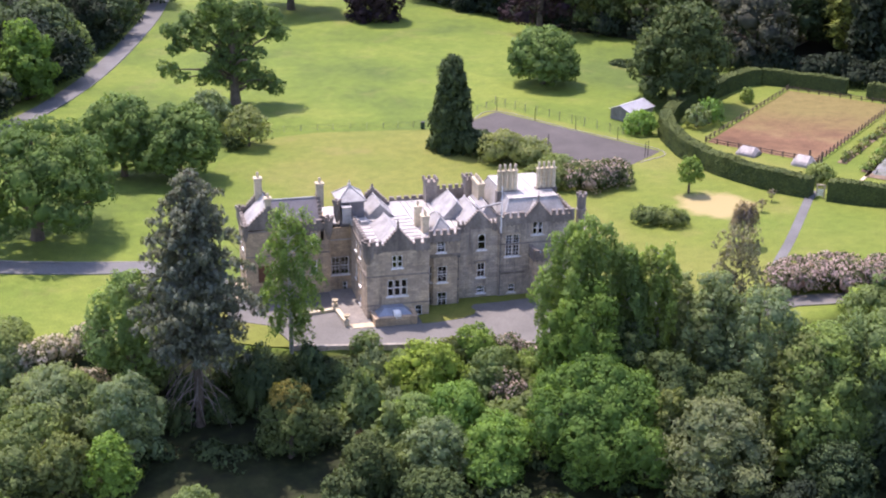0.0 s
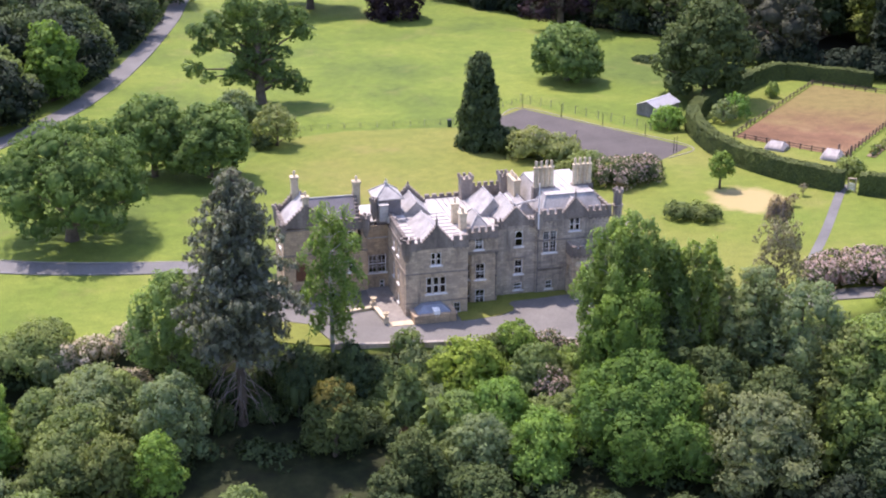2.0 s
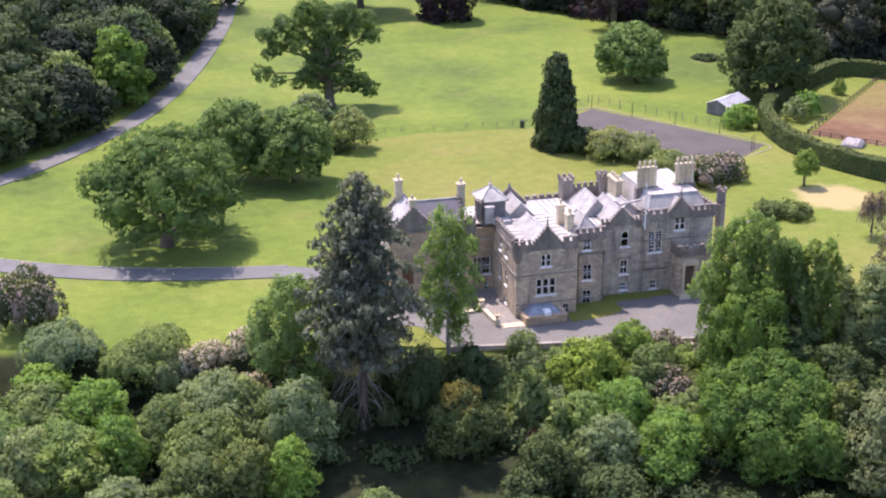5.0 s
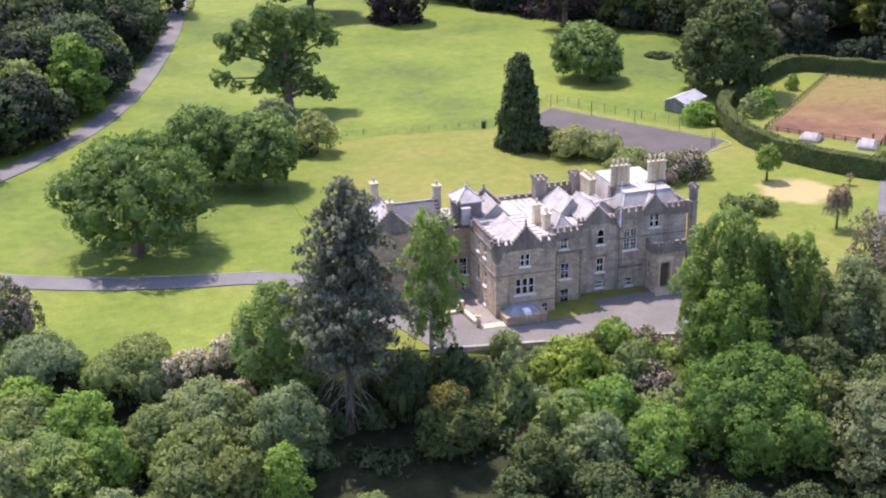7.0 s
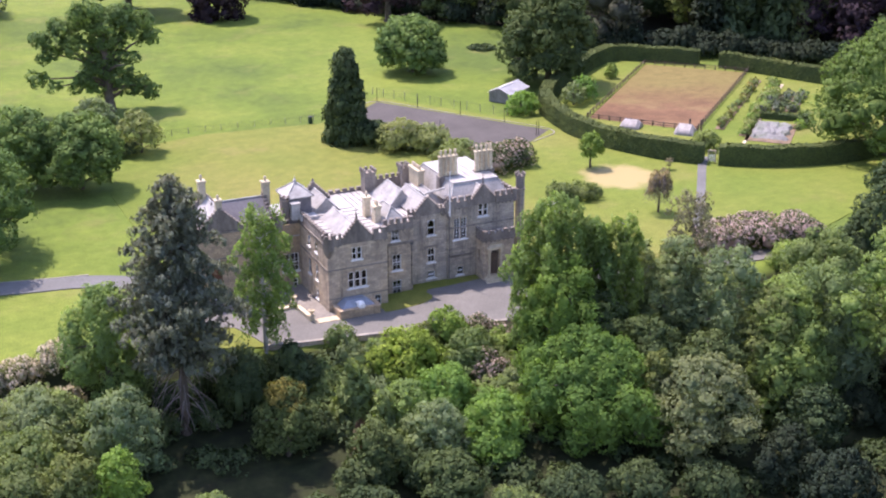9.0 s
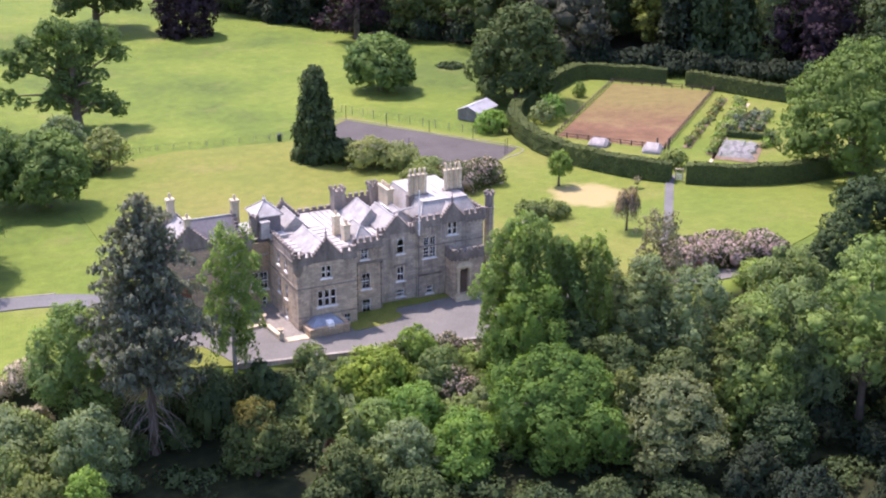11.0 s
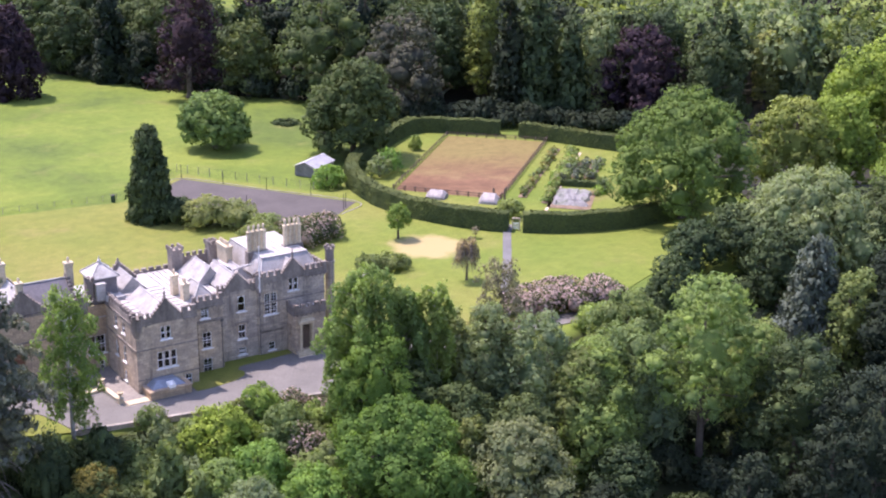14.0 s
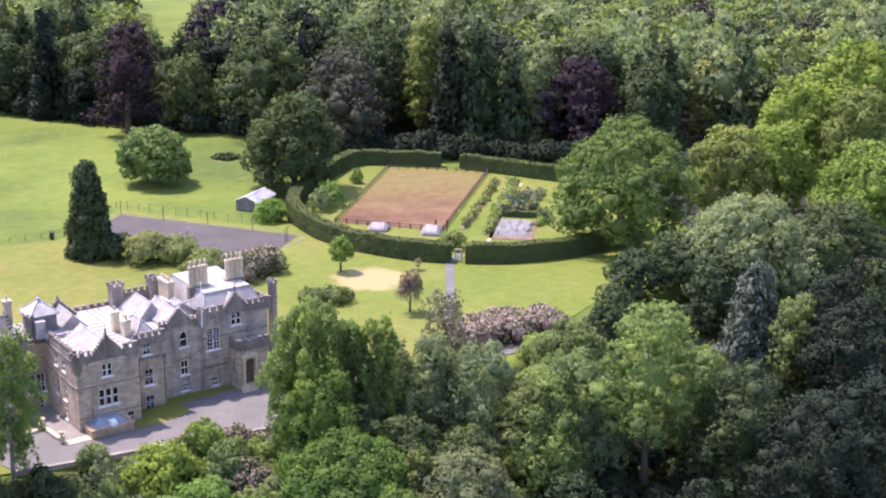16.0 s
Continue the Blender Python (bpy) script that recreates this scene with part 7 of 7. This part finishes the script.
def build_undergrowth():
    """Brambles, ferns and saplings under the trees of the bank, past counting."""
    rng = np.random.default_rng(8)
    out = []
    for _ in range(360):
        x = rng.uniform(-76, 120)
        e = float(np.interp(x, EDGE_X, EDGE_Y))
        y = e - 2.5 - rng.random() * 50
        if -27 < x < -15 and -34 < y < -17:
            if rng.random() < 0.75:
                continue
        r, h = rng.uniform(1.0, 2.3), rng.uniform(0.8, 2.4)
        out.append(moved(sprays(rng, [(0, 0, h * 0.4), (r * 0.5, r * 0.3, h * 0.3), (-r * 0.4, r * 0.3, h * 0.35)], [(r, r, h * 0.6), (r * 0.7, r * 0.7, h * 0.5), (r * 0.7, r * 0.7, h * 0.5)], 240, 0.42, low=-0.2), x, y, ground_z(x, y)))
    tagged(new("undergrowth", leaf_mesh("undergrowth", np.concatenate(out), LEAF["dark"])), "dark tangled undergrowth below the trees", "undergrowth", kind="stuff")


build_undergrowth()


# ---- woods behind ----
# litter with the darkness under the trees put into its colour
SHADED_LITTER = surface("shaded_leaf_litter", (0.020, 0.021, 0.012), coarse=0.3, fine=2.0, spread=0.35, bump=0.4)
sheet("wood_floor", [(56, 222), (68, 201), (77, 184), (90, 166), (102, 151.5), (112, 139), (122, 125), (133, 114), (148, 103), (156, 90), (158, 74), (150, 50), (138, 30), (128, 10), (122, -4), (330, -60), (420, 200), (300, 360), (180, 420), (70, 420), (46, 320)], 0.045, SHADED_LITTER, "leaf litter under the wood, darkened for its shade", "wood floor")
sheet("wood_floor_west", [(-66, 96), (-56, 111), (-47, 127), (-40, 148), (-32, 171), (-25, 197), (-19, 224), (-60, 330), (-160, 300), (-160, 90)], 0.045, SHADED_LITTER, "leaf litter under the wood, darkened for its shade", "wood floor")


sheet("meadow", [(122, 312), (152, 292), (208, 368), (250, 455), (196, 462), (150, 380)], 0.09, PASTURE, "bright green meadow seen between the trees", "meadow")


def wood_tree(x, y, h, r, colour, seed, kind="broad"):
    if kind == "spruce":
        return conifer_tree(x, y, h, r, colour, "tall dark conifer at the edge of the wood", seed=seed, taper=0.7, size=0.85, group="trees at the wood's edge", tiers=18)
    return broad_tree(x, y, h, r, colour, "wood", seed=seed, clear=0.0, lobes=12, limbs=3, leaves=2600, size=0.56, spread=0.3)


def build_wood_front():
    """The trees that stand out along the wood's edge behind the park."""
    spots = []
    for kind, colour, x, y, h, r in (
            ("spruce", "shade", 69.3, 199.3, 30.8, 5.4), ("broad", "copper", 78.8, 168.2, 30.2, 8.8), ("broad", "oak", 94.4, 164.1, 20.3, 7.3), ("broad", "oak", 108.1, 151.6, 29.3, 12.6),
            ("broad", "bronzetop", 117.1, 125.6, 26.1, 10.6), ("broad", "oaklight", 142.8, 126.6, 31.5, 6.4), ("broad", "copper", 122.2, 207.8, 29.2, 10.5), ("spruce", "dark", 141.6, 103.9, 34.7, 5.6),
            ("spruce", "dark", 148.3, 99.6, 28.7, 5.0), ("spruce", "shade", 136.6, 108.5, 33.5, 5.0), ("broad", "copper", 162.1, 88.8, 24.8, 9.0), ("spruce", "dark", 185.4, 84.3, 27.9, 5.8),
            ("spruce", "shade", 179.4, 87.1, 24.5, 5.2), ("spruce", "grey", 208.1, 80.3, 29.9, 7.2), ("broad", "pale", 199.4, 84.3, 20.9, 3.4), ("broad", "grey", 156.4, 98.6, 27.1, 6.4),
            ("broad", "shade", 75.3, 190.4, 14.3, 4.8), ("broad", "dark", 62.8, 213.7, 21.5, 7.4), ("broad", "syc", -46.4, 124.6, 17.0, 5.8)):
        wood_tree(x, y, h, r, colour, int(x), kind)
        spots.append((x, y, r))
    return spots


FRONT = build_wood_front()


def build_wood_edge():
    rng = random.Random(11)
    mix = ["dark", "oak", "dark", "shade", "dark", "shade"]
    k = 0
    east = [(56, 225), (68, 205), (77, 189), (89, 171), (101, 157), (111, 144.5), (121, 132), (132, 121), (146, 110), (157, 97), (162, 83), (166, 70)]
    west = [(-72, 92), (-60, 108), (-50.5, 127), (-43, 147), (-35, 170), (-28, 196), (-22, 222)]
    for line, gap, rows, away in ((east, 11.0, 3, Vector((0.62, 0.78, 0))), (west, 9.5, 4, Vector((-0.95, 0.3, 0)))):
        pts = spline([(*p, 0) for p in line], gap)
        for row in range(rows):
            for p in pts:
                k += 1
                p2 = p + away * ((3.5 if line is east else 0.3) + row * 9.5 + rng.uniform(-2, 2)) + Vector((rng.uniform(-2, 2), rng.uniform(-2, 2), 0))
                if line is east:
                    h = rng.uniform(18, 29) + row * 1.5
                else:
                    h = rng.uniform(13, 18) + row * 2
                if line is east and abs(math.degrees(math.atan2(p2.x + 57, p2.y + 158)) - 24.5) < 1.6:
                    h *= 0.68
                draw = rng.random()
                if any((p2.x - a) ** 2 + (p2.y - b) ** 2 < (c + 4.5) ** 2 for a, b, c in FRONT):
                    continue
                if line is east and draw < 0.24:
                    wood_tree(p2.x, p2.y, h + 3, rng.uniform(4.2, 6.2), "dark", k, "spruce")
                elif line is west and row == 0 and k % 4 == 1:
                    wood_tree(p2.x, p2.y, h, 6.5, "mid", k)
                else:
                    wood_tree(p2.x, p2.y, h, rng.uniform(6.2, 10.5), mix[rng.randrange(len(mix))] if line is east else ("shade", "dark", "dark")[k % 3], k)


build_wood_edge()


def build_wood_shrubs():
    """Added shrubs that close the woods' foot, its shade put into their colour."""
    rng = random.Random(31)
    for line in ([(112, 121), (120, 113), (128, 106), (136, 98), (144, 90), (152, 82), (158, 72)],
                      [(60, 215), (70, 198), (79, 182), (90, 166.5), (101, 152.5), (110, 140.5), (115, 130)],
                      [(-70, 91), (-60, 104), (-51, 118), (-44, 134), (-37, 153), (-30, 174), (-24, 197)]):
        for p in spline([(*q, 0) for q in line], 6.0):
            x, y = p.x + rng.uniform(-1.2, 1.2), p.y + rng.uniform(-1.2, 1.2)
            bush(x, y, rng.uniform(4.0, 7.0), rng.uniform(3.2, 4.6), "shade", "added shrub coloured dark as shade at the foot of the wood", seed=int(x * 3 + y), group="shrubs at the wood's foot")


build_wood_shrubs()


def build_far_wood():
    """Woodland beyond the edge, crown behind crown."""
    rng = np.random.default_rng(4)
    spots = []
    for i in range(60):
        for j in range(60):
            x, y = 20 + i * 10.8 + rng.uniform(-3, 3), -60 + j * 10.8 + rng.uniform(-3, 3)
            d, a = math.hypot(x + 57, y + 158), math.degrees(math.atan2(x + 57, y + 158))
            if not (13 < a < 62) or d > 640:
                continue
            edge = np.interp(x, [20, 60, 75, 92, 110, 125, 140, 155, 172, 190, 210, 260, 400], [330, 262, 232, 206, 186, 170, 158, 146, 125, 92, 70, 30, -60])
            if y < edge or (22.7 < a < 26.3 and d > 330):
                continue
            spots.append((x, y))
    kinds = (("mid", 0.26), ("dark", 0.44), ("oaklight", 0.12), ("grey", 0.15), ("copper", 0.03))
    pick = rng.choice(len(kinds), len(spots), p=[k[1] for k in kinds])
    for n, (colour, _) in enumerate(kinds):
        out, hearts, sizes = [], [], []
        for (x, y), w0 in zip(spots, pick):
            if w0 != n:
                continue
            r, h = rng.uniform(6.4, 9.6), rng.uniform(18, 28)
            c, q = broad_lobes(rng, h, r, h * 0.2, 1.0, 8, 0.2)
            out.append(moved(sprays(rng, c, q, 480, 1.12, low=-0.2, shell=0.9, rough=0.06), x, y, 0))
            hearts.append((c[-1][0] + x, c[-1][1] + y, c[-1][2]))
            sizes.append([1.35 * v for v in q[-1]])
        what = {"mid": "mixed green", "dark": "dark green", "oaklight": "light sunlit green", "grey": "grey-green", "copper": "dark purple"}[colour]
        tagged(new("far_wood", leaf_mesh("far_wood", np.concatenate(out), LEAF[colour], (hearts, sizes), rng)), f"{what} woodland canopy crown behind crown", "woodland", kind="stuff")


build_far_wood()


def build_field_tufts():
    """A ring of rank uneaten tufts in the field."""
    rng = np.random.default_rng(12)
    out = []
    for _ in range(46):
        a, k = rng.uniform(0, 6.283), rng.uniform(0.55, 1.0)
        x, y = 87.1 + math.cos(a) * 2.9 * k, 129.9 + math.sin(a) * 2.9 * k
        out.append(moved(sprays(rng, [(0, 0, 0.1)], [(0.45, 0.45, 0.4)], 40, 0.35, low=-0.1), x, y, 0))
    tagged(new("field_tufts", leaf_mesh("field_tufts", np.concatenate(out), LEAF["dark"])), "dark rank tufts of grass in the pasture", "grass tufts", kind="stuff")


build_field_tufts()
